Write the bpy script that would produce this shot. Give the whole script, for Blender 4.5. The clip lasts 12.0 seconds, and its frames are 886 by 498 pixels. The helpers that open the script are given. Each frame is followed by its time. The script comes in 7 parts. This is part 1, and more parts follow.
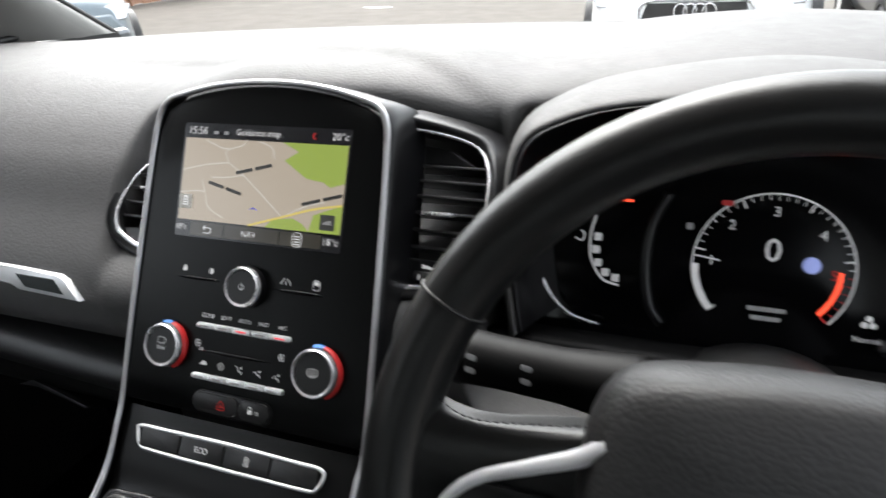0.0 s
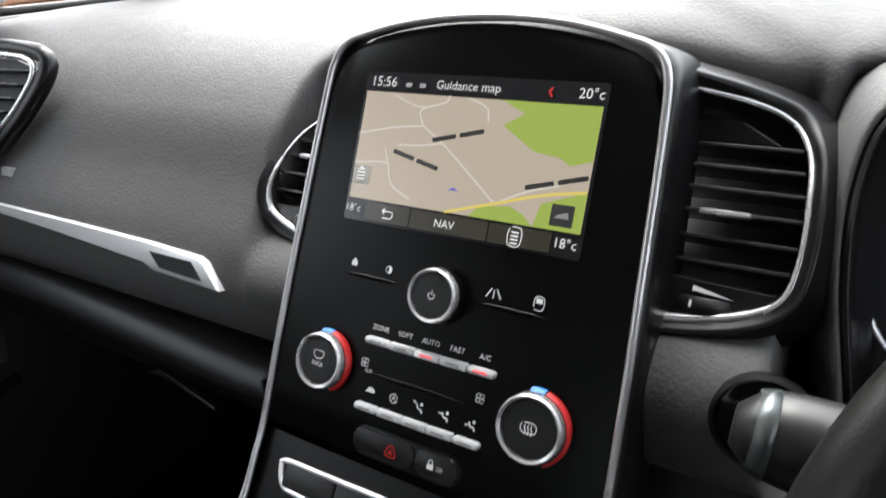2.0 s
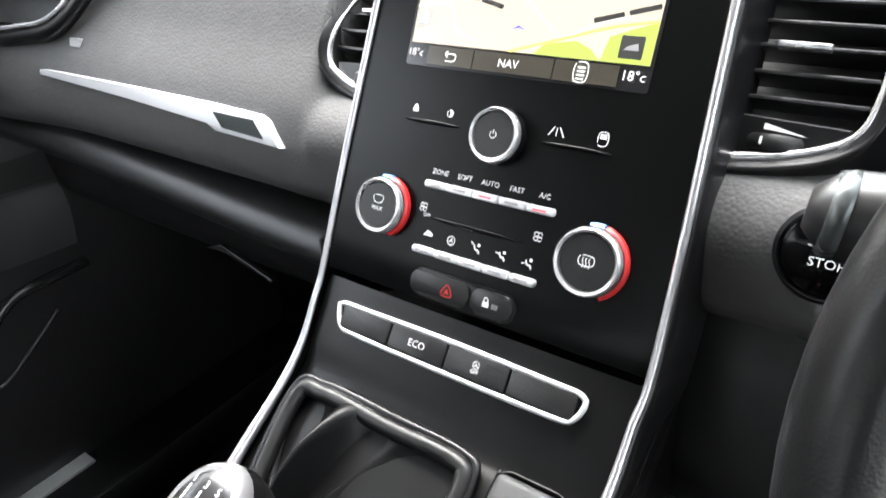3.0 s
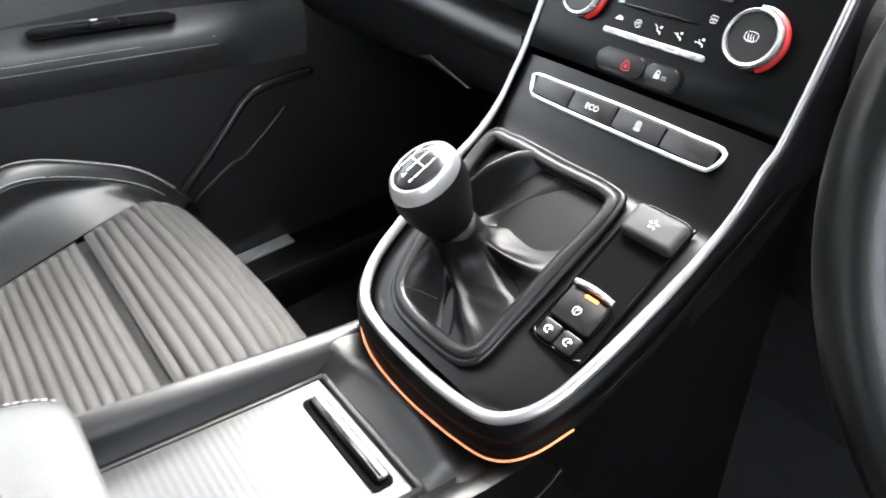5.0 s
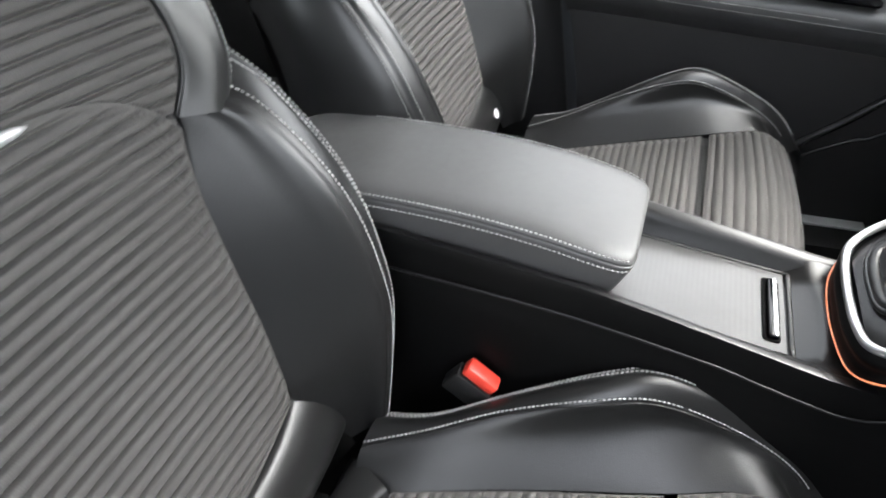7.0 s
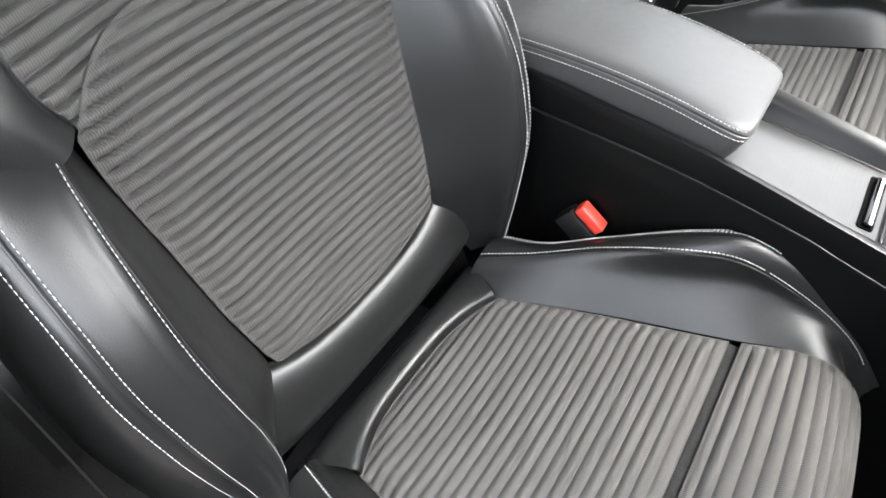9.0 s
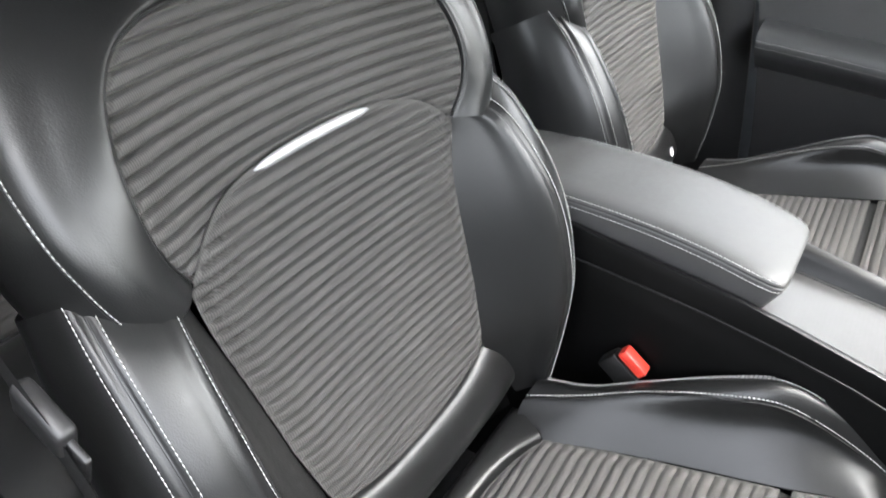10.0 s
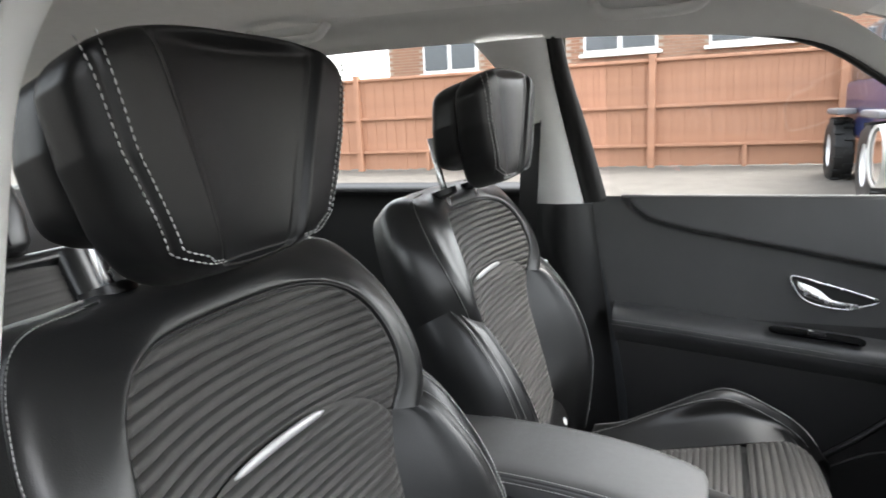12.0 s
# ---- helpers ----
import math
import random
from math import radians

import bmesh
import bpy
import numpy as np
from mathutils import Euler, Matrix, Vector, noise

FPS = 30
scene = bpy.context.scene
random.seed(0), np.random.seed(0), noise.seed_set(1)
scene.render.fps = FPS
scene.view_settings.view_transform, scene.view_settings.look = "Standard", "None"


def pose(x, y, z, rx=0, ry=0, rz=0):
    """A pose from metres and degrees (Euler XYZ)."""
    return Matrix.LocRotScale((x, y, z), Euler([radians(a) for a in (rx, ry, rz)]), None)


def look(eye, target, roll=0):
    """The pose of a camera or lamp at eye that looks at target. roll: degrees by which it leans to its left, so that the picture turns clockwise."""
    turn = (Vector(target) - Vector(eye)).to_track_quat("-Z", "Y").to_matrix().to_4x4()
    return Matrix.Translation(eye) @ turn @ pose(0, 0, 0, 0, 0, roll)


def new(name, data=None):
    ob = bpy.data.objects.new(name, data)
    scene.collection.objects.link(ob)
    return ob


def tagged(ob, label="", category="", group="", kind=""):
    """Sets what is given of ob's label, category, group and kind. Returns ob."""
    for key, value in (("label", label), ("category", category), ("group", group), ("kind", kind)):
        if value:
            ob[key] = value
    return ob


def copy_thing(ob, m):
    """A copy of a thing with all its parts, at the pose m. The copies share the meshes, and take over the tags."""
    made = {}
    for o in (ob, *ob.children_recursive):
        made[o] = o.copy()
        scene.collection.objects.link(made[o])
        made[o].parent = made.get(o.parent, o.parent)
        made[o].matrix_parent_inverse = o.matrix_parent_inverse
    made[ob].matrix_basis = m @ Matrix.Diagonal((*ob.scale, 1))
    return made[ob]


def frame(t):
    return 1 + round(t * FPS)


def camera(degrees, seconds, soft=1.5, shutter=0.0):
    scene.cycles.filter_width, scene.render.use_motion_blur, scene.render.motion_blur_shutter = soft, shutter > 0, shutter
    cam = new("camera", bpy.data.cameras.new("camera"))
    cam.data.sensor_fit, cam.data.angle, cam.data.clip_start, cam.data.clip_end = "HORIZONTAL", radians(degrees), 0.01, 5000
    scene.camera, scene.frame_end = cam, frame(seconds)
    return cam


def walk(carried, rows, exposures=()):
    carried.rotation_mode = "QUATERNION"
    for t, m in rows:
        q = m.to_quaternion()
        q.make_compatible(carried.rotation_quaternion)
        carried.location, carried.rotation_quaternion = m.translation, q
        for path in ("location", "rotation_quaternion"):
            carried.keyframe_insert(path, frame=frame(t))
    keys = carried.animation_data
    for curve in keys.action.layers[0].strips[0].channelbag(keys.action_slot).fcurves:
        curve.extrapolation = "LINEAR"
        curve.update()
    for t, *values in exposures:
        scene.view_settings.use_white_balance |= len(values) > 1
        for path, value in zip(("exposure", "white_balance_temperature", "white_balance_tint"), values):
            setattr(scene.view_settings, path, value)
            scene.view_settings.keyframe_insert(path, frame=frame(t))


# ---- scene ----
cam = camera(66.9, 12.0, soft=1.6, shutter=0.25)
PATH = [
    (0, (0.317, 0.377, 0.866), (-0.379, 2.052, 0.023), -3.7),
    (0.5, (0.225, 0.44, 0.858), (-0.656, 2.033, 0.029), -3.8),
    (1, (0.187, 0.48, 0.842), (-0.723, 2.075, 0.05), -3.5),
    (1.5, (0.182, 0.483, 0.84), (-0.732, 2.068, 0.035), -3.5),
    (2, (0.182, 0.465, 0.814), (-0.79, 1.996, -0.028), -3.7),
    (2.5, (0.183, 0.448, 0.785), (-0.846, 1.893, -0.139), -4.0),
    (3, (0.187, 0.436, 0.766), (-0.858, 1.819, -0.23), -3.9),
    (3.2, (0.188, 0.428, 0.757), (-0.868, 1.785, -0.262), -3.8),
    (4.8, (0.254, 0.325, 0.725), (-0.972, 1.376, -0.455), -2.2),
    (5, (0.276, 0.315, 0.737), (-1.007, 1.267, -0.468), -2.7),
    (5.5, (0.327, 0.281, 0.771), (-1.098, 0.983, -0.444), -2.8),
    (6, (0.393, 0.257, 0.804), (-1.156, 0.622, -0.409), -3.1),
    (6.5, (0.487, 0.256, 0.832), (-1.102, 0.184, -0.38), -3.6),
    (7, (0.573, 0.307, 0.84), (-0.894, -0.281, -0.386), -3.9),
    (7.5, (0.619, 0.365, 0.845), (-0.646, -0.37, -0.519), -2.4),
    (7.7, (0.642, 0.366, 0.851), (-0.569, -0.367, -0.561), -2.5),
    (9.3, (0.715, 0.337, 0.876), (-0.423, -0.457, -0.564), -1.6),
    (9.5, (0.721, 0.333, 0.887), (-0.466, -0.505, -0.487), -1.9),
    (10, (0.754, 0.317, 0.91), (-0.58, -0.628, -0.241), -1.8),
    (10.5, (0.797, 0.307, 0.935), (-0.651, -0.741, 0.038), -1.6),
    (11, (0.834, 0.301, 0.96), (-0.705, -0.814, 0.339), -1.4),
    (11.5, (0.859, 0.295, 0.968), (-0.833, -0.694, 0.569), -2.0),
    (12, (0.868, 0.291, 0.954), (-0.946, -0.457, 0.565), -2.6),
]
walk(cam, [(t, look(eye, target, roll)) for t, eye, target, roll in PATH],
     exposures=[(t, e, 6500, 10) for t, e in ((0.0, 2.65), (1.5, 2.65), (2.0, 2.8), (2.6, 3.65), (3.0, 4.2), (3.2, 4.45), (4.2, 4.6), (5.0, 4.5), (5.5, 4.08), (6.0, 3.85), (7.0, 3.95), (7.5, 4.0), (9.5, 4.25), (10.5, 4.1), (11.2, 3.45), (12.0, 3.35))])

# ---- daylight: bright overcast sky ----
world = bpy.data.worlds.new("overcast_sky")
scene.world = world
world.use_nodes = True
wn, wl = world.node_tree.nodes, world.node_tree.links
sky = wn.new("ShaderNodeTexSky")
sky.sky_type = "NISHITA"
sky.sun_disc = False
sky.sun_elevation, sky.sun_rotation = radians(58), radians(-34)
sky.dust_density, sky.air_density, sky.ozone_density = 4.0, 1.2, 1.0
pale = wn.new("ShaderNodeHueSaturation")
pale.inputs["Saturation"].default_value = 0.25
wl.new(sky.outputs["Color"], pale.inputs["Color"])
wl.new(pale.outputs["Color"], wn["Background"].inputs["Color"])
wn["Background"].inputs["Strength"].default_value = 0.15
sun = new("sun", bpy.data.lights.new("sun", "SUN"))
sun.data.energy, sun.data.angle, sun.data.color = 0.75, radians(70), (1.0, 0.985, 0.97)
sun.matrix_world = look((-2.0, 3.0, 5.8), (0, 0, 0))


# ---- materials ----
def mat(name, col, rough=0.5, metal=0.0, grain=0.0, bump=0.1, var=0.12, scale=30.0, coat=0.0, emit=0.0, spec=0.5, lit=False):
    """Surface with two scales of colour and gloss variation and, where grain is given (cells a metre), a fine leather-like relief."""
    m = bpy.data.materials.new(name)
    m.use_nodes = True
    n, l = m.node_tree.nodes, m.node_tree.links
    b = n["Principled BSDF"]
    glow = col
    if lit:
        col = (0.012, 0.012, 0.012)
    b.inputs["Metallic"].default_value = metal
    b.inputs["Specular IOR Level"].default_value = spec
    b.inputs["Coat Weight"].default_value = coat
    b.inputs["Coat Roughness"].default_value = 0.05
    tc = n.new("ShaderNodeTexCoord")
    big = n.new("ShaderNodeTexNoise")
    big.inputs["Scale"].default_value = scale
    big.inputs["Detail"].default_value = 6
    l.new(tc.outputs["Object"], big.inputs["Vector"])
    mix = n.new("ShaderNodeMix")
    mix.data_type = "RGBA"
    mix.inputs["A"].default_value = (*[c * (1 - var) for c in col], 1)
    mix.inputs["B"].default_value = (*[min(1, c * (1 + var)) for c in col], 1)
    l.new(big.outputs["Fac"], mix.inputs["Factor"])
    l.new(mix.outputs["Result"], b.inputs["Base Color"])
    fine = n.new("ShaderNodeTexNoise")
    fine.inputs["Scale"].default_value = scale * 9
    l.new(tc.outputs["Object"], fine.inputs["Vector"])
    rr = n.new("ShaderNodeMapRange")
    gv = 0.05 if metal > 0.3 else 0.15
    rr.inputs["To Min"].default_value, rr.inputs["To Max"].default_value = max(0.02, rough * (1 - gv)), min(1, rough * (1 + gv))
    l.new(fine.outputs["Fac"], rr.inputs["Value"])
    l.new(rr.outputs["Result"], b.inputs["Roughness"])
    if grain:
        cell = n.new("ShaderNodeTexVoronoi")
        cell.feature = "F1"
        cell.inputs["Scale"].default_value = grain
        l.new(tc.outputs["Object"], cell.inputs["Vector"])
        add = n.new("ShaderNodeMath")
        add.operation = "MULTIPLY_ADD"
        add.inputs[1].default_value = -0.9
        l.new(cell.outputs["Distance"], add.inputs[0])
        l.new(fine.outputs["Fac"], add.inputs[2])
        bp = n.new("ShaderNodeBump")
        bp.inputs["Strength"].default_value = bump
        bp.inputs["Distance"].default_value = 0.0006
        l.new(add.outputs[0], bp.inputs["Height"])
        l.new(bp.outputs["Normal"], b.inputs["Normal"])
    if emit:
        b.inputs["Emission Color"].default_value = (*glow, 1)
        b.inputs["Emission Strength"].default_value = emit
    return m


def cloth(name, axis, dark, light, period=0.0021):
    """Ribbed upholstery cloth: threads across the ribs, seen as fine light and dark lines with a slight zigzag."""
    m = bpy.data.materials.new(name)
    m.use_nodes = True
    n, l = m.node_tree.nodes, m.node_tree.links
    b = n["Principled BSDF"]
    b.inputs["Roughness"].default_value = 0.85
    b.inputs["Sheen Weight"].default_value = 0.05
    b.inputs["Specular IOR Level"].default_value = 0.3
    tc = n.new("ShaderNodeTexCoord")
    wv = n.new("ShaderNodeTexWave")
    wv.wave_type, wv.bands_direction = "BANDS", axis
    wv.inputs["Scale"].default_value = 0.314 / period
    wv.inputs["Distortion"].default_value = 0.0
    wv.inputs["Detail"].default_value = 1.0
    wv.inputs["Detail Scale"].default_value = 0.6
    l.new(tc.outputs["Object"], wv.inputs["Vector"])
    ns = n.new("ShaderNodeTexNoise")
    ns.inputs["Scale"].default_value = 14
    ns.inputs["Detail"].default_value = 5
    l.new(tc.outputs["Object"], ns.inputs["Vector"])
    mix = n.new("ShaderNodeMix")
    mix.data_type = "RGBA"
    mix.inputs["A"].default_value = (*dark, 1)
    mix.inputs["B"].default_value = (*light, 1)
    l.new(wv.outputs["Fac"], mix.inputs["Factor"])
    var = n.new("ShaderNodeMix")
    var.data_type, var.blend_type = "RGBA", "MULTIPLY"
    var.inputs["Factor"].default_value = 0.35
    l.new(mix.outputs["Result"], var.inputs["A"])
    l.new(ns.outputs["Fac"], var.inputs["B"])
    l.new(var.outputs["Result"], b.inputs["Base Color"])
    bp = n.new("ShaderNodeBump")
    bp.inputs["Strength"].default_value = 0.03
    bp.inputs["Distance"].default_value = 0.0002
    l.new(wv.outputs["Fac"], bp.inputs["Height"])
    l.new(bp.outputs["Normal"], b.inputs["Normal"])
    return m


def pane_glass(name, tint, gloss=0.07):
    m = bpy.data.materials.new(name)
    m.use_nodes = True
    n, l = m.node_tree.nodes, m.node_tree.links
    n.remove(n["Principled BSDF"])
    tr, gl, mx = n.new("ShaderNodeBsdfTransparent"), n.new("ShaderNodeBsdfGlossy"), n.new("ShaderNodeMixShader")
    tr.inputs["Color"].default_value = (*tint, 1)
    gl.inputs["Roughness"].default_value = 0.02
    mx.inputs[0].default_value = gloss
    l.new(tr.outputs[0], mx.inputs[1])
    l.new(gl.outputs[0], mx.inputs[2])
    l.new(mx.outputs[0], n["Material Output"].inputs["Surface"])
    return m


# seat leather, matter, and darkened in colour for the backlit headrest's shade
HEADLEATHER_SHADED = mat("shaded_headrest_leather", (0.0060, 0.0061, 0.0063), 0.42, grain=800, bump=0.16, var=0.2, scale=12, spec=0.34)
LEATHER = mat("black_leather", (0.0096, 0.0098, 0.0099), 0.33, grain=800, bump=0.16, var=0.2, scale=12)
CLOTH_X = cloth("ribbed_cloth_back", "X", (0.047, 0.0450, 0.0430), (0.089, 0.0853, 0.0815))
# same cloth, lightened for the daylight falling on the cushions from above
CLOTH_LIT = cloth("ribbed_cloth_lit_cushion", "X", (0.057, 0.0549, 0.0527), (0.105, 0.1012, 0.0966))
ARMVINYL = mat("grey_armrest_vinyl", (0.062, 0.0617, 0.0615), 0.46, grain=900, bump=0.12, var=0.12, scale=12)
THREAD = mat("white_thread", (0.40, 0.40, 0.39), 0.75)
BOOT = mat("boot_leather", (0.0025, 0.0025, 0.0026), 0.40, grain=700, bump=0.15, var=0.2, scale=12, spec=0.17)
# boot leather again, lightened to paint the light caught by its edge roll
BOOTROLL_LIT = mat("lit_boot_roll_leather", (0.0070, 0.0070, 0.0072), 0.38, grain=700, bump=0.15, var=0.2, scale=12, spec=0.3)
SOFT = mat("soft_grained_plastic", (0.066, 0.065, 0.0645), 0.6, grain=420, bump=0.45, var=0.15, scale=8, spec=0.3)
HARD = mat("black_hard_plastic", (0.0045, 0.0045, 0.0048), 0.42, grain=700, bump=0.15, var=0.2, scale=15)
SATIN = mat("satin_black_plastic", (0.0035, 0.0035, 0.004), 0.32, var=0.2, scale=20, spec=0.35)
# console plastic with the footwell's shade put into its colour
CONSOLE_SHADED = mat("shaded_satin_console", (0.0014, 0.0014, 0.0015), 0.40, grain=900, bump=0.05, var=0.2, scale=20, spec=0.15)
# near-black colour that paints the shade inside recesses not modelled
RECESS_SHADE = mat("dull_recess_shade", (0.0015, 0.0015, 0.0016), 0.85, spec=0.05)
PANEL = mat("satin_black_panel", (0.0010, 0.0011, 0.0012), 0.30, var=0.2, spec=0.16, scale=20)
LOWPANEL = mat("satin_lower_panel", (0.0022, 0.0022, 0.0023), 0.38, grain=900, bump=0.04, var=0.2, spec=0.27, scale=20)
SLAT = mat("slat_plastic", (0.012, 0.012, 0.0125), 0.30, var=0.15, scale=20)
KNEE = mat("lower_dash_plastic", (0.009, 0.009, 0.0093), 0.45, grain=600, bump=0.15, var=0.15, scale=12)
# same console plastic, lightened where daylight falls on the top
RAILTOP_LIT = mat("lit_satin_rim", (0.0045, 0.0045, 0.0047), 0.38, grain=900, bump=0.06, var=0.15, scale=20, spec=0.34)
GLOSS = mat("gloss_black_panel", (0.0015, 0.0015, 0.0018), 0.12, var=0.2, spec=0.15, scale=20)
CHROME = mat("satin_chrome", (0.62, 0.62, 0.63), 0.27, 0.75, var=0.05, scale=8)
EDGE = mat("satin_edge_metal", (0.52, 0.52, 0.53), 0.30, 0.85, var=0.04, scale=6)
SILVER = mat("silver_trim", (0.70, 0.71, 0.72), 0.34, 0.45, var=0.05, scale=8)
TABMET = mat("satin_tab_metal", (0.40, 0.40, 0.405), 0.38, 0.5, var=0.05, scale=8)
DARKMETAL = mat("dark_inlay", (0.08, 0.09, 0.09), 0.25, 0.5)
ORANGE = mat("orange_light_strip", (1.0, 0.30, 0.14), 0.4, emit=0.034)
WHITE_PRINT = mat("white_print", (0.7, 0.7, 0.7), 0.5, emit=0.025)
GREY_PRINT = mat("grey_print", (0.3, 0.3, 0.3), 0.5)
RED_PRINT = mat("red_print", (0.40, 0.015, 0.015), 0.4, emit=0.012)
GREYTRIM = mat("grey_pillar_trim", (0.17, 0.168, 0.16), 0.55, grain=700, bump=0.1, var=0.08)
WHEEL = mat("wheel_leather", (0.006, 0.0062, 0.0064), 0.32, grain=900, bump=0.12, var=0.15, scale=12, spec=0.38)
SHROUD = mat("matt_shroud_plastic", (0.0025, 0.0025, 0.0027), 0.6, grain=800, bump=0.1, var=0.2, scale=15, spec=0.15)
BLUE_PRINT = mat("blue_print", (0.03, 0.2, 0.6), 0.4, emit=0.01)
REDLAMP = mat("red_lamp", (1.0, 0.10, 0.13), 0.4, emit=0.09)
BUCKLE_RED = mat("red_buckle_button", (0.75, 0.06, 0.04), 0.4)
LINER = mat("grey_headliner_cloth", (0.80, 0.80, 0.78), 0.9, grain=900, bump=0.2, var=0.05)
PALE = mat("pale_grey_plastic", (0.70, 0.70, 0.68), 0.5, grain=700, bump=0.1, var=0.05)
RUBBER = mat("black_rubber", (0.006, 0.006, 0.006), 0.55)
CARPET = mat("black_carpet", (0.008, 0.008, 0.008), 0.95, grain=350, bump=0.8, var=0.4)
TRAYMET = mat("brushed_silver_tray", (0.058, 0.058, 0.058), 0.36, 0.35, var=0.08, scale=60, spec=0.35)
GLASS = pane_glass("window_glass", (0.93, 0.95, 0.94))


# ---- mesh helpers ----
def link(name, verts, faces, material, parent=None, label="", smooth=True):
    me = bpy.data.meshes.new(name)
    me.from_pydata([tuple(map(float, v)) for v in verts], [], faces)
    if smooth:
        me.polygons.foreach_set("use_smooth", [True] * len(me.polygons))
    me.materials.append(material)
    me.update()
    ob = new(name, me)
    ob.parent = parent
    if label:
        tagged(ob, label)
    return ob


def part(name, bm, material, parent=None, label="", smooth=False):
    me = bpy.data.meshes.new(name)
    bmesh.ops.recalc_face_normals(bm, faces=bm.faces[:])
    bm.to_mesh(me)
    bm.free()
    if smooth:
        me.polygons.foreach_set("use_smooth", [True] * len(me.polygons))
        me.set_sharp_from_angle(angle=radians(40))
    me.materials.append(material)
    ob = new(name, me)
    ob.parent = parent
    if label:
        tagged(ob, label)
    return ob


def thing(name, label, category, group="", kind="", at=(0, 0, 0)):
    ob = new(name)
    ob.empty_display_size = 0.05
    ob.location = at
    return tagged(ob, label, category, group, kind)


def catmull(p, n, closed=False):
    """n points of a smooth curve through the rows of p, even in the parameter."""
    p = np.asarray(p, float)
    k = len(p)
    if k == 2 and not closed:
        t = np.linspace(0, 1, n).reshape((-1,) + (1,) * (p.ndim - 1))
        return p[0] * (1 - t) + p[1] * t
    t = np.linspace(0, k if closed else k - 1, n, endpoint=not closed)
    i = np.minimum(t.astype(int), (k if closed else k - 1) - 1)
    f = (t - i).reshape((-1,) + (1,) * (p.ndim - 1))
    if closed:
        a, b, c, d = p[(i - 1) % k], p[i % k], p[(i + 1) % k], p[(i + 2) % k]
    else:
        e = np.concatenate([(2 * p[0] - p[1])[None], p, (2 * p[-1] - p[-2])[None]])
        a, b, c, d = e[i], e[i + 1], e[i + 2], e[i + 3]
    return 0.5 * (2 * b + (c - a) * f + (2 * a - 5 * b + 4 * c - d) * f ** 2 + (3 * b - a - 3 * c + d) * f ** 3)


def curve(p, n, closed=False):
    """The same, even in length."""
    q = catmull(p, n * 8, closed)
    if closed:
        q = np.concatenate([q, q[:1]])
    s = np.concatenate([[0], np.cumsum(np.linalg.norm(np.diff(q, axis=0), axis=1))])
    w = np.linspace(0, s[-1], n, endpoint=not closed)
    return np.stack([np.interp(w, s, q[:, j]) for j in range(q.shape[1])], 1)


def quads(nu, nv, cu=False, cv=False):
    out = []
    for i in range(nu - (0 if cu else 1)):
        for j in range(nv - (0 if cv else 1)):
            a, b = i * nv + j, i * nv + (j + 1) % nv
            c, d = ((i + 1) % nu) * nv + (j + 1) % nv, ((i + 1) % nu) * nv + j
            out.append((a, b, c, d))
    return out


def sheet(name, g, material, parent, label="", closed_u=False, closed_v=False):
    """A smooth sheet from a grid of points g[u, v]."""
    g = np.asarray(g, float)
    return link(name, g.reshape(-1, 3), quads(g.shape[0], g.shape[1], closed_u, closed_v), material, parent, label)


def loft(curves, nu, nv, closed=False):
    """Grid of points of a smooth skin over the curves."""
    c = np.stack([curve(k, nu, closed) for k in curves])
    return np.transpose(catmull(c, nv), (1, 0, 2))


def tube_grid(path, r, sides=8, squash=1.0, closed=False, up=(0, 0, 1)):
    p = np.asarray(path, float)
    n = len(p)
    if closed:
        tg = np.roll(p, -1, 0) - np.roll(p, 1, 0)
    else:
        tg = np.gradient(p, axis=0)
    tg /= np.linalg.norm(tg, axis=1)[:, None] + 1e-12
    u = np.broadcast_to(np.asarray(up, float), p.shape)
    a = np.cross(tg, u)
    a /= np.linalg.norm(a, axis=1)[:, None] + 1e-9
    b = np.cross(a, tg)
    r = np.broadcast_to(np.asarray(r, float), (n,))
    ang = np.linspace(0, 2 * np.pi, sides, endpoint=False)
    return p[:, None] + r[:, None, None] * (np.cos(ang)[None, :, None] * a[:, None] + squash * np.sin(ang)[None, :, None] * b[:, None])


def tube(name, path, r, material, parent, label="", sides=8, squash=1.0, closed=False, up=(0, 0, 1)):
    g = tube_grid(path, r, sides, squash, closed, up)
    f = quads(len(g), sides, closed, True)
    if not closed:
        f += [tuple(range(sides))[::-1], tuple((len(g) - 1) * sides + k for k in range(sides))]
    return link(name, g.reshape(-1, 3), f, material, parent, label)


def stitches(name, path, parent, pitch=0.0047, length=0.0036, r=0.0006, lift=(0, 0, 0), material=None):
    """A seam of single thread stitches along a smooth line."""
    p = np.asarray(path, float)
    s = np.concatenate([[0], np.cumsum(np.linalg.norm(np.diff(p, axis=0), axis=1))])
    n = int(s[-1] / pitch)
    at = lambda w: np.array([np.interp(w, s, p[:, j]) for j in range(3)])
    V, F = [], []
    for k in range(n):
        a, b = at(k * pitch) + lift, at(k * pitch + length) + lift
        d = b - a
        d /= np.linalg.norm(d) + 1e-12
        x = np.cross(d, (0.3, 0.2, 0.93))
        x /= np.linalg.norm(x)
        y = np.cross(d, x)
        m = (a + b) / 2
        o = len(V)
        for q, rad in ((a, 0.45), (m, 1.0), (b, 0.45)):
            V += [q + r * rad * x, q + r * rad * y, q - r * rad * x, q - r * rad * y]
        for ring in (0, 4):
            F += [(o + ring + i, o + ring + (i + 1) % 4, o + ring + 4 + (i + 1) % 4, o + ring + 4 + i) for i in range(4)]
        F += [(o + 3, o + 2, o + 1, o), (o + 8, o + 9, o + 10, o + 11)]
    return link(name, V, F, material or THREAD, parent)


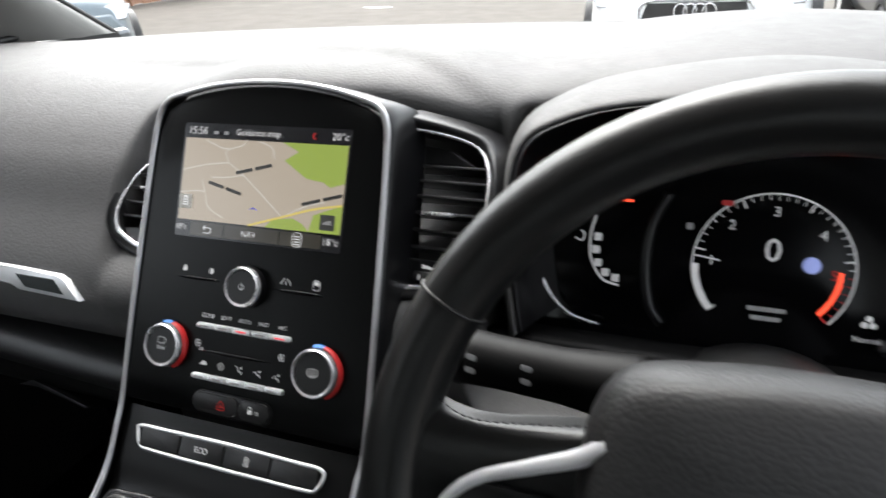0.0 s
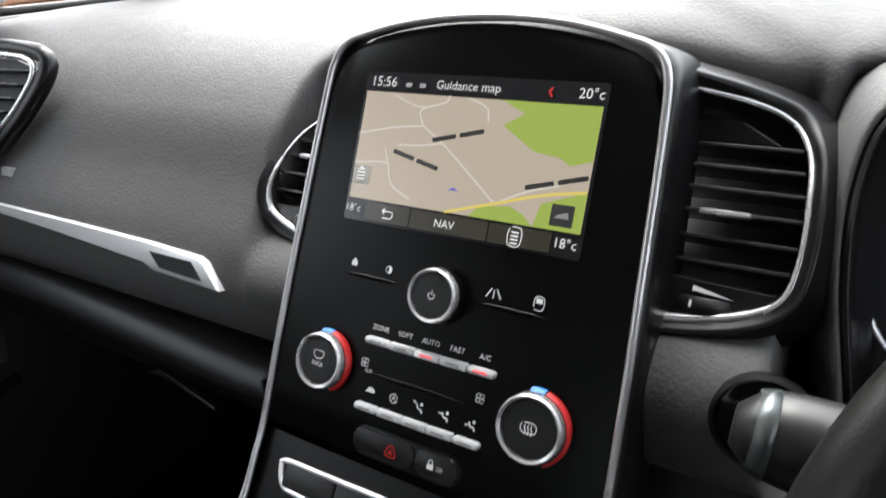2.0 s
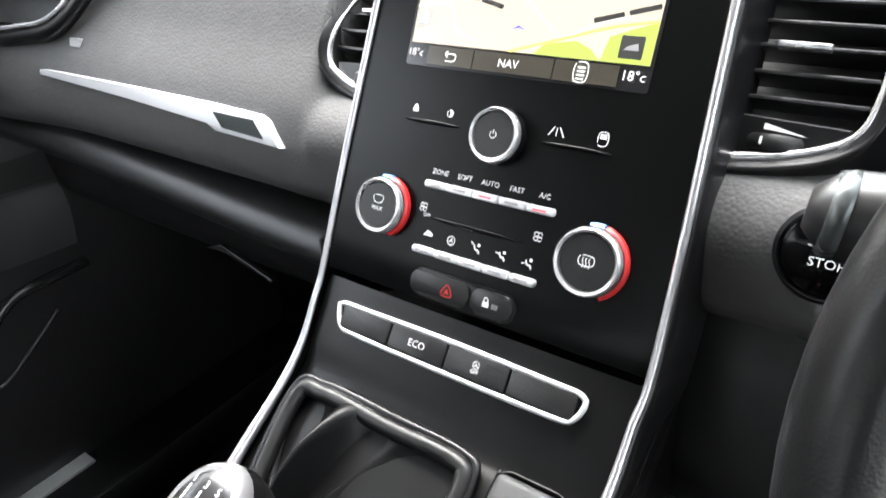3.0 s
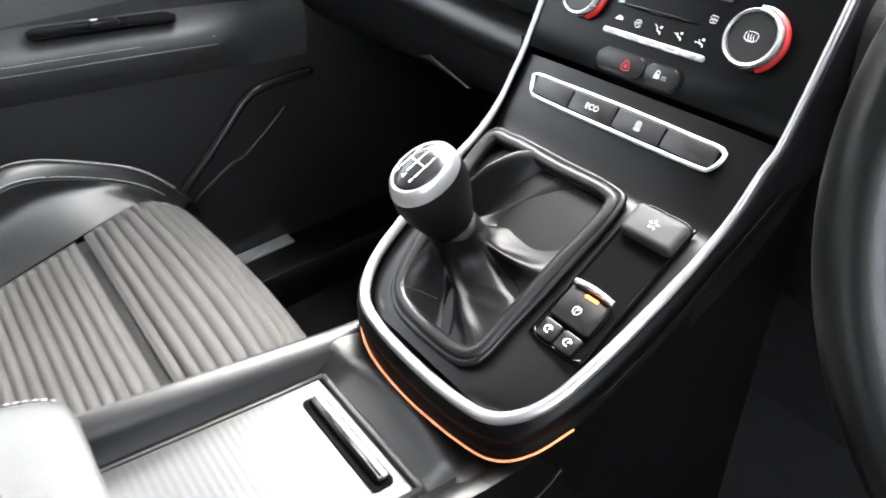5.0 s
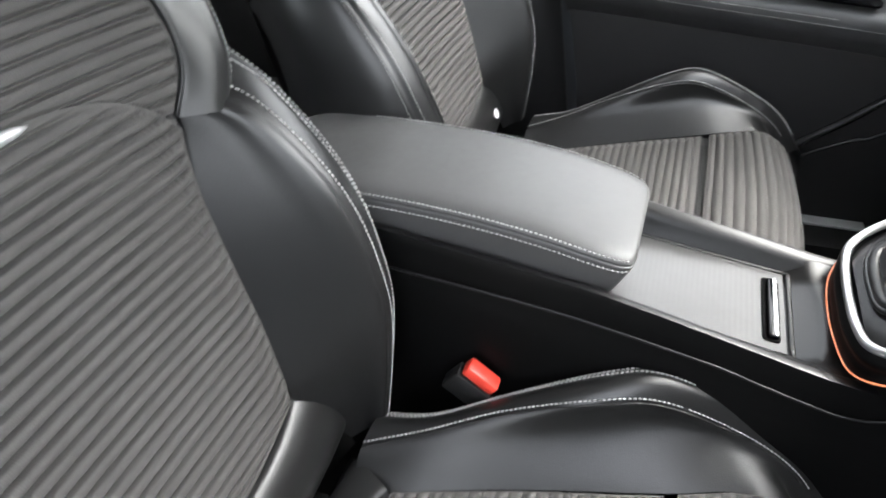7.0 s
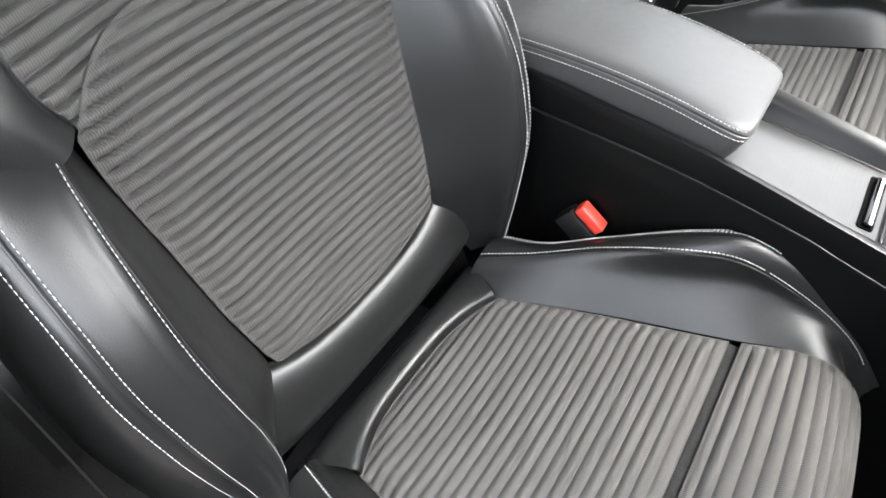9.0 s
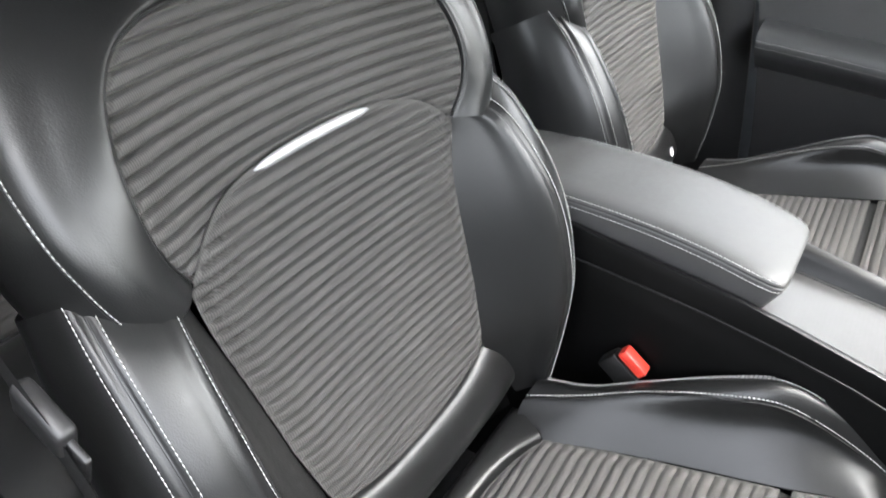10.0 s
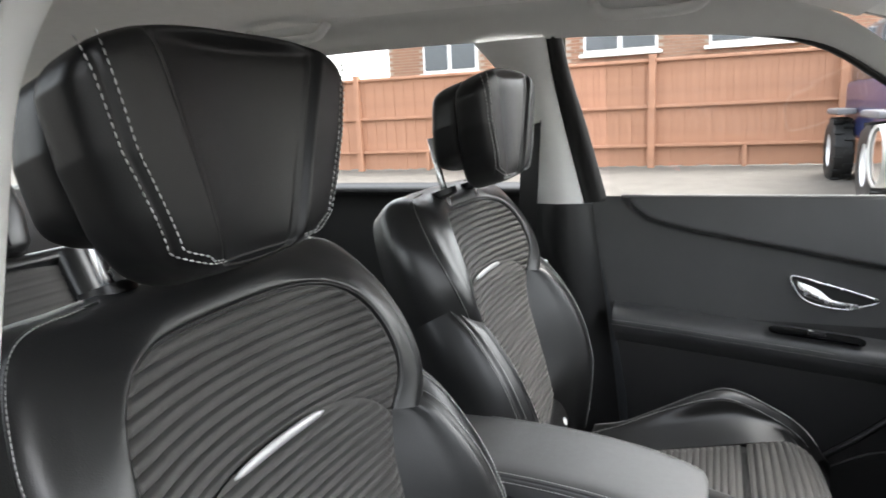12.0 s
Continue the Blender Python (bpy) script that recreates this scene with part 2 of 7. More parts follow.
def plane_frame(o, x, y):
    """Matrix whose local x and y lie along the given ways, z across them."""
    x, y = Vector(x).normalized(), Vector(y).normalized()
    z = x.cross(y)
    return Matrix(((x[0], y[0], z[0], o[0]), (x[1], y[1], z[1], o[1]), (x[2], y[2], z[2], o[2]), (0, 0, 0, 1)))


def prism(outline, z0, z1, m, bevel=0.0, segs=2):
    """Plate of that outline between two depths of the frame m, its upper edge rounded."""
    bm = bmesh.new()
    low = [bm.verts.new((x, y, z0)) for x, y in outline]
    top = [bm.verts.new((x, y, z1)) for x, y in outline]
    n = len(low)
    bm.faces.new(low[::-1])
    bm.faces.new(top)
    for i in range(n):
        bm.faces.new((low[i], low[(i + 1) % n], top[(i + 1) % n], top[i]))
    if bevel:
        edges = [bm.edges.get((top[i], top[(i + 1) % n])) for i in range(n)]
        bmesh.ops.bevel(bm, geom=edges, offset=bevel, segments=segs, profile=0.5, affect="EDGES", clamp_overlap=True)
    bm.transform(m)
    return bm


def rbox(sx, sy, sz, m, bevel=0.004, segs=2):
    bm = bmesh.new()
    bmesh.ops.create_cube(bm, size=1.0)
    bmesh.ops.scale(bm, vec=(sx, sy, sz), verts=bm.verts[:])
    if bevel:
        bmesh.ops.bevel(bm, geom=bm.edges[:], offset=bevel, segments=segs, profile=0.5, affect="EDGES", clamp_overlap=True)
    bm.transform(m)
    return bm


def lathe(profile, m, n=40, a0=0.0, a1=360.0):
    """Turned body: (radius, height) rows about local z."""
    bm = bmesh.new()
    full = a1 - a0 >= 360
    rings = []
    for r, z in profile:
        if r < 1e-6:
            rings.append([bm.verts.new((0, 0, z))])
        else:
            rings.append([bm.verts.new((r * math.cos(radians(a0 + (a1 - a0) * k / (n if full else n - 1))),
                                        r * math.sin(radians(a0 + (a1 - a0) * k / (n if full else n - 1))), z)) for k in range(n)])
    for p, q in zip(rings, rings[1:]):
        for k in range(n if full else n - 1):
            k2 = (k + 1) % n
            if len(p) == 1 and len(q) > 1:
                bm.faces.new((p[0], q[k], q[k2]))
            elif len(q) == 1 and len(p) > 1:
                bm.faces.new((p[k], q[0], p[k2]))
            elif len(p) > 1:
                bm.faces.new((p[k], q[k], q[k2], p[k2]))
    bm.transform(m)
    return bm


def rounded(w, h, r, n=6, cx=0.0, cy=0.0):
    """Outline of a rounded rectangle."""
    r = min(r, w / 2 - 1e-5, h / 2 - 1e-5)
    out = []
    for sx, sy, a in ((1, 1, 0), (-1, 1, 90), (-1, -1, 180), (1, -1, 270)):
        for k in range(n + 1):
            t = radians(a + 90 * k / n)
            out.append((cx + sx * (w / 2 - r) + r * math.cos(t), cy + sy * (h / 2 - r) + r * math.sin(t)))
    return out


def lettering(body, size, m, material, parent, align="CENTER", name="lettering"):
    """Flat lettering in the frame m."""
    cu = bpy.data.curves.new(name, "FONT")
    cu.body, cu.size, cu.align_x, cu.align_y, cu.resolution_u = body, size, align, "CENTER", 2
    tmp = new("tmp", cu)
    me = bpy.data.meshes.new_from_object(tmp)
    bpy.data.objects.remove(tmp)
    bpy.data.curves.remove(cu)
    me.transform(m)
    me.materials.append(material)
    me.name = name
    ob = new(name, me)
    ob.parent = parent
    return ob


def smooth01(x):
    x = np.clip(x, 0, 1)
    return x * x * (3 - 2 * x)

# ---- the front seats ----
RECLINE = radians(18.3)
BK_O = np.array((0.0, 0.003, 0.338))
BK_U = np.array((0, -math.sin(RECLINE), math.cos(RECLINE)))
BK_N = np.array((0, math.cos(RECLINE), math.sin(RECLINE)))
CU_O = np.array((0.0, 0.094, 0.208))
CU_L = np.array((0, 0.9915, 0.130))
CU_N = np.array((0, -0.130, 0.9915))


def bk(x, h, d):
    """Point of the backrest: across, up along it, out of it."""
    x, h, d = np.broadcast_arrays(np.asarray(x, float), h, d)
    return np.stack([x, BK_O[1] + h * BK_U[1] + d * BK_N[1], BK_O[2] + h * BK_U[2] + d * BK_N[2]], -1)


def cu(x, l, d):
    """Point of the cushion: across, forward along it, above it."""
    x, l, d = np.broadcast_arrays(np.asarray(x, float), l, d)
    return np.stack([x, CU_O[1] + l * CU_L[1] + d * CU_N[1], CU_O[2] + l * CU_L[2] + d * CU_N[2]], -1)


def ribs(s, pitch=0.0118, amp=0.0115, steep=0.7):
    """Rounded cloth ribs with tight valleys."""
    w = np.abs(np.sin(np.pi * s / pitch))
    return amp * (steep * smooth01((w - 0.20) / 0.40) + (1 - steep) * w ** 0.8 - 0.70)


def back_depth(x, h):
    """How far the padded face stands forward: hollow in the middle, wings at the shoulders."""
    return 0.036 * np.clip(np.abs(x) / 0.2, 0, 1.3) ** 2.2 * smooth01((h - 0.20) / 0.14) + 0.010 * np.clip(np.abs(x) / 0.16, 0, 1.2) ** 2


def on_skin(g, j, out, lift=0.0011):
    """A line along column j of a skin, lifted off it towards the given way."""
    du, dv = np.gradient(g, axis=0), np.gradient(g, axis=1)
    n = np.cross(du, dv)[:, j]
    n /= np.linalg.norm(n, axis=1)[:, None] + 1e-12
    n *= np.sign(n @ np.asarray(out, float))[:, None]
    return g[:, j] + lift * n


def bks(p, s=1):
    return np.array([bk(s * x, h, d) for x, h, d in p])


def cus(p, s=1):
    return np.array([cu(s * x, l, d) for x, l, d in p])


def build_seat(root):
    back = new("backrest")
    back.parent = root
    base = new("cushion")
    base.parent = root
    # lower cloth insert of the backrest
    hh = np.array([-0.026, 0.0, 0.02, 0.08, 0.16, 0.245, 0.268, 0.272])
    ww = np.array([0.100, 0.131, 0.138, 0.150, 0.160, 0.173, 0.1755, 0.1755])
    a, b = np.meshgrid(np.sin(np.linspace(-1, 1, 81) * np.pi / 2), np.linspace(0, 1, 640), indexing="ij")
    bot = -0.026 + 0.022 * np.abs(a) ** 3
    top = 0.330 - 0.010 * np.abs(a) ** 2 - 0.052 * np.abs(a) ** 5
    h = bot + (top - bot) * b
    w = np.interp(h, hh, ww)
    w = np.where(h > 0.268, 0.1755, w)
    x = a * w
    edge = np.minimum(np.minimum((1 - np.abs(a)) * w, (top - h)), h - bot)
    puff = 0.006 * smooth01(edge / 0.03) - 0.005
    d = back_depth(x, h) * 0.9 + puff + ribs(h) * smooth01(edge / 0.012) + 0.004 * smooth01((h - 0.25) / 0.06)
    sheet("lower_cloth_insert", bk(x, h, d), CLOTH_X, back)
    # upper cloth insert
    rim = [(0.172, 0.278), (0.188, 0.308), (0.193, 0.345), (0.187, 0.387), (0.168, 0.426), (0.132, 0.452), (0.07, 0.464)]
    tops = catmull([(-x, h) for x, h in rim] + [(0, 0.467)] + rim[::-1], 361)
    aa = np.linspace(-1, 1, 361)
    bots = np.stack([0.172 * aa, 0.329 - 0.010 * np.abs(aa) ** 2 - 0.050 * np.abs(aa) ** 5], 1)
    b = np.linspace(0, 1, 260)[None, :]
    x = bots[:, :1] * (1 - b) + tops[:, :1] * b
    h = bots[:, 1:] * (1 - b) + tops[:, 1:] * b
    edge = np.minimum(np.linalg.norm(np.stack([x - tops[:, :1], h - tops[:, 1:]]), axis=0),
                      np.linalg.norm(np.stack([x - bots[:, :1], h - bots[:, 1:]]), axis=0))
    d = back_depth(x, h) + 0.004 * smooth01(edge / 0.03) - 0.007 + ribs(h + 0.22 * x ** 2, 0.0125, 0.0115) * smooth01(edge / 0.006)
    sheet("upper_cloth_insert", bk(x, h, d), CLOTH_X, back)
    # satin tab between the inserts
    tab = []
    for t in np.linspace(-1, 1, 15):
        tab.append(bk(0.074 * t, 0.3275 - 0.003 * t * t, 0.006))
    tube("metal_tab", np.array(tab), 0.0052 * np.sqrt(np.clip(1.02 - np.linspace(-1, 1, 15) ** 4, 0.02, 1)), TABMET, back, "satin silver tab", 10, 0.45, up=tuple(BK_N))
    # leather frame round the upper insert, over the shoulders
    def arch(rows):
        left = [(-x, h, d) for x, h, d in rows]
        return bks(left + [(x, h, d) for x, h, d in rows[::-1]])
    dd = lambda x, h, o: float(back_depth(np.array(x), np.array(h))) + o
    inner = [(x, h, dd(x, h, -0.010)) for x, h in rim]
    lip = [(x * 1.03, h + 0.35 * (h - 0.33) * 0.12, dd(x, h, 0.0005)) for x, h in rim]
    mid = [(0.196, 0.268, 0.042), (0.218, 0.306, 0.050), (0.226, 0.352, 0.048), (0.219, 0.405, 0.038), (0.190, 0.462, 0.020), (0.135, 0.484, 0.006), (0.06, 0.490, 0.000)]
    seam = [(0.226, 0.262, 0.034), (0.243, 0.308, 0.040), (0.252, 0.362, 0.036), (0.245, 0.428, 0.020), (0.205, 0.496, -0.004), (0.135, 0.508, -0.020), (0.06, 0.511, -0.024)]
    side = [(0.256, 0.250, -0.018), (0.268, 0.302, -0.016), (0.274, 0.36, -0.020), (0.264, 0.440, -0.030), (0.215, 0.507, -0.045), (0.135, 0.516, -0.05), (0.06, 0.517, -0.05)]
    rear = [(0.235, 0.245, -0.085), (0.242, 0.300, -0.085), (0.245, 0.36, -0.085), (0.236, 0.435, -0.085), (0.200, 0.490, -0.09), (0.130, 0.500, -0.095), (0.06, 0.501, -0.095)]
    yoke = loft([arch(c) for c in (inner, lip, mid, seam, side, rear)], 120, 61)
    sheet("shoulder_leather", yoke, LEATHER, back)
    row = on_skin(yoke, 36, BK_N, 0.0013)
    stitches("shoulder_seam", row[2:44], back, r=0.0005)
    stitches("shoulder_seam", row[76:118], back, r=0.0005)
    for piece in (row[2:46], row[74:118]):
        tube("shoulder_crease", piece - 0.0016 * BK_N, 0.0015, LEATHER, back, sides=6)
    tube("insert_piping", curve(arch([(x * 1.012, h + 0.001, d + 0.0065) for x, h, d in inner]), 120), 0.0016, LEATHER, back, sides=6)
    # side bolsters of the backrest
    for s in (-1, 1):
        e = [(0.1765, 0.268, 0.004), (0.1735, 0.245, 0.004), (0.161, 0.16, 0.003), (0.151, 0.08, 0.002), (0.140, 0.02, 0.000), (0.140, -0.01, -0.004), (0.160, -0.06, -0.010), (0.182, -0.115, -0.012)]
        p1 = [(0.188, 0.277, 0.021), (0.198, 0.248, 0.038), (0.197, 0.165, 0.054), (0.191, 0.085, 0.056), (0.181, 0.025, 0.048), (0.181, -0.01, 0.040), (0.187, -0.06, 0.020), (0.196, -0.115, 0.004)]
        p2 = [(0.202, 0.285, 0.031), (0.214, 0.252, 0.057), (0.223, 0.185, 0.080), (0.225, 0.125, 0.089), (0.219, 0.065, 0.088), (0.212, 0.02, 0.081), (0.204, -0.045, 0.056), (0.203, -0.115, 0.022)]
        p3 = [(0.250, 0.308, 0.024), (0.259, 0.265, 0.050), (0.265, 0.19, 0.073), (0.266, 0.13, 0.080), (0.259, 0.07, 0.079), (0.250, 0.02, 0.071), (0.236, -0.045, 0.046), (0.224, -0.115, 0.014)]
        p35 = [(0.266, 0.309, 0.004), (0.276, 0.262, 0.024), (0.284, 0.19, 0.044), (0.287, 0.13, 0.050), (0.281, 0.07, 0.048), (0.272, 0.02, 0.040), (0.256, -0.045, 0.018), (0.240, -0.115, -0.006)]
        p4 = [(0.272, 0.304, -0.028), (0.282, 0.250, -0.020), (0.292, 0.17, -0.010), (0.296, 0.10, -0.006), (0.291, 0.04, -0.008), (0.284, -0.005, -0.014), (0.268, -0.06, -0.024), (0.25, -0.12, -0.034)]
        p5 = [(0.250, 0.295, -0.085), (0.250, 0.235, -0.085), (0.262, 0.16, -0.085), (0.266, 0.08, -0.085), (0.262, 0.02, -0.085), (0.258, -0.02, -0.085), (0.25, -0.07, -0.085), (0.24, -0.12, -0.085)]
        skin = loft([bks(c, s) for c in (e, p1, p2, p3, p35, p4, p5)], 60, 73)
        cross = np.linspace(0, 6, 73)
        sink = 0.0026 * np.exp(-((cross - 2.2) / 0.06) ** 2) + 0.0035 * np.exp(-((cross - 3) / 0.06) ** 2)
        skin = skin - sink[None, :, None] * (0.8 * BK_N + np.array((0.6 * s, 0, 0)))
        sheet("side_bolster", skin, LEATHER, back)
        cap = [bks([q[0] for q in (e, p1, p2, p3, p35, p4, p5)], s), bks([(0.180, 0.262, -0.02), (0.19, 0.262, -0.02), (0.205, 0.266, -0.01), (0.24, 0.285, -0.02), (0.25, 0.285, -0.03), (0.255, 0.28, -0.06), (0.24, 0.28, -0.1)], s)]
        sheet("bolster_cap", loft(cap, 24, 6), LEATHER, back)
        out = 0.75 * BK_N + np.array((0.66 * s, 0, 0))
        stitches("inner_seam", on_skin(skin, 28 if s < 0 else 22, out, 0.0012), back, r=0.0009 if s < 0 else 0.0005)
        tube("seam_crease", on_skin(skin, 26 if s < 0 else 20, out, -0.0004), 0.0010, RUBBER, back, sides=6)
        stitches("outer_seam", on_skin(skin, 34, out, 0.0012), back, r=0.0009 if s < 0 else 0.0005)
        stitches("outer_seam", on_skin(skin, 39, out, 0.0012), back, r=0.0009 if s < 0 else 0.0005)
        tube("bolster_piping", on_skin(skin, 36, out, -0.0006), 0.0016, LEATHER, back, sides=6)
    # leather strip below the insert
    rows = []
    for h0, d0, w0 in ((-0.024, -0.012, 0.150), (-0.031, -0.001, 0.156), (-0.055, 0.006, 0.172), (-0.085, 0.003, 0.186), (-0.108, -0.012, 0.195), (-0.118, -0.03, 0.198)):
        rows.append([bk(w0 * t, h0 + (0.026 * abs(t) ** 3 if h0 > -0.06 else 0.008 * abs(t) ** 3), d0 - 0.004 * t ** 4) for t in np.linspace(-1, 1, 9)])
    sheet("lumbar_strip", loft(rows, 60, 24), LEATHER, back)
    # hard shell behind
    shell = []
    for x in np.linspace(-1, 1, 21):
        shell.append([bk(x * w0, h0, d0 + 0.03 * (abs(x) ** 3)) for h0, d0, w0 in ((0.500, -0.095, 0.14), (0.45, -0.105, 0.235), (0.3, -0.12, 0.245), (0.1, -0.125, 0.265), (-0.1, -0.125, 0.25), (-0.2, -0.11, 0.24))])
    sheet("back_shell", catmull(np.array(shell).transpose(1, 0, 2), 40), HARD, back, "hard black plastic back shell")

    # cushion: cloth in two panels with a groove between
    lw = lambda l: np.interp(l, [-0.04, 0.0, 0.12, 0.262, 0.325, 0.36, 0.44, 0.5], [0.120, 0.140, 0.169, 0.196, 0.214, 0.217, 0.207, 0.205])
    def panel(name, l0, l1, curved):
        a, b = np.meshgrid(np.sin(np.linspace(-1, 1, 49) * np.pi / 2), np.linspace(0, 1, 400), indexing="ij")
        lo = l0 + (0.030 * np.abs(a) ** 3 if curved else 0)
        l = lo + (l1 - lo) * b
        if l1 > 0.4:
            ang = np.clip((l - 0.345) / 0.060, 0, 1.9)
            ll = np.where(l > 0.345, 0.345 + 0.060 * np.sin(ang), l)
            drop = np.where(l > 0.345, -0.060 * (1 - np.cos(ang)), 0)
        else:
            ang, ll, drop = 0 * l, l, 0
        ll = ll + 0.014 * (1 - a ** 2) * smooth01((l - 0.28) / 0.10)
        x = a * lw(l)
        edge = np.minimum(np.minimum((1 - np.abs(a)) * lw(l), np.abs(l - lo)), np.abs(l1 - l) if l1 < 0.4 else 1)
        d = drop + 0.010 * np.abs(a) ** 2 + 0.008 * smooth01(edge / 0.025) - 0.006
        rib = ribs(l - l1, 0.0134, 0.0048, 0.0) * smooth01(edge / 0.006)
        return sheet(name, cu(x, ll + rib * np.sin(ang), d + rib * np.cos(ang)), CLOTH_LIT, base)
    panel("seat_cloth", -0.032, 0.2655, True)
    panel("front_cloth", 0.2775, 0.49, False)
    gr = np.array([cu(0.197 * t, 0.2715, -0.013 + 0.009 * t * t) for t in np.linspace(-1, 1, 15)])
    # near-black tube paints the shade in the gap between the cloth panels
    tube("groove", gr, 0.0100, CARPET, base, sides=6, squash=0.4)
    # cushion bolsters
    for s in (-1, 1):
        e = [(0.136, -0.04, 0.0), (0.141, 0.0, 0.003), (0.170, 0.12, 0.005), (0.197, 0.262, 0.006), (0.215, 0.325, 0.003), (0.218, 0.362, -0.006), (0.210, 0.398, -0.038), (0.206, 0.407, -0.10)]
        p1 = [(0.150, -0.045, 0.018), (0.170, 0.02, 0.032), (0.196, 0.110, 0.044), (0.222, 0.200, 0.054), (0.240, 0.262, 0.050), (0.248, 0.322, 0.028), (0.244, 0.368, -0.004), (0.222, 0.400, -0.07)]
        p2 = [(0.168, -0.040, 0.038), (0.190, 0.030, 0.050), (0.213, 0.109, 0.070), (0.228, 0.205, 0.090), (0.244, 0.262, 0.081), (0.258, 0.333, 0.035), (0.258, 0.381, -0.008), (0.250, 0.410, -0.06)]
        p3 = [(0.205, -0.035, 0.043), (0.213, 0.030, 0.048), (0.238, 0.105, 0.066), (0.256, 0.205, 0.098), (0.266, 0.262, 0.098), (0.276, 0.340, 0.049), (0.280, 0.392, 0.001), (0.279, 0.432, -0.07)]
        p4 = [(0.225, -0.040, 0.0), (0.235, 0.030, 0.012), (0.262, 0.105, 0.026), (0.288, 0.205, 0.052), (0.296, 0.268, 0.052), (0.302, 0.347, 0.010), (0.304, 0.398, -0.035), (0.292, 0.436, -0.11)]
        p5 = [(0.225, -0.06, -0.10), (0.235, 0.01, -0.10), (0.262, 0.10, -0.10), (0.285, 0.20, -0.10), (0.292, 0.27, -0.10), (0.294, 0.35, -0.10), (0.292, 0.398, -0.11), (0.278, 0.43, -0.14)]
        skin = loft([cus(c, s) for c in (e, p1, p2, p3, p4, p5)], 70, 61)
        cross = np.linspace(0, 5, 61)
        sink = 0.0025 * np.exp(-((cross - 2) / 0.07) ** 2) + 0.0020 * np.exp(-((cross - 3) / 0.07) ** 2)
        skin = skin - sink[None, :, None] * (0.8 * CU_N + np.array((0.6 * s, 0, 0)))
        sheet("cushion_bolster", skin, LEATHER, base)
        out = 0.85 * CU_N + np.array((0.5 * s, 0, 0))
        stitches("inner_seam", on_skin(skin, 25, out, 0.0013)[:66], base, r=0.0010)
        tube("seam_crease", on_skin(skin, 23, out, -0.0006)[:64], 0.0013, RUBBER, base, sides=6)
        stitches("outer_seam", on_skin(skin, 35, out, 0.0013)[:66], base, r=0.0010)
        stitches("outer_seam", on_skin(skin, 38, out, 0.0013)[:66], base, r=0.0010)
        tube("bolster_piping", on_skin(skin, 36, out, 0.0)[:66], 0.0013, LEATHER, base, sides=6)
    rows = []
    for l0, d0, w0, k in ((-0.075, -0.03, 0.165, 0.0), (-0.066, 0.004, 0.165, 0.006), (-0.052, 0.012, 0.155, 0.014), (-0.036, 0.006, 0.14, 0.028), (-0.031, -0.008, 0.135, 0.030)):
        rows.append([cu(w0 * t, l0 + k * abs(t) ** 3, d0 + 0.008 * t * t) for t in np.linspace(-1, 1, 9)])
    sheet("rear_strip", loft(rows, 60, 20), LEATHER, base)
    part("seat_pan", rbox(0.50, 0.42, 0.12, Matrix.Translation((0, 0.30, 0.085)) @ Matrix.Rotation(0.13, 4, "X"), 0.02), HARD, base, "black plastic seat base", True)
    for s in (-1, 1):
        part("seat_rail", rbox(0.05, 0.46, 0.10, Matrix.Translation((s * 0.19, 0.24, -0.02)), 0.006), RUBBER, base)
    # headrest on two posts
    head = new("headrest")
    head.parent = root
    for s in (-1, 1):
        tube("post", np.array([bk(s * 0.078, 0.49, -0.05), bk(s * 0.078, 0.54, -0.047), bk(s * 0.078, 0.62, -0.04)]), 0.0065, CHROME, head, "chrome headrest post", 12, up=(0, 1, 0))
        part("post_guide", lathe([(0.0, 0.006), (0.009, 0.006), (0.021, 0.004), (0.025, 0.0), (0.025, -0.01)], plane_frame(bk(s * 0.078, 0.513, -0.05), (1, 0, 0), tuple(BK_N)) @ Matrix.Rotation(math.pi, 4, "X"), 24), SATIN, head, smooth=True)
    HEADREST(head)


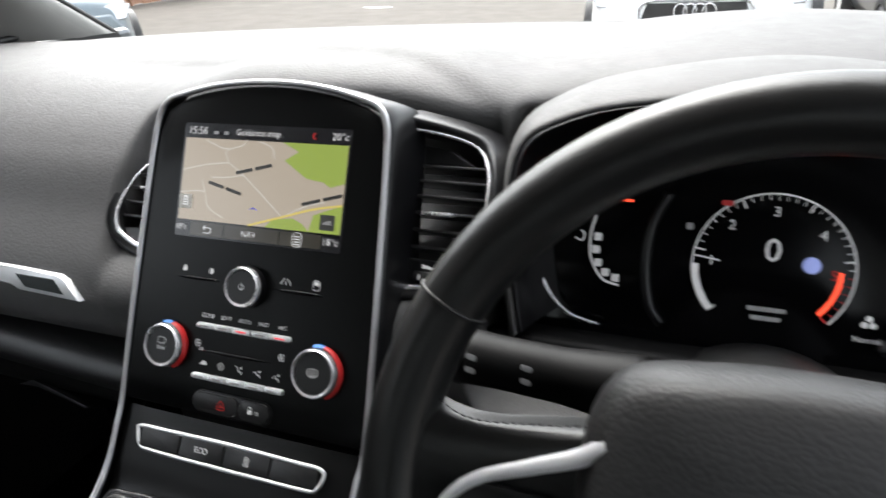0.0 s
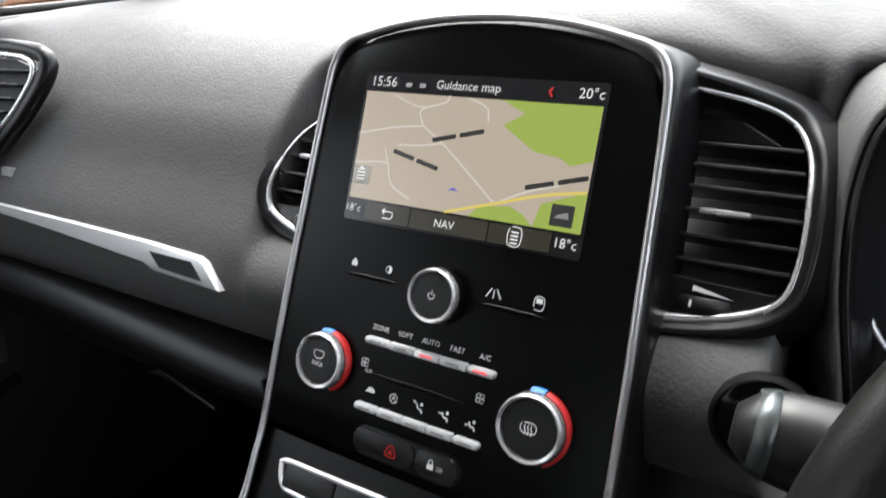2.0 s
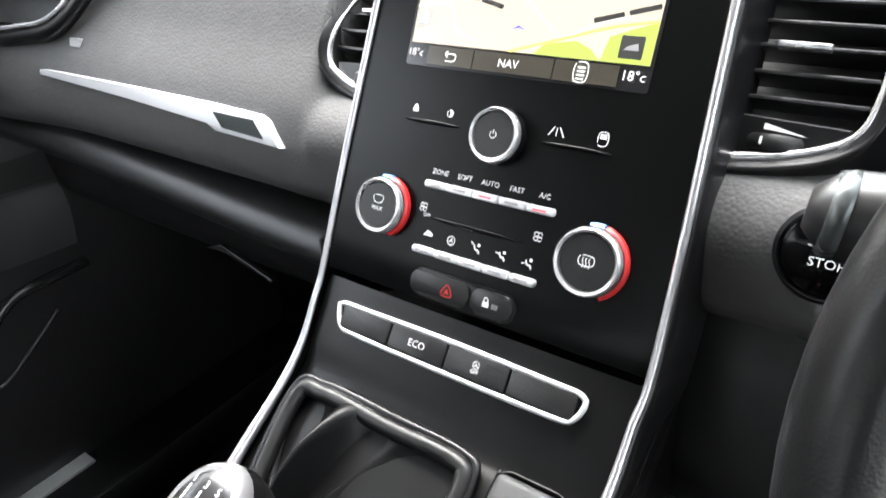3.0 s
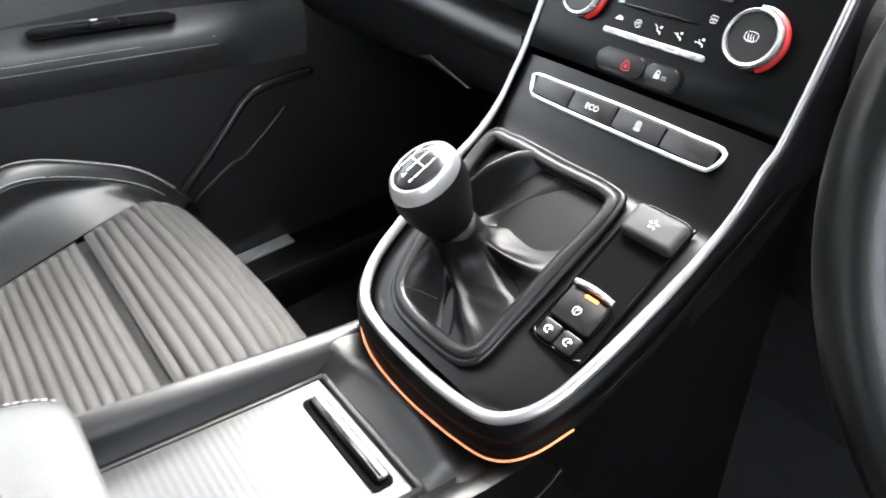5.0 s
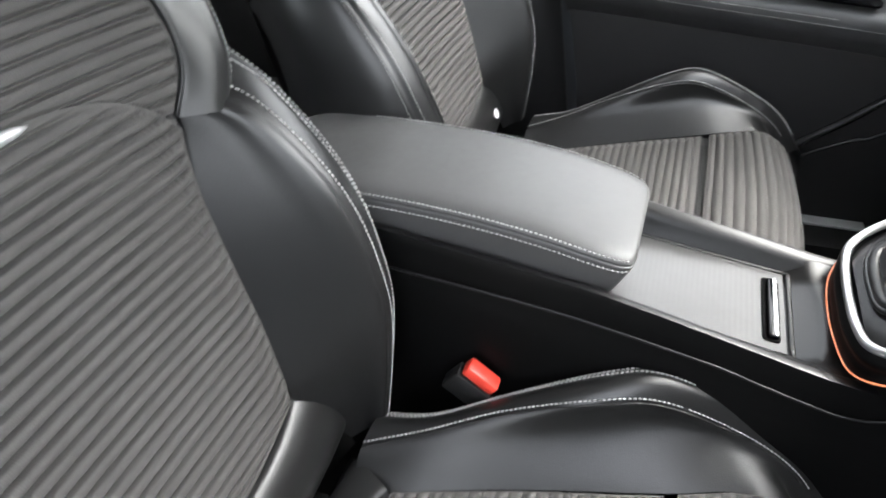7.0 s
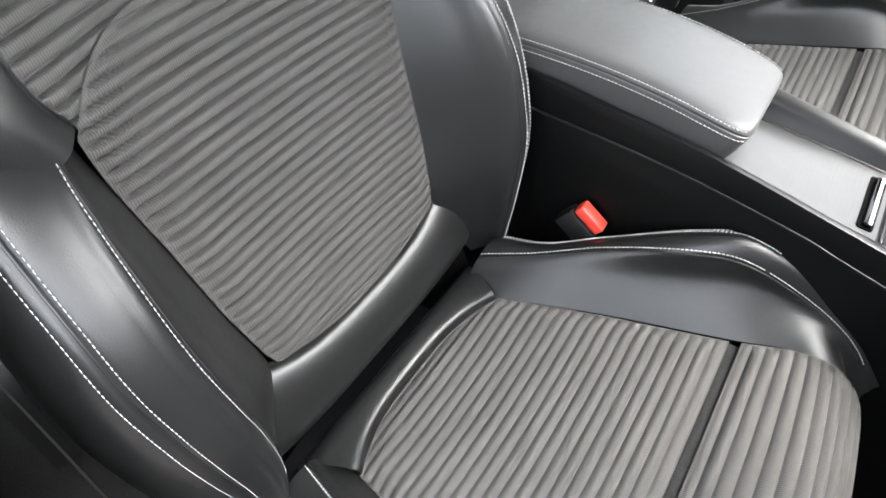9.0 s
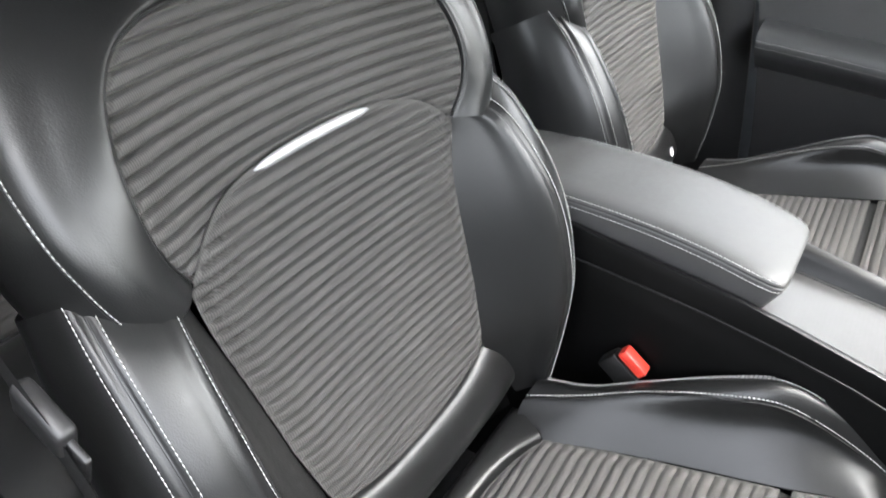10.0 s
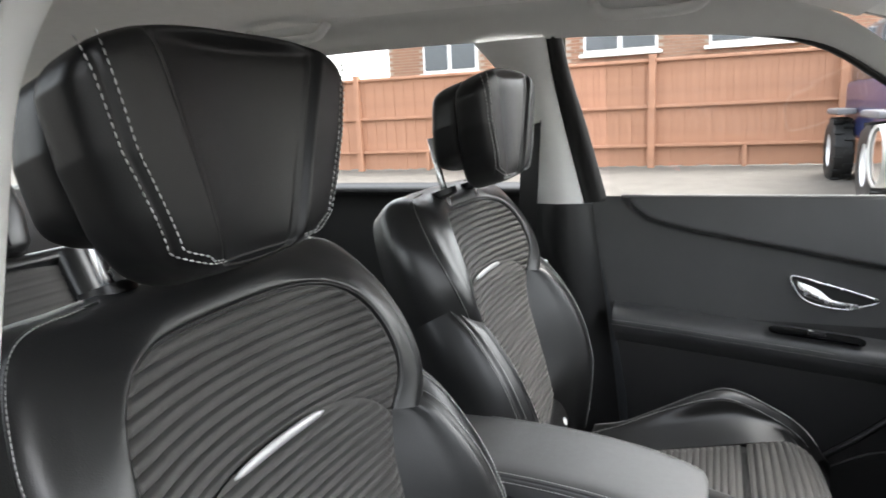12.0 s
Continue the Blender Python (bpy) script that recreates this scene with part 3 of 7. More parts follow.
def HEADREST(head):
    """Padded leather headrest: front block with a hollow centre panel between two grooves, wider wing behind it, double stitching."""
    face = lambda h: 0.072 + 0.34 * (h - 0.5)
    def body(name, width, h0, h1, depth, thick, relief):
        a = np.linspace(0, 2 * np.pi, 4000, endpoint=False)
        e = np.stack([0.16 * np.sign(np.cos(a)) * np.abs(np.cos(a)) ** 0.42, 0.045 * np.sign(np.sin(a)) * np.abs(np.sin(a)) ** 0.5], 1)
        run = np.concatenate([[0], np.cumsum(np.linalg.norm(np.diff(np.concatenate([e, e[:1]]), axis=0), axis=1))])
        th = np.interp(np.linspace(0, run[-1], 420, endpoint=False), run, np.linspace(0, 2 * np.pi, 4001))
        c, s = np.cos(th), np.sin(th)
        g = []
        u = np.linspace(-1, 1, 90)
        for v in u:
            k = (1 - abs(v) ** 9) ** (1 / 3.0) if abs(v) < 1 else 0.02
            b = 0.5 + 0.5 * v
            x = width(b) * (0.25 + 0.75 * k) * np.sign(c) * np.abs(c) ** 0.42
            sd = np.sign(s) * np.abs(s) ** 0.5
            h = h0(x) + (h1(x) - h0(x)) * b
            t = thick * (0.12 + 0.88 * k)
            g.append(bk(x, h, depth(h) - t * sd + relief(x, b, sd)))
        return sheet(name, np.array(g), HEADLEATHER_SHADED, head, "", False, True)
    xg = lambda b: np.interp(b, [0, 0.4, 1], [0.050, 0.073, 0.112])
    xs = lambda b: np.interp(b, [0, 0.12, 0.5, 1], [0.104, 0.118, 0.150, 0.172])
    def relief(x, b, sd):
        rel = np.abs(x) / xg(b)
        r = np.where(rel < 1, -0.012 * (1 - rel ** 2) - 0.009 * smooth01((1 - rel) / 0.10), 0) - 0.009 * np.exp(-((np.abs(x) - xg(b)) / 0.0045) ** 2)
        r = r - 0.0020 * np.exp(-((np.abs(x) - xs(b) + 0.006) / 0.0025) ** 2)
        return r * smooth01((-sd - 0.55) / 0.3) * smooth01(b / 0.05) * smooth01((1.0 - b) / 0.08)
    wide = lambda b: np.interp(b, [0, 0.10, 0.25, 0.5, 0.8, 1], [0.110, 0.130, 0.150, 0.167, 0.177, 0.174])
    body("front_pad", wide, lambda x: 0.500 + 0.012 * (np.abs(x) / 0.14) ** 4, lambda x: 0.694 - 0.010 * (np.abs(x) / 0.16) ** 3, lambda h: face(h) - 0.037, 0.037, relief)
    body("rear_wing", lambda b: np.interp(b, [0, 0.5, 1], [0.150, 0.165, 0.158]), lambda x: 0.545 + 0.016 * (np.abs(x) / 0.17) ** 2, lambda x: 0.692 - 0.010 * (np.abs(x) / 0.16) ** 4, lambda h: face(h) - 0.088, 0.036, lambda x, b, sd: 0 * x)
    def front(x, b):
        """Point just above the face of the front block."""
        c = min(1.0, (abs(x) / wide(b)) ** (1 / 0.42))
        h = (0.500 + 0.012 * (abs(x) / 0.14) ** 4) * (1 - b) + (0.694 - 0.010 * (abs(x) / 0.16) ** 3) * b
        sd = -math.sqrt(max(0.0, 1 - c * c)) ** 0.5
        return bk(x, h, face(h) - 0.037 - 0.037 * sd + float(relief(np.array(x), np.array(b), np.array(sd))) + 0.0014)
    for s in (-1, 1):
        for off in (0.0, 0.012):
            line = [front(s * (float(xs(b)) - off), b) for b in np.linspace(0.96, 0.10 + 0.9 * off, 24)]
            line += [front(s * (0.091 - off), 0.055 + 0.9 * off), front(s * 0.078, 0.038 + 0.9 * off), front(s * 0.055, 0.036 + 0.9 * off)]
            stitches("headrest_seam", curve(line, 200), head, 0.0066, 0.0046, r=0.0009)


# ---- the two front seats ----
driver_seat = thing("front_seat", "black leather sports seat with grey ribbed cloth, white stitching", "car seat", "front seats", at=(0.367, 0, 0))
build_seat(driver_seat)
passenger_seat = copy_thing(driver_seat, Matrix.Translation((-0.370, 0.0, 0)))
for o in passenger_seat.children_recursive:
    if o.name.split(".")[0] in ("front_pad", "rear_wing", "headrest_seam", "post", "post_guide"):
        o.location.y += 0.027
    if o.name.split(".")[0] == "backrest":
        o.location.y -= 0.030

# ---- centre stack: upright panel, lower panel and gear plate ----
ST_O, ST_U = np.array((0, 0.76, 0.66)), np.array((0, 0.4428, 0.8966))
MS = plane_frame(ST_O, (1, 0, 0), ST_U)
LO_U = np.array((0, 0.61, 0.792))
ML = plane_frame((0, 0.685, 0.518), (1, 0, 0), LO_U)
GP_W = np.array((0, -0.8799, -0.4751))
MG = plane_frame((0, 0.652, 0.480), (1, 0, 0), -GP_W)


def sp(m, x, y, d=0.0):
    return np.array(m @ Vector((x, y, d)))


stack = thing("centre_stack", "gloss black centre stack with touch screen and chrome edge", "dashboard console")
ARCH = [(0.1115, -0.139), (0.110, -0.06), (0.108, 0.0), (0.1045, 0.07), (0.1015, 0.096), (0.094, 0.107), (0.080, 0.1125), (0.055, 0.1185), (0.025, 0.1225)]
arch_l = [(-x, y) for x, y in ARCH[::-1]]
outline = [tuple(p) for p in curve([(x * 0.985, y - 0.002 if y > 0 else y) for x, y in ARCH] + [(0, 0.1215)] + [(x * 0.985, y - 0.002 if y > 0 else y) for x, y in arch_l], 60)]
part("face_panel", prism(outline, -0.03, 0.0, MS, 0.003), PANEL, stack, "gloss black face panel", True)
# lower panel bends into the gear plate
rows = []
prof = [(ML, 0.018), (ML, 0.0), (ML, -0.025), (ML, -0.047), (MG, -0.012), (MG, -0.05), (MG, -0.10), (MG, -0.14), (MG, -0.165), (MG, -0.176)]
half = [0.109, 0.1085, 0.108, 0.107, 0.106, 0.105, 0.101, 0.093, 0.078, 0.060]
for (m, v), w in zip(prof, half):
    rows.append([sp(m, w * t, v, -0.001 - 0.004 * (abs(t) ** 6)) for t in np.linspace(-1, 1, 13)])
sheet("lower_panel", catmull(np.array(rows), 60), LOWPANEL, stack, "satin black lower panel")
# chrome edge: closed loop
loop_r = [(MG, 0.0, -0.184), (MG, 0.045, -0.182), (MG, 0.075, -0.174), (MG, 0.094, -0.150), (MG, 0.102, -0.115), (MG, 0.107, -0.06), (MG, 0.109, -0.01),
          (ML, 0.110, -0.03), (ML, 0.111, 0.0), (MS, 0.1125, -0.139), (MS, 0.1115, -0.07), (MS, 0.109, 0.0), (MS, 0.106, 0.07), (MS, 0.103, 0.097), (MS, 0.095, 0.109),
          (MS, 0.080, 0.1145), (MS, 0.055, 0.1205), (MS, 0.028, 0.124), (MS, 0.0, 0.125)]
loop = [sp(m, x, v, 0.001) for m, x, v in loop_r] + [sp(m, -x, v, 0.001) for m, x, v in loop_r[-2:0:-1]]
L = curve(loop, 420, True)
low = smooth01((0.52 - L[:, 2]) / 0.10)
tube("chrome_edge", L, 0.0023 + 0.0020 * low, EDGE, stack, "satin chrome edge strip", 16, 1.0, True, up=(0, -0.7, 0.7))
outer = [sp(m, x + 0.005 * np.sign(x), v + (0.003 if v > 0.09 else 0), -0.008) for m, x, v in loop_r]
outer += [np.array((-p[0], p[1], p[2])) for p in outer[-2:0:-1]]
deep = [p + np.array((0.003 * np.sign(p[0]), 0.045 - 0.033 * float(smooth01(np.array((p[2] - 0.735) / 0.03))), -0.02 if p[2] < 0.6 else -0.004)) for p in outer]
g = np.stack([curve(loop, 160, True), curve(outer, 160, True), curve(deep, 160, True)])
sheet("housing", catmull(g, 14).transpose(1, 0, 2), SATIN, stack, "black housing behind the chrome edge", True)

# screen
MAPSAND = mat("map_land", (0.62, 0.53, 0.42), 0.25, emit=0.11, var=0.02, lit=True)
MAPGREEN = mat("map_green", (0.42, 0.55, 0.10), 0.25, emit=0.11, var=0.02, lit=True)
MAPROAD = mat("map_road", (0.78, 0.74, 0.66), 0.25, emit=0.12, var=0.02, lit=True)
MAPYELLOW = mat("map_main_road", (0.85, 0.68, 0.15), 0.25, emit=0.12, var=0.02, lit=True)
MAPTEXT = mat("map_text", (0.03, 0.03, 0.03), 0.35)
SCRTEXT = mat("screen_text", (0.85, 0.85, 0.85), 0.25, emit=0.13, lit=True)
SCRBAR = mat("screen_bar", (0.012, 0.012, 0.014), 0.2)
SCRBTN = mat("screen_button", (0.05, 0.045, 0.035), 0.2)
screen = part("screen", prism(rounded(0.153, 0.0915, 0.002, 3, 0, 0.0457), -0.004, 0.0004, MS, 0), SCRBAR, stack, "lit navigation screen")


def flat(name, pts, d, material, parent, m=None, thick=0.0002):
    return part(name, prism(pts, d - thick, d, m or MS), material, parent)


def line(name, pts, w, d, material, parent, m=None, n=24, closed=False):
    """Flat printed or drawn line along a smooth path."""
    p = curve([(x, y, 0) for x, y in pts], n, closed)[:, :2]
    t = np.gradient(p, axis=0)
    t /= np.linalg.norm(t, axis=1)[:, None] + 1e-12
    nr = np.stack([-t[:, 1], t[:, 0]], 1) * w / 2
    mm = m or MS
    V = [mm @ Vector((*q, d)) for q in p + nr] + [mm @ Vector((*q, d)) for q in p - nr]
    return link(name, V, [(i, i + n, i + n + 1, i + 1) for i in range(n - 1)], material, parent, smooth=False)


def sxy(u, v):
    """Screen place from fractions across and down."""
    return (-0.0745 + 0.149 * u, 0.0905 - 0.0895 * v)


flat("map", [sxy(0, 0.125), sxy(0, 0.86), sxy(1, 0.86), sxy(1, 0.125)][::1], 0.0007, MAPSAND, screen)
green = [(0.62, 0.125), (0.72, 0.2), (0.64, 0.28), (0.72, 0.36), (0.78, 0.42), (0.88, 0.44), (0.92, 0.48), (1.0, 0.44), (1.0, 0.125)]
flat("map_green_area", [sxy(u, v) for u, v in green], 0.0010, MAPGREEN, screen)
flat("map_green_area", [sxy(u, v) for u, v in [(0.56, 0.86), (0.6, 0.79), (0.72, 0.76), (0.78, 0.80), (0.82, 0.86)]], 0.0010, MAPGREEN, screen)
flat("map_green_area", [sxy(u, v) for u, v in [(0.82, 0.86), (0.84, 0.72), (0.9, 0.68), (1.0, 0.62), (1.0, 0.86)]], 0.0010, MAPGREEN, screen)
for road in ([(0, 0.42), (0.16, 0.36), (0.30, 0.33)], [(0.30, 0.33), (0.28, 0.23), (0.38, 0.17), (0.40, 0.12)], [(0.14, 0.14), (0.24, 0.20), (0.30, 0.21)], [(0.48, 0.13), (0.56, 0.18), (0.58, 0.27)],
             [(0.30, 0.33), (0.40, 0.43), (0.52, 0.58), (0.66, 0.76)], [(0.66, 0.76), (0.78, 0.66), (0.9, 0.6)], [(0.2, 0.47), (0.3, 0.46), (0.4, 0.43)],
             [(0.14, 0.5), (0.17, 0.62), (0.2, 0.74), (0.3, 0.82)], [(0, 0.62), (0.1, 0.6), (0.17, 0.6)]):
    line("map_side_road", [sxy(u, v) for u, v in road], 0.0009, 0.0013, MAPROAD, screen)
line("map_main_road", [sxy(u, v) for u, v in [(0.46, 0.86), (0.66, 0.76), (0.84, 0.67), (1.0, 0.62)]], 0.0016, 0.0015, MAPYELLOW, screen)
flat("position_arrow", [sxy(0.455, 0.725), sxy(0.48, 0.70), sxy(0.51, 0.725), sxy(0.48, 0.715)], 0.0017, mat("arrow_blue", (0.05, 0.06, 0.35), 0.3, emit=0.1), screen)
# street names on the map stay plain bars
for x0, y0, x1, y1 in ((-0.0219, 0.0532, 0.0105, 0.0611), (-0.0471, 0.0446, -0.0150, 0.0371), (0.0400, 0.0333, 0.0740, 0.0425)):
    w, a = math.hypot(x1 - x0, y1 - y0), math.atan2(y1 - y0, x1 - x0)
    mm = MS @ Matrix.Translation(((x0 + x1) / 2, (y0 + y1) / 2, 0)) @ Matrix.Rotation(a, 4, "Z")
    for k in range(2):
        part("map_name_bar", prism(rounded(w * 0.46, 0.0026, 0.0006, 2, (k - 0.5) * w * 0.53, 0), 0.0015, 0.0017, mm), MAPTEXT, screen)


def put(body, size, u, v, material=None, parent=None, align="CENTER", d=0.0021):
    return lettering(body, size, MS @ Matrix.Translation((*sxy(u, v), d)), material or SCRTEXT, parent or screen, align)


put("15:56", 0.0085, 0.085, 0.062)
put("Guidance map", 0.0072, 0.47, 0.062)
put("20\u00b0c", 0.0078, 0.955, 0.062)
put("NAV", 0.0065, 0.47, 0.94)
put("18\u00b0c", 0.0062, 0.035, 0.93)
put("18\u00b0c", 0.0072, 0.955, 0.93)
for u0, u1 in ((0.09, 0.305), (0.31, 0.65), (0.655, 0.9)):
    a, b = sxy(u0, 0.875), sxy(u1, 0.995)
    flat("screen_button", [(a[0], a[1]), (a[0], b[1]), (b[0], b[1]), (b[0], a[1])], 0.0008, SCRBTN, screen)
line("back_arrow", [sxy(u, v) for u, v in [(0.19, 0.92), (0.225, 0.92), (0.232, 0.945), (0.222, 0.965), (0.185, 0.965)]], 0.0007, 0.0021, SCRTEXT, screen)
flat("back_arrow_tip", [sxy(0.192, 0.895), sxy(0.178, 0.92), sxy(0.192, 0.945)], 0.0021, SCRTEXT, screen)
for k in range(4):
    a = sxy(0.765, 0.905 + 0.022 * k)
    flat("list_icon", [(a[0] - 0.0022, a[1]), (a[0] - 0.0022, a[1] - 0.0009), (a[0] + 0.0022, a[1] - 0.0009), (a[0] + 0.0022, a[1])], 0.0021, SCRTEXT, screen)
line("list_frame", [sxy(u, v) for u, v in [(0.743, 0.888), (0.743, 0.985), (0.787, 0.985), (0.787, 0.888)]], 0.0006, 0.0021, SCRTEXT, screen, closed=True)
for u, v, dark in ((0.045, 0.70, False), (0.925, 0.77, True)):
    c = sxy(u, v)
    part("map_tile", prism(rounded(0.0125, 0.0115, 0.0008, 2, *c), 0.0012, 0.0015, MS), mat("map_tile_dark", (0.03, 0.03, 0.028) if dark else (0.28, 0.27, 0.24), 0.3, emit=0.05), screen)
    if dark:
        flat("traffic_icon", [(c[0] - 0.004, c[1] - 0.0015), (c[0] + 0.004, c[1] - 0.0015), (c[0] + 0.003, c[1] + 0.002), (c[0] - 0.002, c[1] + 0.0005)], 0.0018, GREY_PRINT, screen)
    else:
        for k in range(3):
            flat("layer_icon", [(c[0] - 0.003, c[1] - 0.003 + 0.002 * k), (c[0] + 0.003, c[1] - 0.003 + 0.002 * k), (c[0] + 0.003, c[1] - 0.002 + 0.002 * k), (c[0] - 0.003, c[1] - 0.002 + 0.002 * k)], 0.0018, SCRTEXT, screen)
        flat("layer_icon", [(c[0] - 0.003, c[1] + 0.003), (c[0] + 0.003, c[1] + 0.003), (c[0], c[1] + 0.0055)], 0.0018, SCRTEXT, screen)
line("phone_icon", [sxy(u, v) for u, v in [(0.812, 0.035), (0.80, 0.06), (0.812, 0.09)]], 0.0014, 0.0021, RED_PRINT, screen)
for u in (0.205, 0.27):
    c = sxy(u, 0.07)
    flat("status_icon", [(c[0] - 0.002, c[1] - 0.0015), (c[0] + 0.002, c[1] - 0.0015), (c[0] + 0.002, c[1] + 0.001), (c[0] - 0.002, c[1] + 0.001)], 0.0021, GREY_PRINT, screen)


def dial(x, v, r, m, name, coloured=False):
    """Turning knob: chrome collar, black cap, and a coloured temperature arc behind where it has one."""
    k = new(name)
    k.parent = stack
    f = m @ Matrix.Translation((x, v, 0))
    part("collar", lathe([(r * 0.98, 0.0), (r * 0.97, 0.008), (r * 0.945, 0.0100), (r * 0.90, 0.0108), (r * 0.82, 0.0100), (r * 0.80, 0.0080)], f, 56), CHROME, k, "satin chrome collar", True)
    part("cap", lathe([(r * 0.805, 0.004), (r * 0.805, 0.0082), (r * 0.77, 0.0090), (0.0, 0.0090)], f, 40), HARD, k, smooth=True)
    part("skirt", lathe([(r * 0.995, 0.0), (r * 0.995, 0.006), (r * 0.97, 0.006)], f, 48), SATIN, k, smooth=True)
    if coloured:
        part("warm_arc", lathe([(r * 1.0, 0.001), (r * 1.09, 0.001), (r * 1.09, 0.004), (r * 1.0, 0.0055)], f, 24, -62, 76), RED_PRINT, k, "red arc", True)
        part("cool_arc", lathe([(r * 1.0, 0.001), (r * 1.09, 0.001), (r * 1.09, 0.004), (r * 1.0, 0.0055)], f, 12, 79, 102), BLUE_PRINT, k, "blue arc", True)
    return k, f


k, f = dial(-0.0003, -0.0335, 0.0162, MS, "volume_knob")
line("power_symbol", [(0.002 * math.cos(radians(a)), 0.002 * math.sin(radians(a))) for a in range(-230, 51, 28)], 0.0005, 0.0094, WHITE_PRINT, k, f)
line("power_symbol", [(0, 0.0006), (0, 0.0028)], 0.0005, 0.0094, WHITE_PRINT, k, f, 2)
k, f = dial(-0.0705, -0.0885, 0.0180, MS, "left_temperature_knob", True)
lettering("MAX", 0.0040, f @ Matrix.Translation((0, -0.002, 0.0094)), WHITE_PRINT, k)
line("demist_symbol", [(-0.0035, 0.006), (-0.0025, 0.002), (0.0025, 0.002), (0.0035, 0.006)], 0.0005, 0.0094, WHITE_PRINT, k, f, closed=True)
k, f = dial(0.0690, -0.0885, 0.0190, MS, "right_temperature_knob", True)
line("rear_demist_symbol", [(-0.0035, 0.003), (-0.0035, -0.0015), (0.0035, -0.0015), (0.0035, 0.003)], 0.0005, 0.0094, WHITE_PRINT, k, f, closed=True)
for dx in (-0.0018, 0, 0.0018):
    line("rear_demist_symbol", [(dx, -0.003), (dx + 0.0004, -0.001), (dx - 0.0004, 0.001), (dx, 0.0022)], 0.0005, 0.0095, WHITE_PRINT, k, f, 8)
# touch marks beside the volume knob
for x, kind in ((-0.062, 0), (-0.0365, 1), (0.033, 2), (0.0595, 3)):
    v = -0.0255
    if kind == 0:
        flat("home_mark", [(x - 0.002, v - 0.002), (x + 0.002, v - 0.002), (x + 0.002, v + 0.0005), (x, v + 0.0028), (x - 0.002, v + 0.0005)], 0.0006, WHITE_PRINT, stack)
    if kind == 1:
        line("brightness_mark", [(x + 0.0021 * math.cos(a), v + 0.0021 * math.sin(a)) for a in np.linspace(0, 2 * math.pi, 9)[:-1]], 0.0004, 0.0006, WHITE_PRINT, stack, closed=True)
        flat("brightness_mark", [(x, v - 0.002), (x + 0.0014, v - 0.0014), (x + 0.002, v), (x + 0.0014, v + 0.0014), (x, v + 0.002)], 0.0006, WHITE_PRINT, stack)
    if kind == 2:
        for a, b in ((-0.0045, -0.0015), (0.0045, 0.0015)):
            line("lane_mark", [(x + a, v - 0.0025), (x + b, v + 0.0025)], 0.0007, 0.0006, WHITE_PRINT, stack, n=2)
        line("lane_mark", [(x, v - 0.0025), (x, v + 0.002)], 0.0006, 0.0006, WHITE_PRINT, stack, n=2)
    if kind == 3:
        line("display_mark", [(x - 0.0023, v - 0.003), (x + 0.0023, v - 0.003), (x + 0.0023, v + 0.003), (x - 0.0023, v + 0.003)], 0.0005, 0.0006, WHITE_PRINT, stack, closed=True)
        flat("display_mark", [(x - 0.0018, v), (x + 0.0018, v), (x + 0.0018, v + 0.0026), (x - 0.0018, v + 0.0026)], 0.0006, WHITE_PRINT, stack)
for x0, x1 in ((-0.070, -0.028), (0.024, 0.066)):
    tube("touch_ridge", np.array([sp(MS, x, -0.0325, 0.0) for x in np.linspace(x0, x1, 9)]), [0.0002, .001, .0014, .0015, .0015, .0015, .0014, .001, .0002], GLOSS, stack, sides=6, up=(0, -0.9, 0.44))
# two rows of toggle keys
names = ["ZONE", "SOFT", "AUTO", "FAST", "A/C"]
for row, (v, x0, x1) in enumerate(((-0.0685, -0.0435, 0.0435), (-0.1085, -0.0435, 0.0415))):
    for i in range(5):
        w = (x1 - x0) / 5
        cx = x0 + w * (i + 0.5)
        f = MS @ Matrix.Translation((cx, v, 0.0))
        key = part("toggle_key", prism(rounded(w - 0.0009, 0.0044, 0.0018 if i in (0, 4) else 0.0006, 3), 0.0, 0.0042, f, 0.0012), SILVER, stack, "silver toggle key", True)
        part("key_light", prism(rounded(0.0085, 0.0012, 0.0004, 2), 0.0043, 0.0046, f), REDLAMP if row == 0 and i in (2, 4) else GREY_PRINT, key)
        if row == 0:
            lettering(names[i], 0.0043, MS @ Matrix.Translation((cx, v + 0.0078, 0.0006)), WHITE_PRINT, stack)
for i in range(5):
    cx, v = -0.0435 + 0.017 * (i + 0.5), -0.0985
    if i == 1:
        line("air_mark", [(cx + 0.0026 * math.cos(a), v + 0.0026 * math.sin(a)) for a in np.linspace(0, 2 * math.pi, 9)[:-1]], 0.0005, 0.0006, WHITE_PRINT, stack, closed=True)
        lettering("A", 0.0042, MS @ Matrix.Translation((cx, v, 0.0006)), WHITE_PRINT, stack)
    elif i == 0:
        flat("air_mark", [(cx - 0.0035, v - 0.001), (cx + 0.003, v - 0.001), (cx + 0.0034, v + 0.0005), (cx + 0.001, v + 0.002), (cx - 0.001, v + 0.002), (cx - 0.002, v + 0.0006)], 0.0006, WHITE_PRINT, stack)
    else:
        line("air_mark", [(cx - 0.001, v + 0.0015), (cx, v - 0.001), (cx + 0.002, v - 0.0012), (cx + 0.0028, v - 0.003)], 0.0009, 0.0006, WHITE_PRINT, stack, n=10)
        flat("air_mark", [(cx + 0.0012, v + 0.001), (cx + 0.0028, v + 0.001), (cx + 0.0028, v + 0.0026), (cx + 0.0012, v + 0.0026)], 0.0006, WHITE_PRINT, stack)
        line("air_mark", [(cx - 0.0035, v + 0.003 - 0.002 * (i - 2)), (cx - 0.0014, v + 0.0015 - 0.001 * (i - 2))], 0.0006, 0.0006, WHITE_PRINT, stack, n=2)
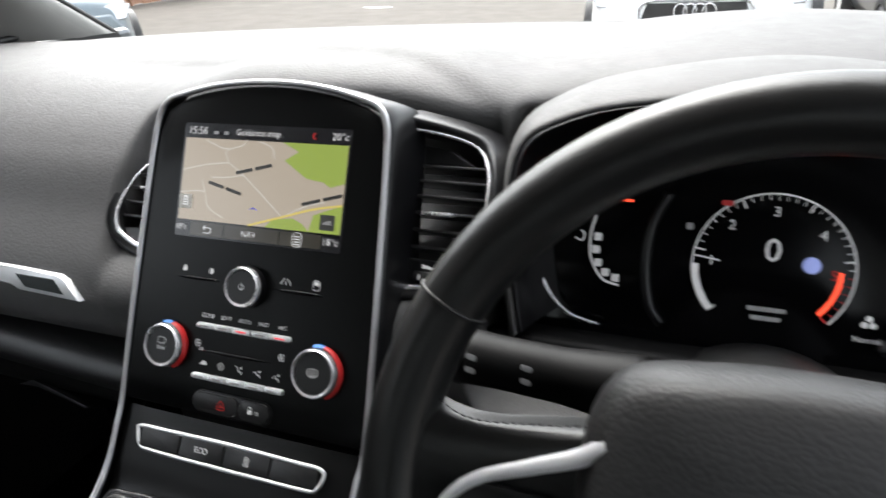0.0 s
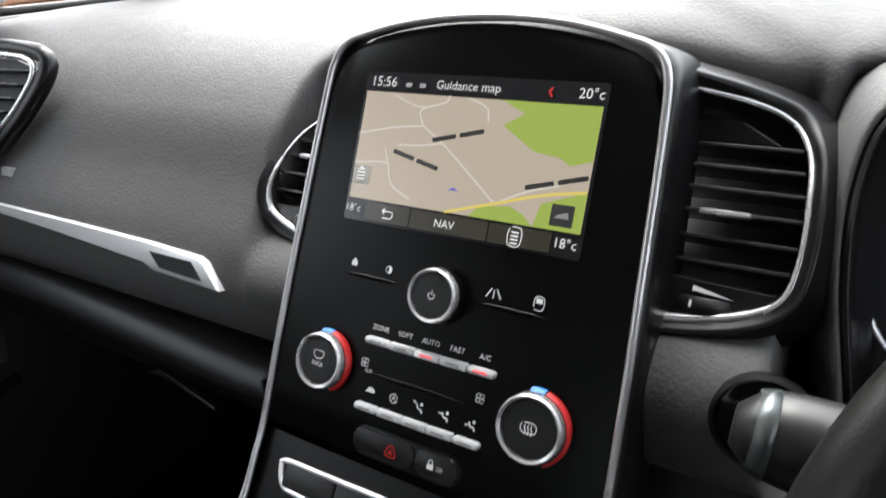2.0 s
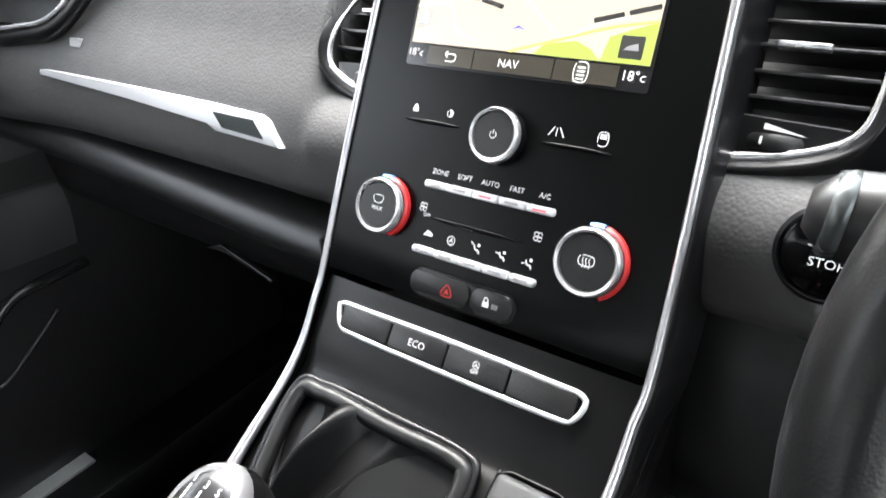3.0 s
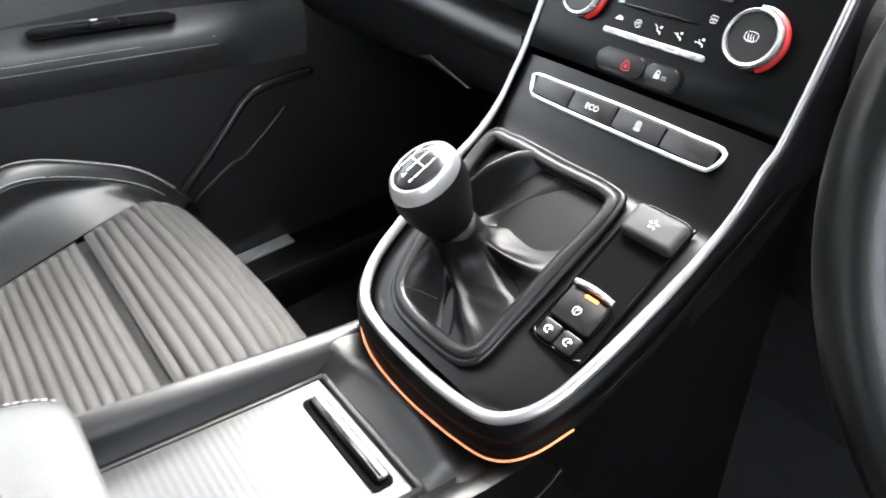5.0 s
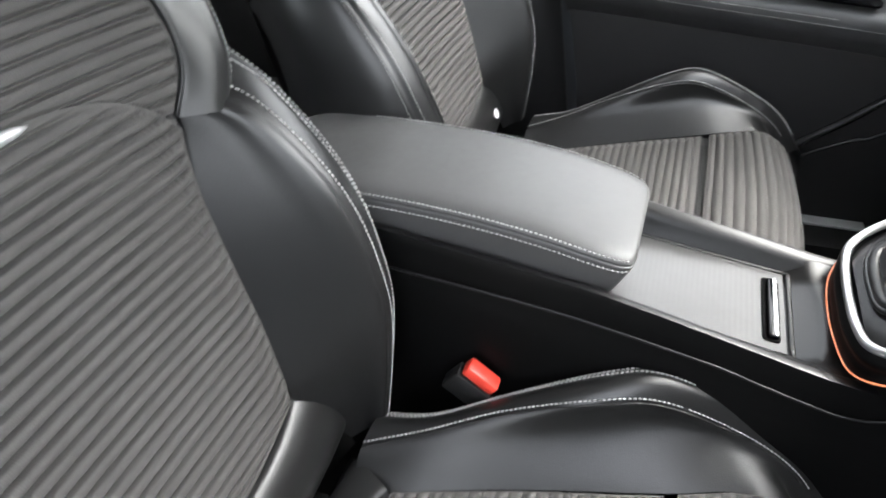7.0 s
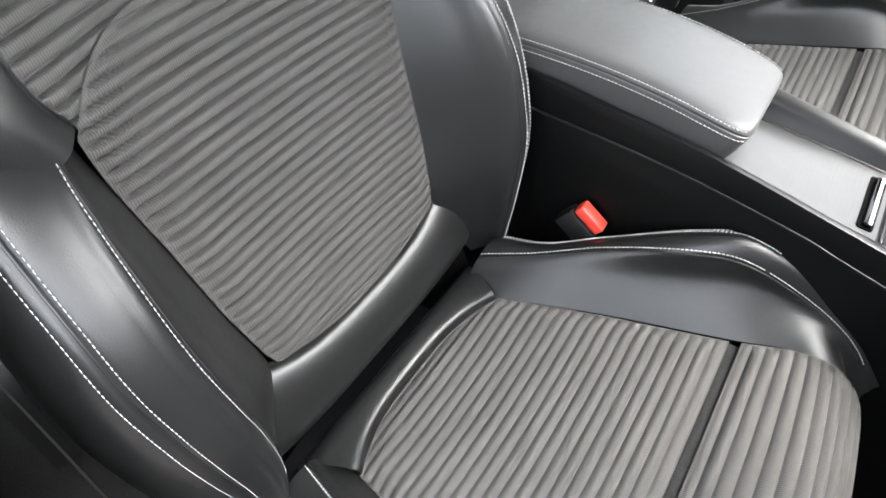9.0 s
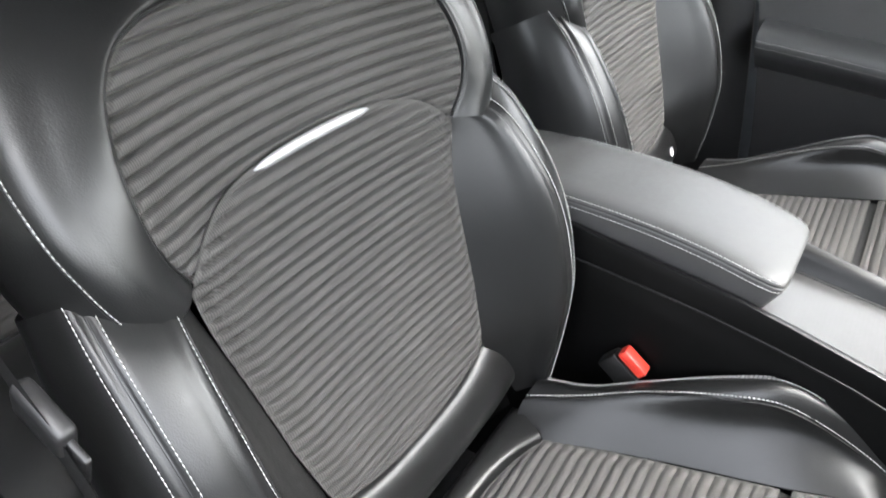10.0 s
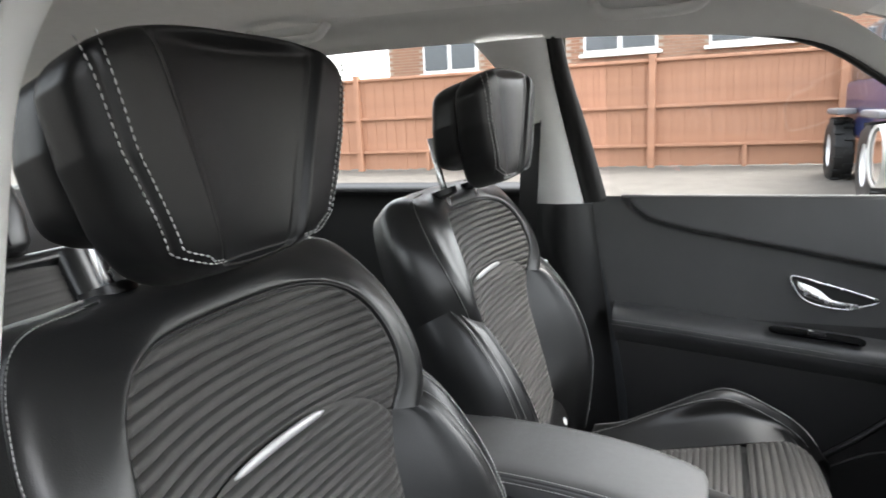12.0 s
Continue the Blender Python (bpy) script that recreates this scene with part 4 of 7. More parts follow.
for x, v in ((-0.042, -0.083), (0.036, -0.083)):
    for a in (45, 135, 225, 315):
        c = (x + 0.0016 * math.cos(radians(a)), v + 0.0016 * math.sin(radians(a)))
        line("fan_mark", [(c[0] + 0.0013 * math.cos(t), c[1] + 0.0013 * math.sin(t)) for t in np.linspace(0, 2 * math.pi, 9)[:-1]], 0.0005, 0.0006, WHITE_PRINT, stack, n=12, closed=True)
lettering("OFF", 0.0030, MS @ Matrix.Translation((-0.0385, -0.0875, 0.0006)), WHITE_PRINT, stack)
tube("key_ridge", np.array([sp(MS, x, -0.0885, 0.0) for x in np.linspace(-0.04, 0.028, 9)]), [0.0002, .001, .0016, .0018, .0018, .0018, .0016, .001, .0002], GLOSS, stack, sides=6, up=(0, -0.9, 0.44))
# hazard and lock keys
pocket = part("hazard_bezel", prism(rounded(0.0735, 0.0175, 0.0085, 6, -0.0035, -0.1275), 0.0, 0.0012, MS, 0.0006), SATIN, stack, smooth=True)
haz = part("hazard_key", prism(rounded(0.0425, 0.0150, 0.0060, 5, -0.0185, -0.1275), 0.0, 0.0030, MS, 0.0012), HARD, stack, smooth=True)
line("hazard_triangle", [(-0.0125 - 0.0036, -0.1305), (-0.0125 + 0.0036, -0.1305), (-0.0125, -0.1242)], 0.0008, 0.0033, RED_PRINT, haz, n=40, closed=True)
flat("hazard_triangle", [(-0.0125 - 0.0018, -0.1296), (-0.0125 + 0.0018, -0.1296), (-0.0125, -0.1265)], 0.0034, RED_PRINT, haz)
lock = part("lock_key", prism(rounded(0.0275, 0.0150, 0.0060, 5, 0.0178, -0.1275), 0.0, 0.0030, MS, 0.0012), HARD, stack, smooth=True)
flat("padlock", [(0.0125, -0.1295), (0.0165, -0.1295), (0.0165, -0.1265), (0.0125, -0.1265)], 0.0033, WHITE_PRINT, lock)
line("padlock", [(0.0133, -0.1265), (0.0133, -0.1248), (0.0145, -0.1240), (0.0157, -0.1248), (0.0157, -0.1265)], 0.0006, 0.0033, WHITE_PRINT, lock)
for k in range(3):
    flat("lock_lamp", [(0.0185, -0.1292 + 0.001 * k), (0.0225, -0.1292 + 0.001 * k), (0.0225, -0.1287 + 0.001 * k), (0.0185, -0.1287 + 0.001 * k)], 0.0033, GREY_PRINT, lock)
# switch bar with four keys in a silver frame
bar = new("switch_bar")
bar.parent = stack
ring = curve([(-0.087, 0.0035, 0), (-0.085, 0.0075, 0), (-0.06, 0.0082, 0), (0, 0.009, 0), (0.06, 0.0082, 0), (0.082, 0.0075, 0), (0.0855, 0.002, 0), (0.081, -0.0065, 0), (0.07, -0.009, 0), (0, -0.0095, 0), (-0.07, -0.009, 0), (-0.082, -0.0065, 0)], 120, True)
tube("bar_frame", np.array([np.array(ML @ Vector((p[0], p[1] - 0.004, 0.002))) for p in ring]), 0.0017, SILVER, bar, "silver frame", 8, 1.0, True, up=(0, -0.79, 0.61))
part("bar_bed", prism([(p[0], p[1] - 0.004) for p in ring], -0.002, 0.0008, ML), RUBBER, bar)
for i, (a, b) in enumerate(((-0.0825, -0.0435), (-0.0425, -0.0015), (-0.0005, 0.0405), (0.0415, 0.0815))):
    key = part("switch_key", prism(rounded(b - a, 0.0150, 0.0022 if i in (0, 3) else 0.0007, 4, (a + b) / 2, -0.004), 0.0009, 0.0036, ML, 0.001), HARD, bar, smooth=True)
    if i == 1:
        lettering("ECO", 0.0062, ML @ Matrix.Translation(((a + b) / 2, -0.004, 0.0039)), WHITE_PRINT, key)
    if i == 2:
        c = (a + b) / 2
        line("stop_start_mark", [(c + 0.0021 * math.cos(t), -0.0022 + 0.0021 * math.sin(t)) for t in np.linspace(0, 2 * math.pi, 9)[:-1]], 0.0004, 0.0039, WHITE_PRINT, key, ML, closed=True)
        lettering("A", 0.0032, ML @ Matrix.Translation((c, -0.0022, 0.0039)), WHITE_PRINT, key)
        lettering("OFF", 0.0032, ML @ Matrix.Translation((c, -0.0062, 0.0039)), WHITE_PRINT, key)

# gear plate: parking brake, small keys, start-card pocket
brake = part("parking_brake_switch", prism(rounded(0.033, 0.026, 0.003, 4, 0.0725, -0.0865), -0.004, 0.006, MG, 0.002), SATIN, stack, smooth=True)
tube("brake_lip", np.array([sp(MG, x, -0.0725 + 0.0015 * (1 - ((x - 0.0725) / 0.016) ** 2), 0.0075) for x in np.linspace(0.057, 0.088, 9)]), 0.0024, CHROME, brake, "chrome lip", 8, up=(0, -0.4, 0.9))
flat("brake_lamp", rounded(0.011, 0.0024, 0.001, 3, 0.0745, -0.0768), 0.0066, mat("amber_lamp", (1.0, 0.22, 0.04), 0.4, emit=0.2), brake, MG)
line("brake_mark", [(0.0715 + 0.0028 * math.cos(t), -0.0885 + 0.0028 * math.sin(t)) for t in np.linspace(0, 2 * math.pi, 9)[:-1]], 0.0006, 0.0063, WHITE_PRINT, brake, MG, closed=True)
lettering("P", 0.0042, MG @ Matrix.Translation((0.0715, -0.0885, 0.0063)), WHITE_PRINT, brake)
for x in (0.0635, 0.0800):
    kk = part("cruise_key", prism(rounded(0.0155, 0.0135, 0.0025, 4, x, -0.1085), -0.002, 0.004, MG, 0.0012), SATIN, stack, smooth=True)
    line("cruise_mark", [(x + 0.0028 * math.cos(t), -0.1085 + 0.0024 * math.sin(t)) for t in np.linspace(0.3, 5.2, 7)], 0.0009, 0.0043, WHITE_PRINT, kk, MG)
    line("cruise_mark", [(x, -0.1085), (x + 0.002, -0.107)], 0.0008, 0.0043, WHITE_PRINT, kk, MG, n=2)
rimpath = curve([(MG @ Vector((x, y, 0.0005))) for x, y in rounded(0.042, 0.118, 0.008, 4, 0.0735, -0.0575)], 90, True)
tube("pocket_rim", rimpath, 0.0016, GLOSS, stack, sides=6, closed=True, up=(0, -0.4, 0.9))
# flat black plate painted as the shade in the pocket's depth
part("pocket_floor", prism(rounded(0.040, 0.116, 0.007, 4, 0.0735, -0.0575), -0.0006, 0.0008, MG), RECESS_SHADE, stack)
cover = part("card_slot_cover", prism(rounded(0.040, 0.024, 0.004, 4, 0.0745, -0.0135), -0.002, 0.010, MG, 0.004, 3), mat("grey_slot_cover", (0.035, 0.035, 0.036), 0.55, spec=0.3), stack, "grey ribbed cover with star mark", True)
for a in range(5):
    t = radians(72 * a + 90)
    flat("star_mark", [(0.0745 + r * math.cos(t + o), -0.0135 + r * math.sin(t + o)) for r, o in ((0.001, 0), (0.0032, -0.3), (0.0040, 0), (0.0032, 0.3))], 0.0104, WHITE_PRINT, cover, MG)

# orange light line under the console edge
og = [(-0.100, -0.150, -0.020), (-0.088, -0.182, -0.020), (-0.055, -0.201, -0.020), (0.0, -0.206, -0.020), (0.060, -0.201, -0.020), (0.086, -0.192, -0.020), (0.101, -0.173, -0.020), (0.110, -0.146, -0.020)]
orange_line = tagged(tube("ambient_light_strip", curve([MG @ Vector(p) for p in og], 60), 0.0009, ORANGE, None, sides=6), "thin lit orange strip under the console edge", "light strip")

# ---- gear lever ----
gear = thing("gear_lever", "gear lever with chrome-rimmed knob and black leather boot", "gear lever")
kc = np.array((-0.027, 0.536, 0.500))
axis = np.array((0.08, -0.42, 0.90))
axis /= np.linalg.norm(axis)
kc = kc + 0.028 * (np.array((-0.13, -0.36, 0.92)) - axis)
kf = plane_frame(kc, np.cross((0, 1, 0), axis), np.cross(axis, np.cross((0, 1, 0), axis)))
prof_k = [(0.0, 0.030), (0.010, 0.0295), (0.0175, 0.027), (0.0215, 0.022), (0.0222, 0.0185), (0.0243, 0.010), (0.0250, 0.002), (0.0235, -0.010), (0.0205, -0.024), (0.0175, -0.036), (0.016, -0.045), (0.0, -0.045)]
squash = Matrix.Diagonal((0.84, 1.12, 1, 1))
bmk = lathe(prof_k[4:], kf @ squash, 40)
part("knob_grip", bmk, BOOT, gear, "black grip", True)
part("knob_cap", lathe([(0.0, 0.0285), (0.008, 0.028), (0.0150, 0.0262), (0.0180, 0.0237)], kf @ squash, 40), mat("knob_face", (0.045, 0.045, 0.047), 0.22, 0.6), gear, "grey knob face", True)
part("knob_rim", lathe([(0.0178, 0.0238), (0.0198, 0.0240), (0.0216, 0.0222), (0.0228, 0.0185), (0.0238, 0.0140), (0.0236, 0.0130)], kf @ squash, 48), EDGE, gear, "chrome rim", True)
for i, x in enumerate((-0.0075, 0.0, 0.0075)):
    line("shift_pattern", [(x, -0.009), (x, 0.009)], 0.0009, 0.0293 - 0.0008 * (abs(x) > 0.001), WHITE_PRINT, gear, kf, n=2)
    for yy, tx in ((0.0115, "135"[i]), (-0.0115, "246"[i])):
        lettering(tx, 0.0052, kf @ Matrix.Translation((x, yy * 1.05, 0.0285)), WHITE_PRINT, gear)
line("shift_pattern", [(-0.0075, 0), (0.0075, 0)], 0.0009, 0.0294, WHITE_PRINT, gear, kf, n=2)
# boot: folded leather between the frame on the plate and the collar under the knob
nb, lv = 300, 80
fr = np.array([sp(MG, *p, 0.002) for p in curve([(x, y, 0) for x, y in [(-0.096, -0.010), (-0.075, 0.0), (-0.02, 0.0), (0.030, -0.001), (0.042, -0.012), (0.043, -0.06), (0.041, -0.12), (0.036, -0.158), (0.0, -0.166), (-0.045, -0.162), (-0.066, -0.140), (-0.085, -0.08)]], nb, True)[:, :2]])
cb = kc - axis * 0.040
cb2 = np.array((0.016, 0.550, 0.425))
start = int(np.argmax(fr[:, 0] - 0.3 * np.abs(fr[:, 1] - fr[:, 1].mean())))
fr = np.roll(fr, -start, 0)
mid_fr = fr.mean(0)
if np.cross(fr[1] - mid_fr, fr[20] - mid_fr)[2] < 0:
    fr = np.roll(fr[::-1], 1, 0)
fa = np.unwrap(np.arctan2(fr[:, 1] - cb2[1], fr[:, 0] - cb2[0]))
GP_N = np.array((0, -0.4751, 0.8799))
plate_o = np.array((0, 0.652, 0.480))
bg = []
for j in range(lv):
    k = j / (lv - 1)
    kr, kz = 1 - (1 - k) ** 2.0, k ** 3.0
    tgt = np.stack([cb[0] + 0.0200 * np.cos(fa), cb[1] + 0.0200 * np.sin(fa), 0 * fa + cb[2] - 0.004], 1)
    rise = (tgt - plate_o) @ GP_N
    p = fr * (1 - kr) + tgt * kr + np.outer(rise * (kz - kr), GP_N)
    fold = np.zeros(nb)
    for q, w_, ph_, am in ((2.22, 0.075, 0.3, 0.026), (2.02, 0.09, 0.3, -0.009), (1.45, 0.32, 0.2, -0.008), (2.50, 0.11, 0.4, -0.013), (0.72, 0.15, -0.5, 0.008), (0.30, 0.20, 0.3, -0.004),
                           (3.75, 0.42, 0.3, 0.008), (4.72, 0.14, 0.5, -0.007), (5.15, 0.16, -0.4, 0.004)):
        dd_ = (fa - q - ph_ * (k - 0.35) + np.pi) % (2 * np.pi) - np.pi
        fold += am * np.exp(-(dd_ / w_) ** 2)
    crease = 0.0006 * np.abs(np.sin(3.5 * fa + 8 * k + 1.3 * np.sin(2 * fa + 5 * k))) * smooth01(np.array(k / 0.2))
    p = p + np.outer(fold * np.sin(np.pi * k ** 0.75) ** 0.9 - crease * (1 - k), GP_N)
    side = p - (plate_o + np.array((0.004, -0.10, -0.05)))
    side -= np.outer(side @ GP_N, GP_N)
    side /= np.linalg.norm(side, axis=1)[:, None] + 1e-9
    p = p + side * (0.0011 * np.sin(5 * fa + 4 * k) + 0.0006 * np.sin(9 * fa - 7 * k))[:, None] * smooth01(np.array((k - 0.45) / 0.3)) * (1 - k) ** 0.4
    bg.append(p)
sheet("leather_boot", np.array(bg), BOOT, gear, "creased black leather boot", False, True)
tube("boot_frame", fr + np.array((0, 0, 0.001)), 0.0030, SATIN, gear, sides=8, closed=True, up=(0, -0.4, 0.9))
roll_in = mid_fr - fr
roll_in /= np.linalg.norm(roll_in, axis=1)[:, None]
tube("boot_roll", fr + 0.0065 * roll_in + 0.0012 * GP_N, 0.0056, BOOTROLL_LIT, gear, "padded leather roll along the boot's edge", 10, closed=True, up=(0, -0.4, 0.9))
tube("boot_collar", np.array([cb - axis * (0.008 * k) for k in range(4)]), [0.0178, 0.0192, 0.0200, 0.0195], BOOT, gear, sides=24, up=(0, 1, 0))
stitches("boot_seam", curve([sp(MG, -0.052, -0.150, 0.010), sp(MG, -0.03, -0.145, 0.016), sp(MG, -0.005, -0.140, 0.020)], 40), gear, material=RUBBER)

# ---- centre console with sliding cover and armrest ----
console = thing("centre_console", "black plastic centre console between the front seats", "car console")


def slope(y):
    return 0.352 + 0.15 * (0.449 - y)


rows = []
for y in np.linspace(-0.55, 0.66, 60):
    z = slope(max(y, 0.0))
    u = 0.018 * min(1.0, max(0.0, (0.48 - y) / 0.22))
    w = 0.094 + 0.004 * smooth01((y - 0.3) / 0.2)
    rows.append([(-w - 0.006, y, -0.08), (-w - 0.006, y, z + u - 0.045), (-w - 0.004, y, z + u - 0.040), (-w, y, z + u + 0.005), (-w + 0.004, y, z + u + 0.018), (-w + 0.010, y, z + u + 0.0195), (-0.074, y, z + 0.5 * u + 0.012), (-0.071, y, z - 0.004), (-0.068, y, z - 0.006),
                 (0.066, y, z - 0.006), (0.069, y, z - 0.004), (0.072, y, z + 0.5 * u + 0.012), (w - 0.010, y, z + u + 0.0195), (w - 0.004, y, z + u + 0.018), (w, y, z + u + 0.005), (w + 0.004, y, z + u - 0.040), (w + 0.006, y, z + u - 0.045), (w + 0.006, y, -0.08)])
rows = np.array(rows)
# sides take the shaded colour of the plastic, the top the lit one
sheet("console_side", rows[:, :5], CONSOLE_SHADED, console, "black console side, darkened for shade")
sheet("console_side", rows[:, 13:], CONSOLE_SHADED, console, "black console side, darkened for shade")
sheet("console_top", rows[:, 4:14], RAILTOP_LIT, console, "satin black console rim and tray, lightened for daylight")
# skirt under the chrome edge, stepping out to the light line
skirt = [(-0.118, 0.10), (-0.116, 0.0), (-0.114, -0.08), (-0.106, -0.140), (-0.088, -0.176), (-0.05, -0.190), (0, -0.193), (0.05, -0.190), (0.088, -0.176), (0.106, -0.140), (0.114, -0.08), (0.116, 0.0), (0.118, 0.10)]
rows = [[sp(MG, x * k, y - o, d) for x, y in skirt] for k, o, d in ((0.97, -0.006, 0.0), (1.0, 0.002, -0.006), (0.99, 0.004, -0.014), (1.0, 0.009, -0.019), (1.01, 0.011, -0.024), (0.99, 0.004, -0.034))]
low_row = [p + np.array((0, 0.01, 0)) for p in rows[-1]]
rows.append([np.array((p[0] * 0.97, p[1] + 0.02, 0.20)) for p in low_row])
rows.append([np.array((p[0] * 0.95, p[1] + 0.06, -0.08)) for p in low_row])
sheet("console_skirt", loft(rows, 90, 40), CONSOLE_SHADED, console)
for s in (-1, 1):
    tube("side_crease", curve([(s * x, y, z) for x, y, z in [(0.1035, -0.2, 0.435), (0.1035, 0.066, 0.411), (0.1035, 0.23, 0.394), (0.1035, 0.368, 0.368), (0.104, 0.415, 0.355), (0.1045, 0.465, 0.341), (0.105, 0.491, 0.336), (0.105, 0.516, 0.338), (0.104, 0.533, 0.346)]], 60), 0.0012, SATIN, console, sides=6)
# rear-to-front bridge at the tray's front end
rows = []
for y, dz in ((0.445, -0.006), (0.452, 0.001), (0.465, 0.006), (0.49, 0.005), (0.51, 0.0)):
    rows.append([(x, y + 0.02 * (1 - (x / 0.09) ** 2) * (dz > 0), slope(y) + dz + (0.010 if abs(x) > 0.07 else 0)) for x in np.linspace(-0.09, 0.09, 15)])
sheet("tray_front", catmull(np.array(rows), 20), RAILTOP_LIT, console)

cover = thing("sliding_cover", "brushed silver sliding tray cover with fine ribs, closed", "storage cover")
rows = []
for x in np.linspace(-0.066, 0.058, 30):
    rows.append([(x, y, slope(y) + 0.0005 + 0.00006 * np.sin(y * 2 * np.pi / 0.0055)) for y in np.linspace(0.12, 0.444, 260)])
sheet("cover_plate", np.array(rows), TRAYMET, cover)
for pts in ([(-0.0675, 0.12), (-0.0675, 0.449)], [(-0.0675, 0.449), (0.0595, 0.449)], [(0.0595, 0.449), (0.0595, 0.12)]):
    tube("cover_gap", np.array([(x, y, slope(y) + 0.0006) for x, y in catmull(np.array(pts), 12)]), 0.0026, RUBBER, cover, sides=6, squash=0.5)
tm = plane_frame((-0.002, 0.430, slope(0.430) + 0.001), (1, 0, 0), (0, 0.989, -0.148))
# flat black plate, painted shade of the slot round the grip
part("grip_recess", prism(rounded(0.096, 0.017, 0.004, 4), -0.001, 0.0010, tm), RECESS_SHADE, cover)
part("finger_grip", prism(rounded(0.090, 0.0105, 0.003, 4, 0, 0.001), 0.001, 0.0055, tm, 0.0025, 3), GLOSS, cover, "gloss black finger grip", True)
part("grip_edge", prism(rounded(0.088, 0.0045, 0.0015, 3, 0, 0.0030), 0.0045, 0.0068, tm, 0.0010, 2), CHROME, cover, "chrome edge", True)

part("storage_box", rbox(0.176, 0.76, 0.10, Matrix.Translation((-0.002, -0.12, 0.352)), 0.008), CONSOLE_SHADED, console, "black storage box under the armrest", True)
arm = thing("armrest", "padded black leather armrest with double white stitching", "armrest")
arm_z = lambda y: np.interp(y, [-0.16, 0.033, 0.10, 0.176, 0.23, 0.275, 0.296], [0.474, 0.477, 0.473, 0.466, 0.455, 0.443, 0.436])
AY = [(-0.110, 0.4), (-0.104, 0.75), (-0.085, 0.95), (-0.05, 1.0), (0.0, 1.0), (0.08, 1.0), (0.15, 1.0), (0.21, 0.995), (0.25, 0.98), (0.270, 0.95), (0.284, 0.88), (0.292, 0.74), (0.295, 0.45)]
sec = [(0.0, 0.009), (0.045, 0.0086), (0.064, 0.0076), (0.074, 0.0052), (0.0795, 0.0005), (0.0790, -0.0030), (0.0806, -0.0065), (0.0800, -0.026), (0.0765, -0.047), (0.066, -0.057), (0.0, -0.060)]
full = sec + [(-x, z) for x, z in sec[-2:0:-1]]
rows = []
for y, k in AY:
    rows.append([(-0.0015 + x * (0.35 + 0.65 * k), y + 0.40 * min(0.0, z + 0.008) * float(smooth01(np.array((y - 0.1) / 0.15))), arm_z(y) + z * (0.30 + 0.70 * k)) for x, z in full])
g = catmull(np.array(rows), 80)
g = np.array([catmull(r, 140, True) for r in g])
sheet("armrest_pad", g, ARMVINYL, arm, closed_v=True)
for s in (-1, 1):
    for x, z in ((0.0788, 0.0032), (0.0818, -0.0085)):
        pts = [(-0.0015 + s * x * (0.35 + 0.65 * k), y, arm_z(y) + z * (0.30 + 0.70 * k)) for y, k in AY[2:-1]]
        stitches("armrest_seam", curve(pts, 200), arm, r=0.0009, lift=(s * 0.0006, 0, 0.0003))
part("armrest_bracket", rbox(0.110, 0.03, 0.05, Matrix.Translation((-0.0015, 0.235, 0.375)), 0.006), SATIN, arm, smooth=True)

# ---- dashboard ----
dash = thing("dashboard", "dark grey grained soft dashboard", "dashboard")
DP = [(0.80, 0.515), (0.784, 0.533), (0.759, 0.546), (0.748, 0.570), (0.756, 0.612), (0.774, 0.655), (0.806, 0.700), (0.862, 0.737), (0.96, 0.757), (1.12, 0.760), (1.30, 0.748), (1.44, 0.738)]
rows = []
for x in np.linspace(-0.703, 0.74, 241):
    hump = 0.022 * math.exp(-((x - 0.37) / 0.20) ** 2)
    row = []
    for i, (y, z) in enumerate(DP):
        f = smooth01(np.array((z - 0.60) / 0.12))
        pocket = 0.055 * float(smooth01(np.array((0.176 - abs(x)) / 0.010))) * float(smooth01(np.array((z - 0.615) / 0.025))) * (i < 7)
        pocket += 0.016 * float(smooth01(np.array((z - 0.60) / 0.06))) * (i < 8)
        pocket += (0, 0, 0, 0, 0.11, 0.10, 0.07, 0, 0, 0, 0, 0)[i] * float(smooth01(np.array((0.200 - abs(x - 0.37)) / 0.012)))
        z += 0.022 * math.exp(-(x / 0.14) ** 4) * (6 < i < 9)
        z -= (0, 0, 0, 0.012, 0.045, 0.050, 0, 0, 0, 0, 0, 0)[i] * float(smooth01(np.array((0.200 - abs(x - 0.37)) / 0.012)))
        row.append((x, y + pocket + 0.06 * smooth01(np.array((abs(x) - 0.5) / 0.25)) * -0.4 + (0.03 * f * smooth01(np.array((x - 0.12) / 0.15)) if i < 10 else -0.12 * (abs(x) / 0.74) ** 2), z + hump * f * (i < 10)))
    rows.append(row)
skin_g = catmull(np.array(rows).transpose(1, 0, 2), 200).transpose(1, 0, 2)
# soft crease along the top, a shallow hollow below it
yc = np.interp(skin_g[..., 0], [-0.5, -0.29, -0.09, 0.06, 0.20, 0.30, 0.74], [1.0, 0.995, 0.984, 0.941, 0.870, 0.85, 0.85])
step = np.where(skin_g[..., 2] > 0.66, smooth01((yc - skin_g[..., 1]) / 0.022) - smooth01((yc - skin_g[..., 1] - 0.015) / 0.10), 0)
skin_g[..., 2] -= 0.005 * step * smooth01((skin_g[..., 0] + 0.42) / 0.2) * smooth01((0.45 - skin_g[..., 0]) / 0.15)
sheet("dash_skin", skin_g, SOFT, dash)
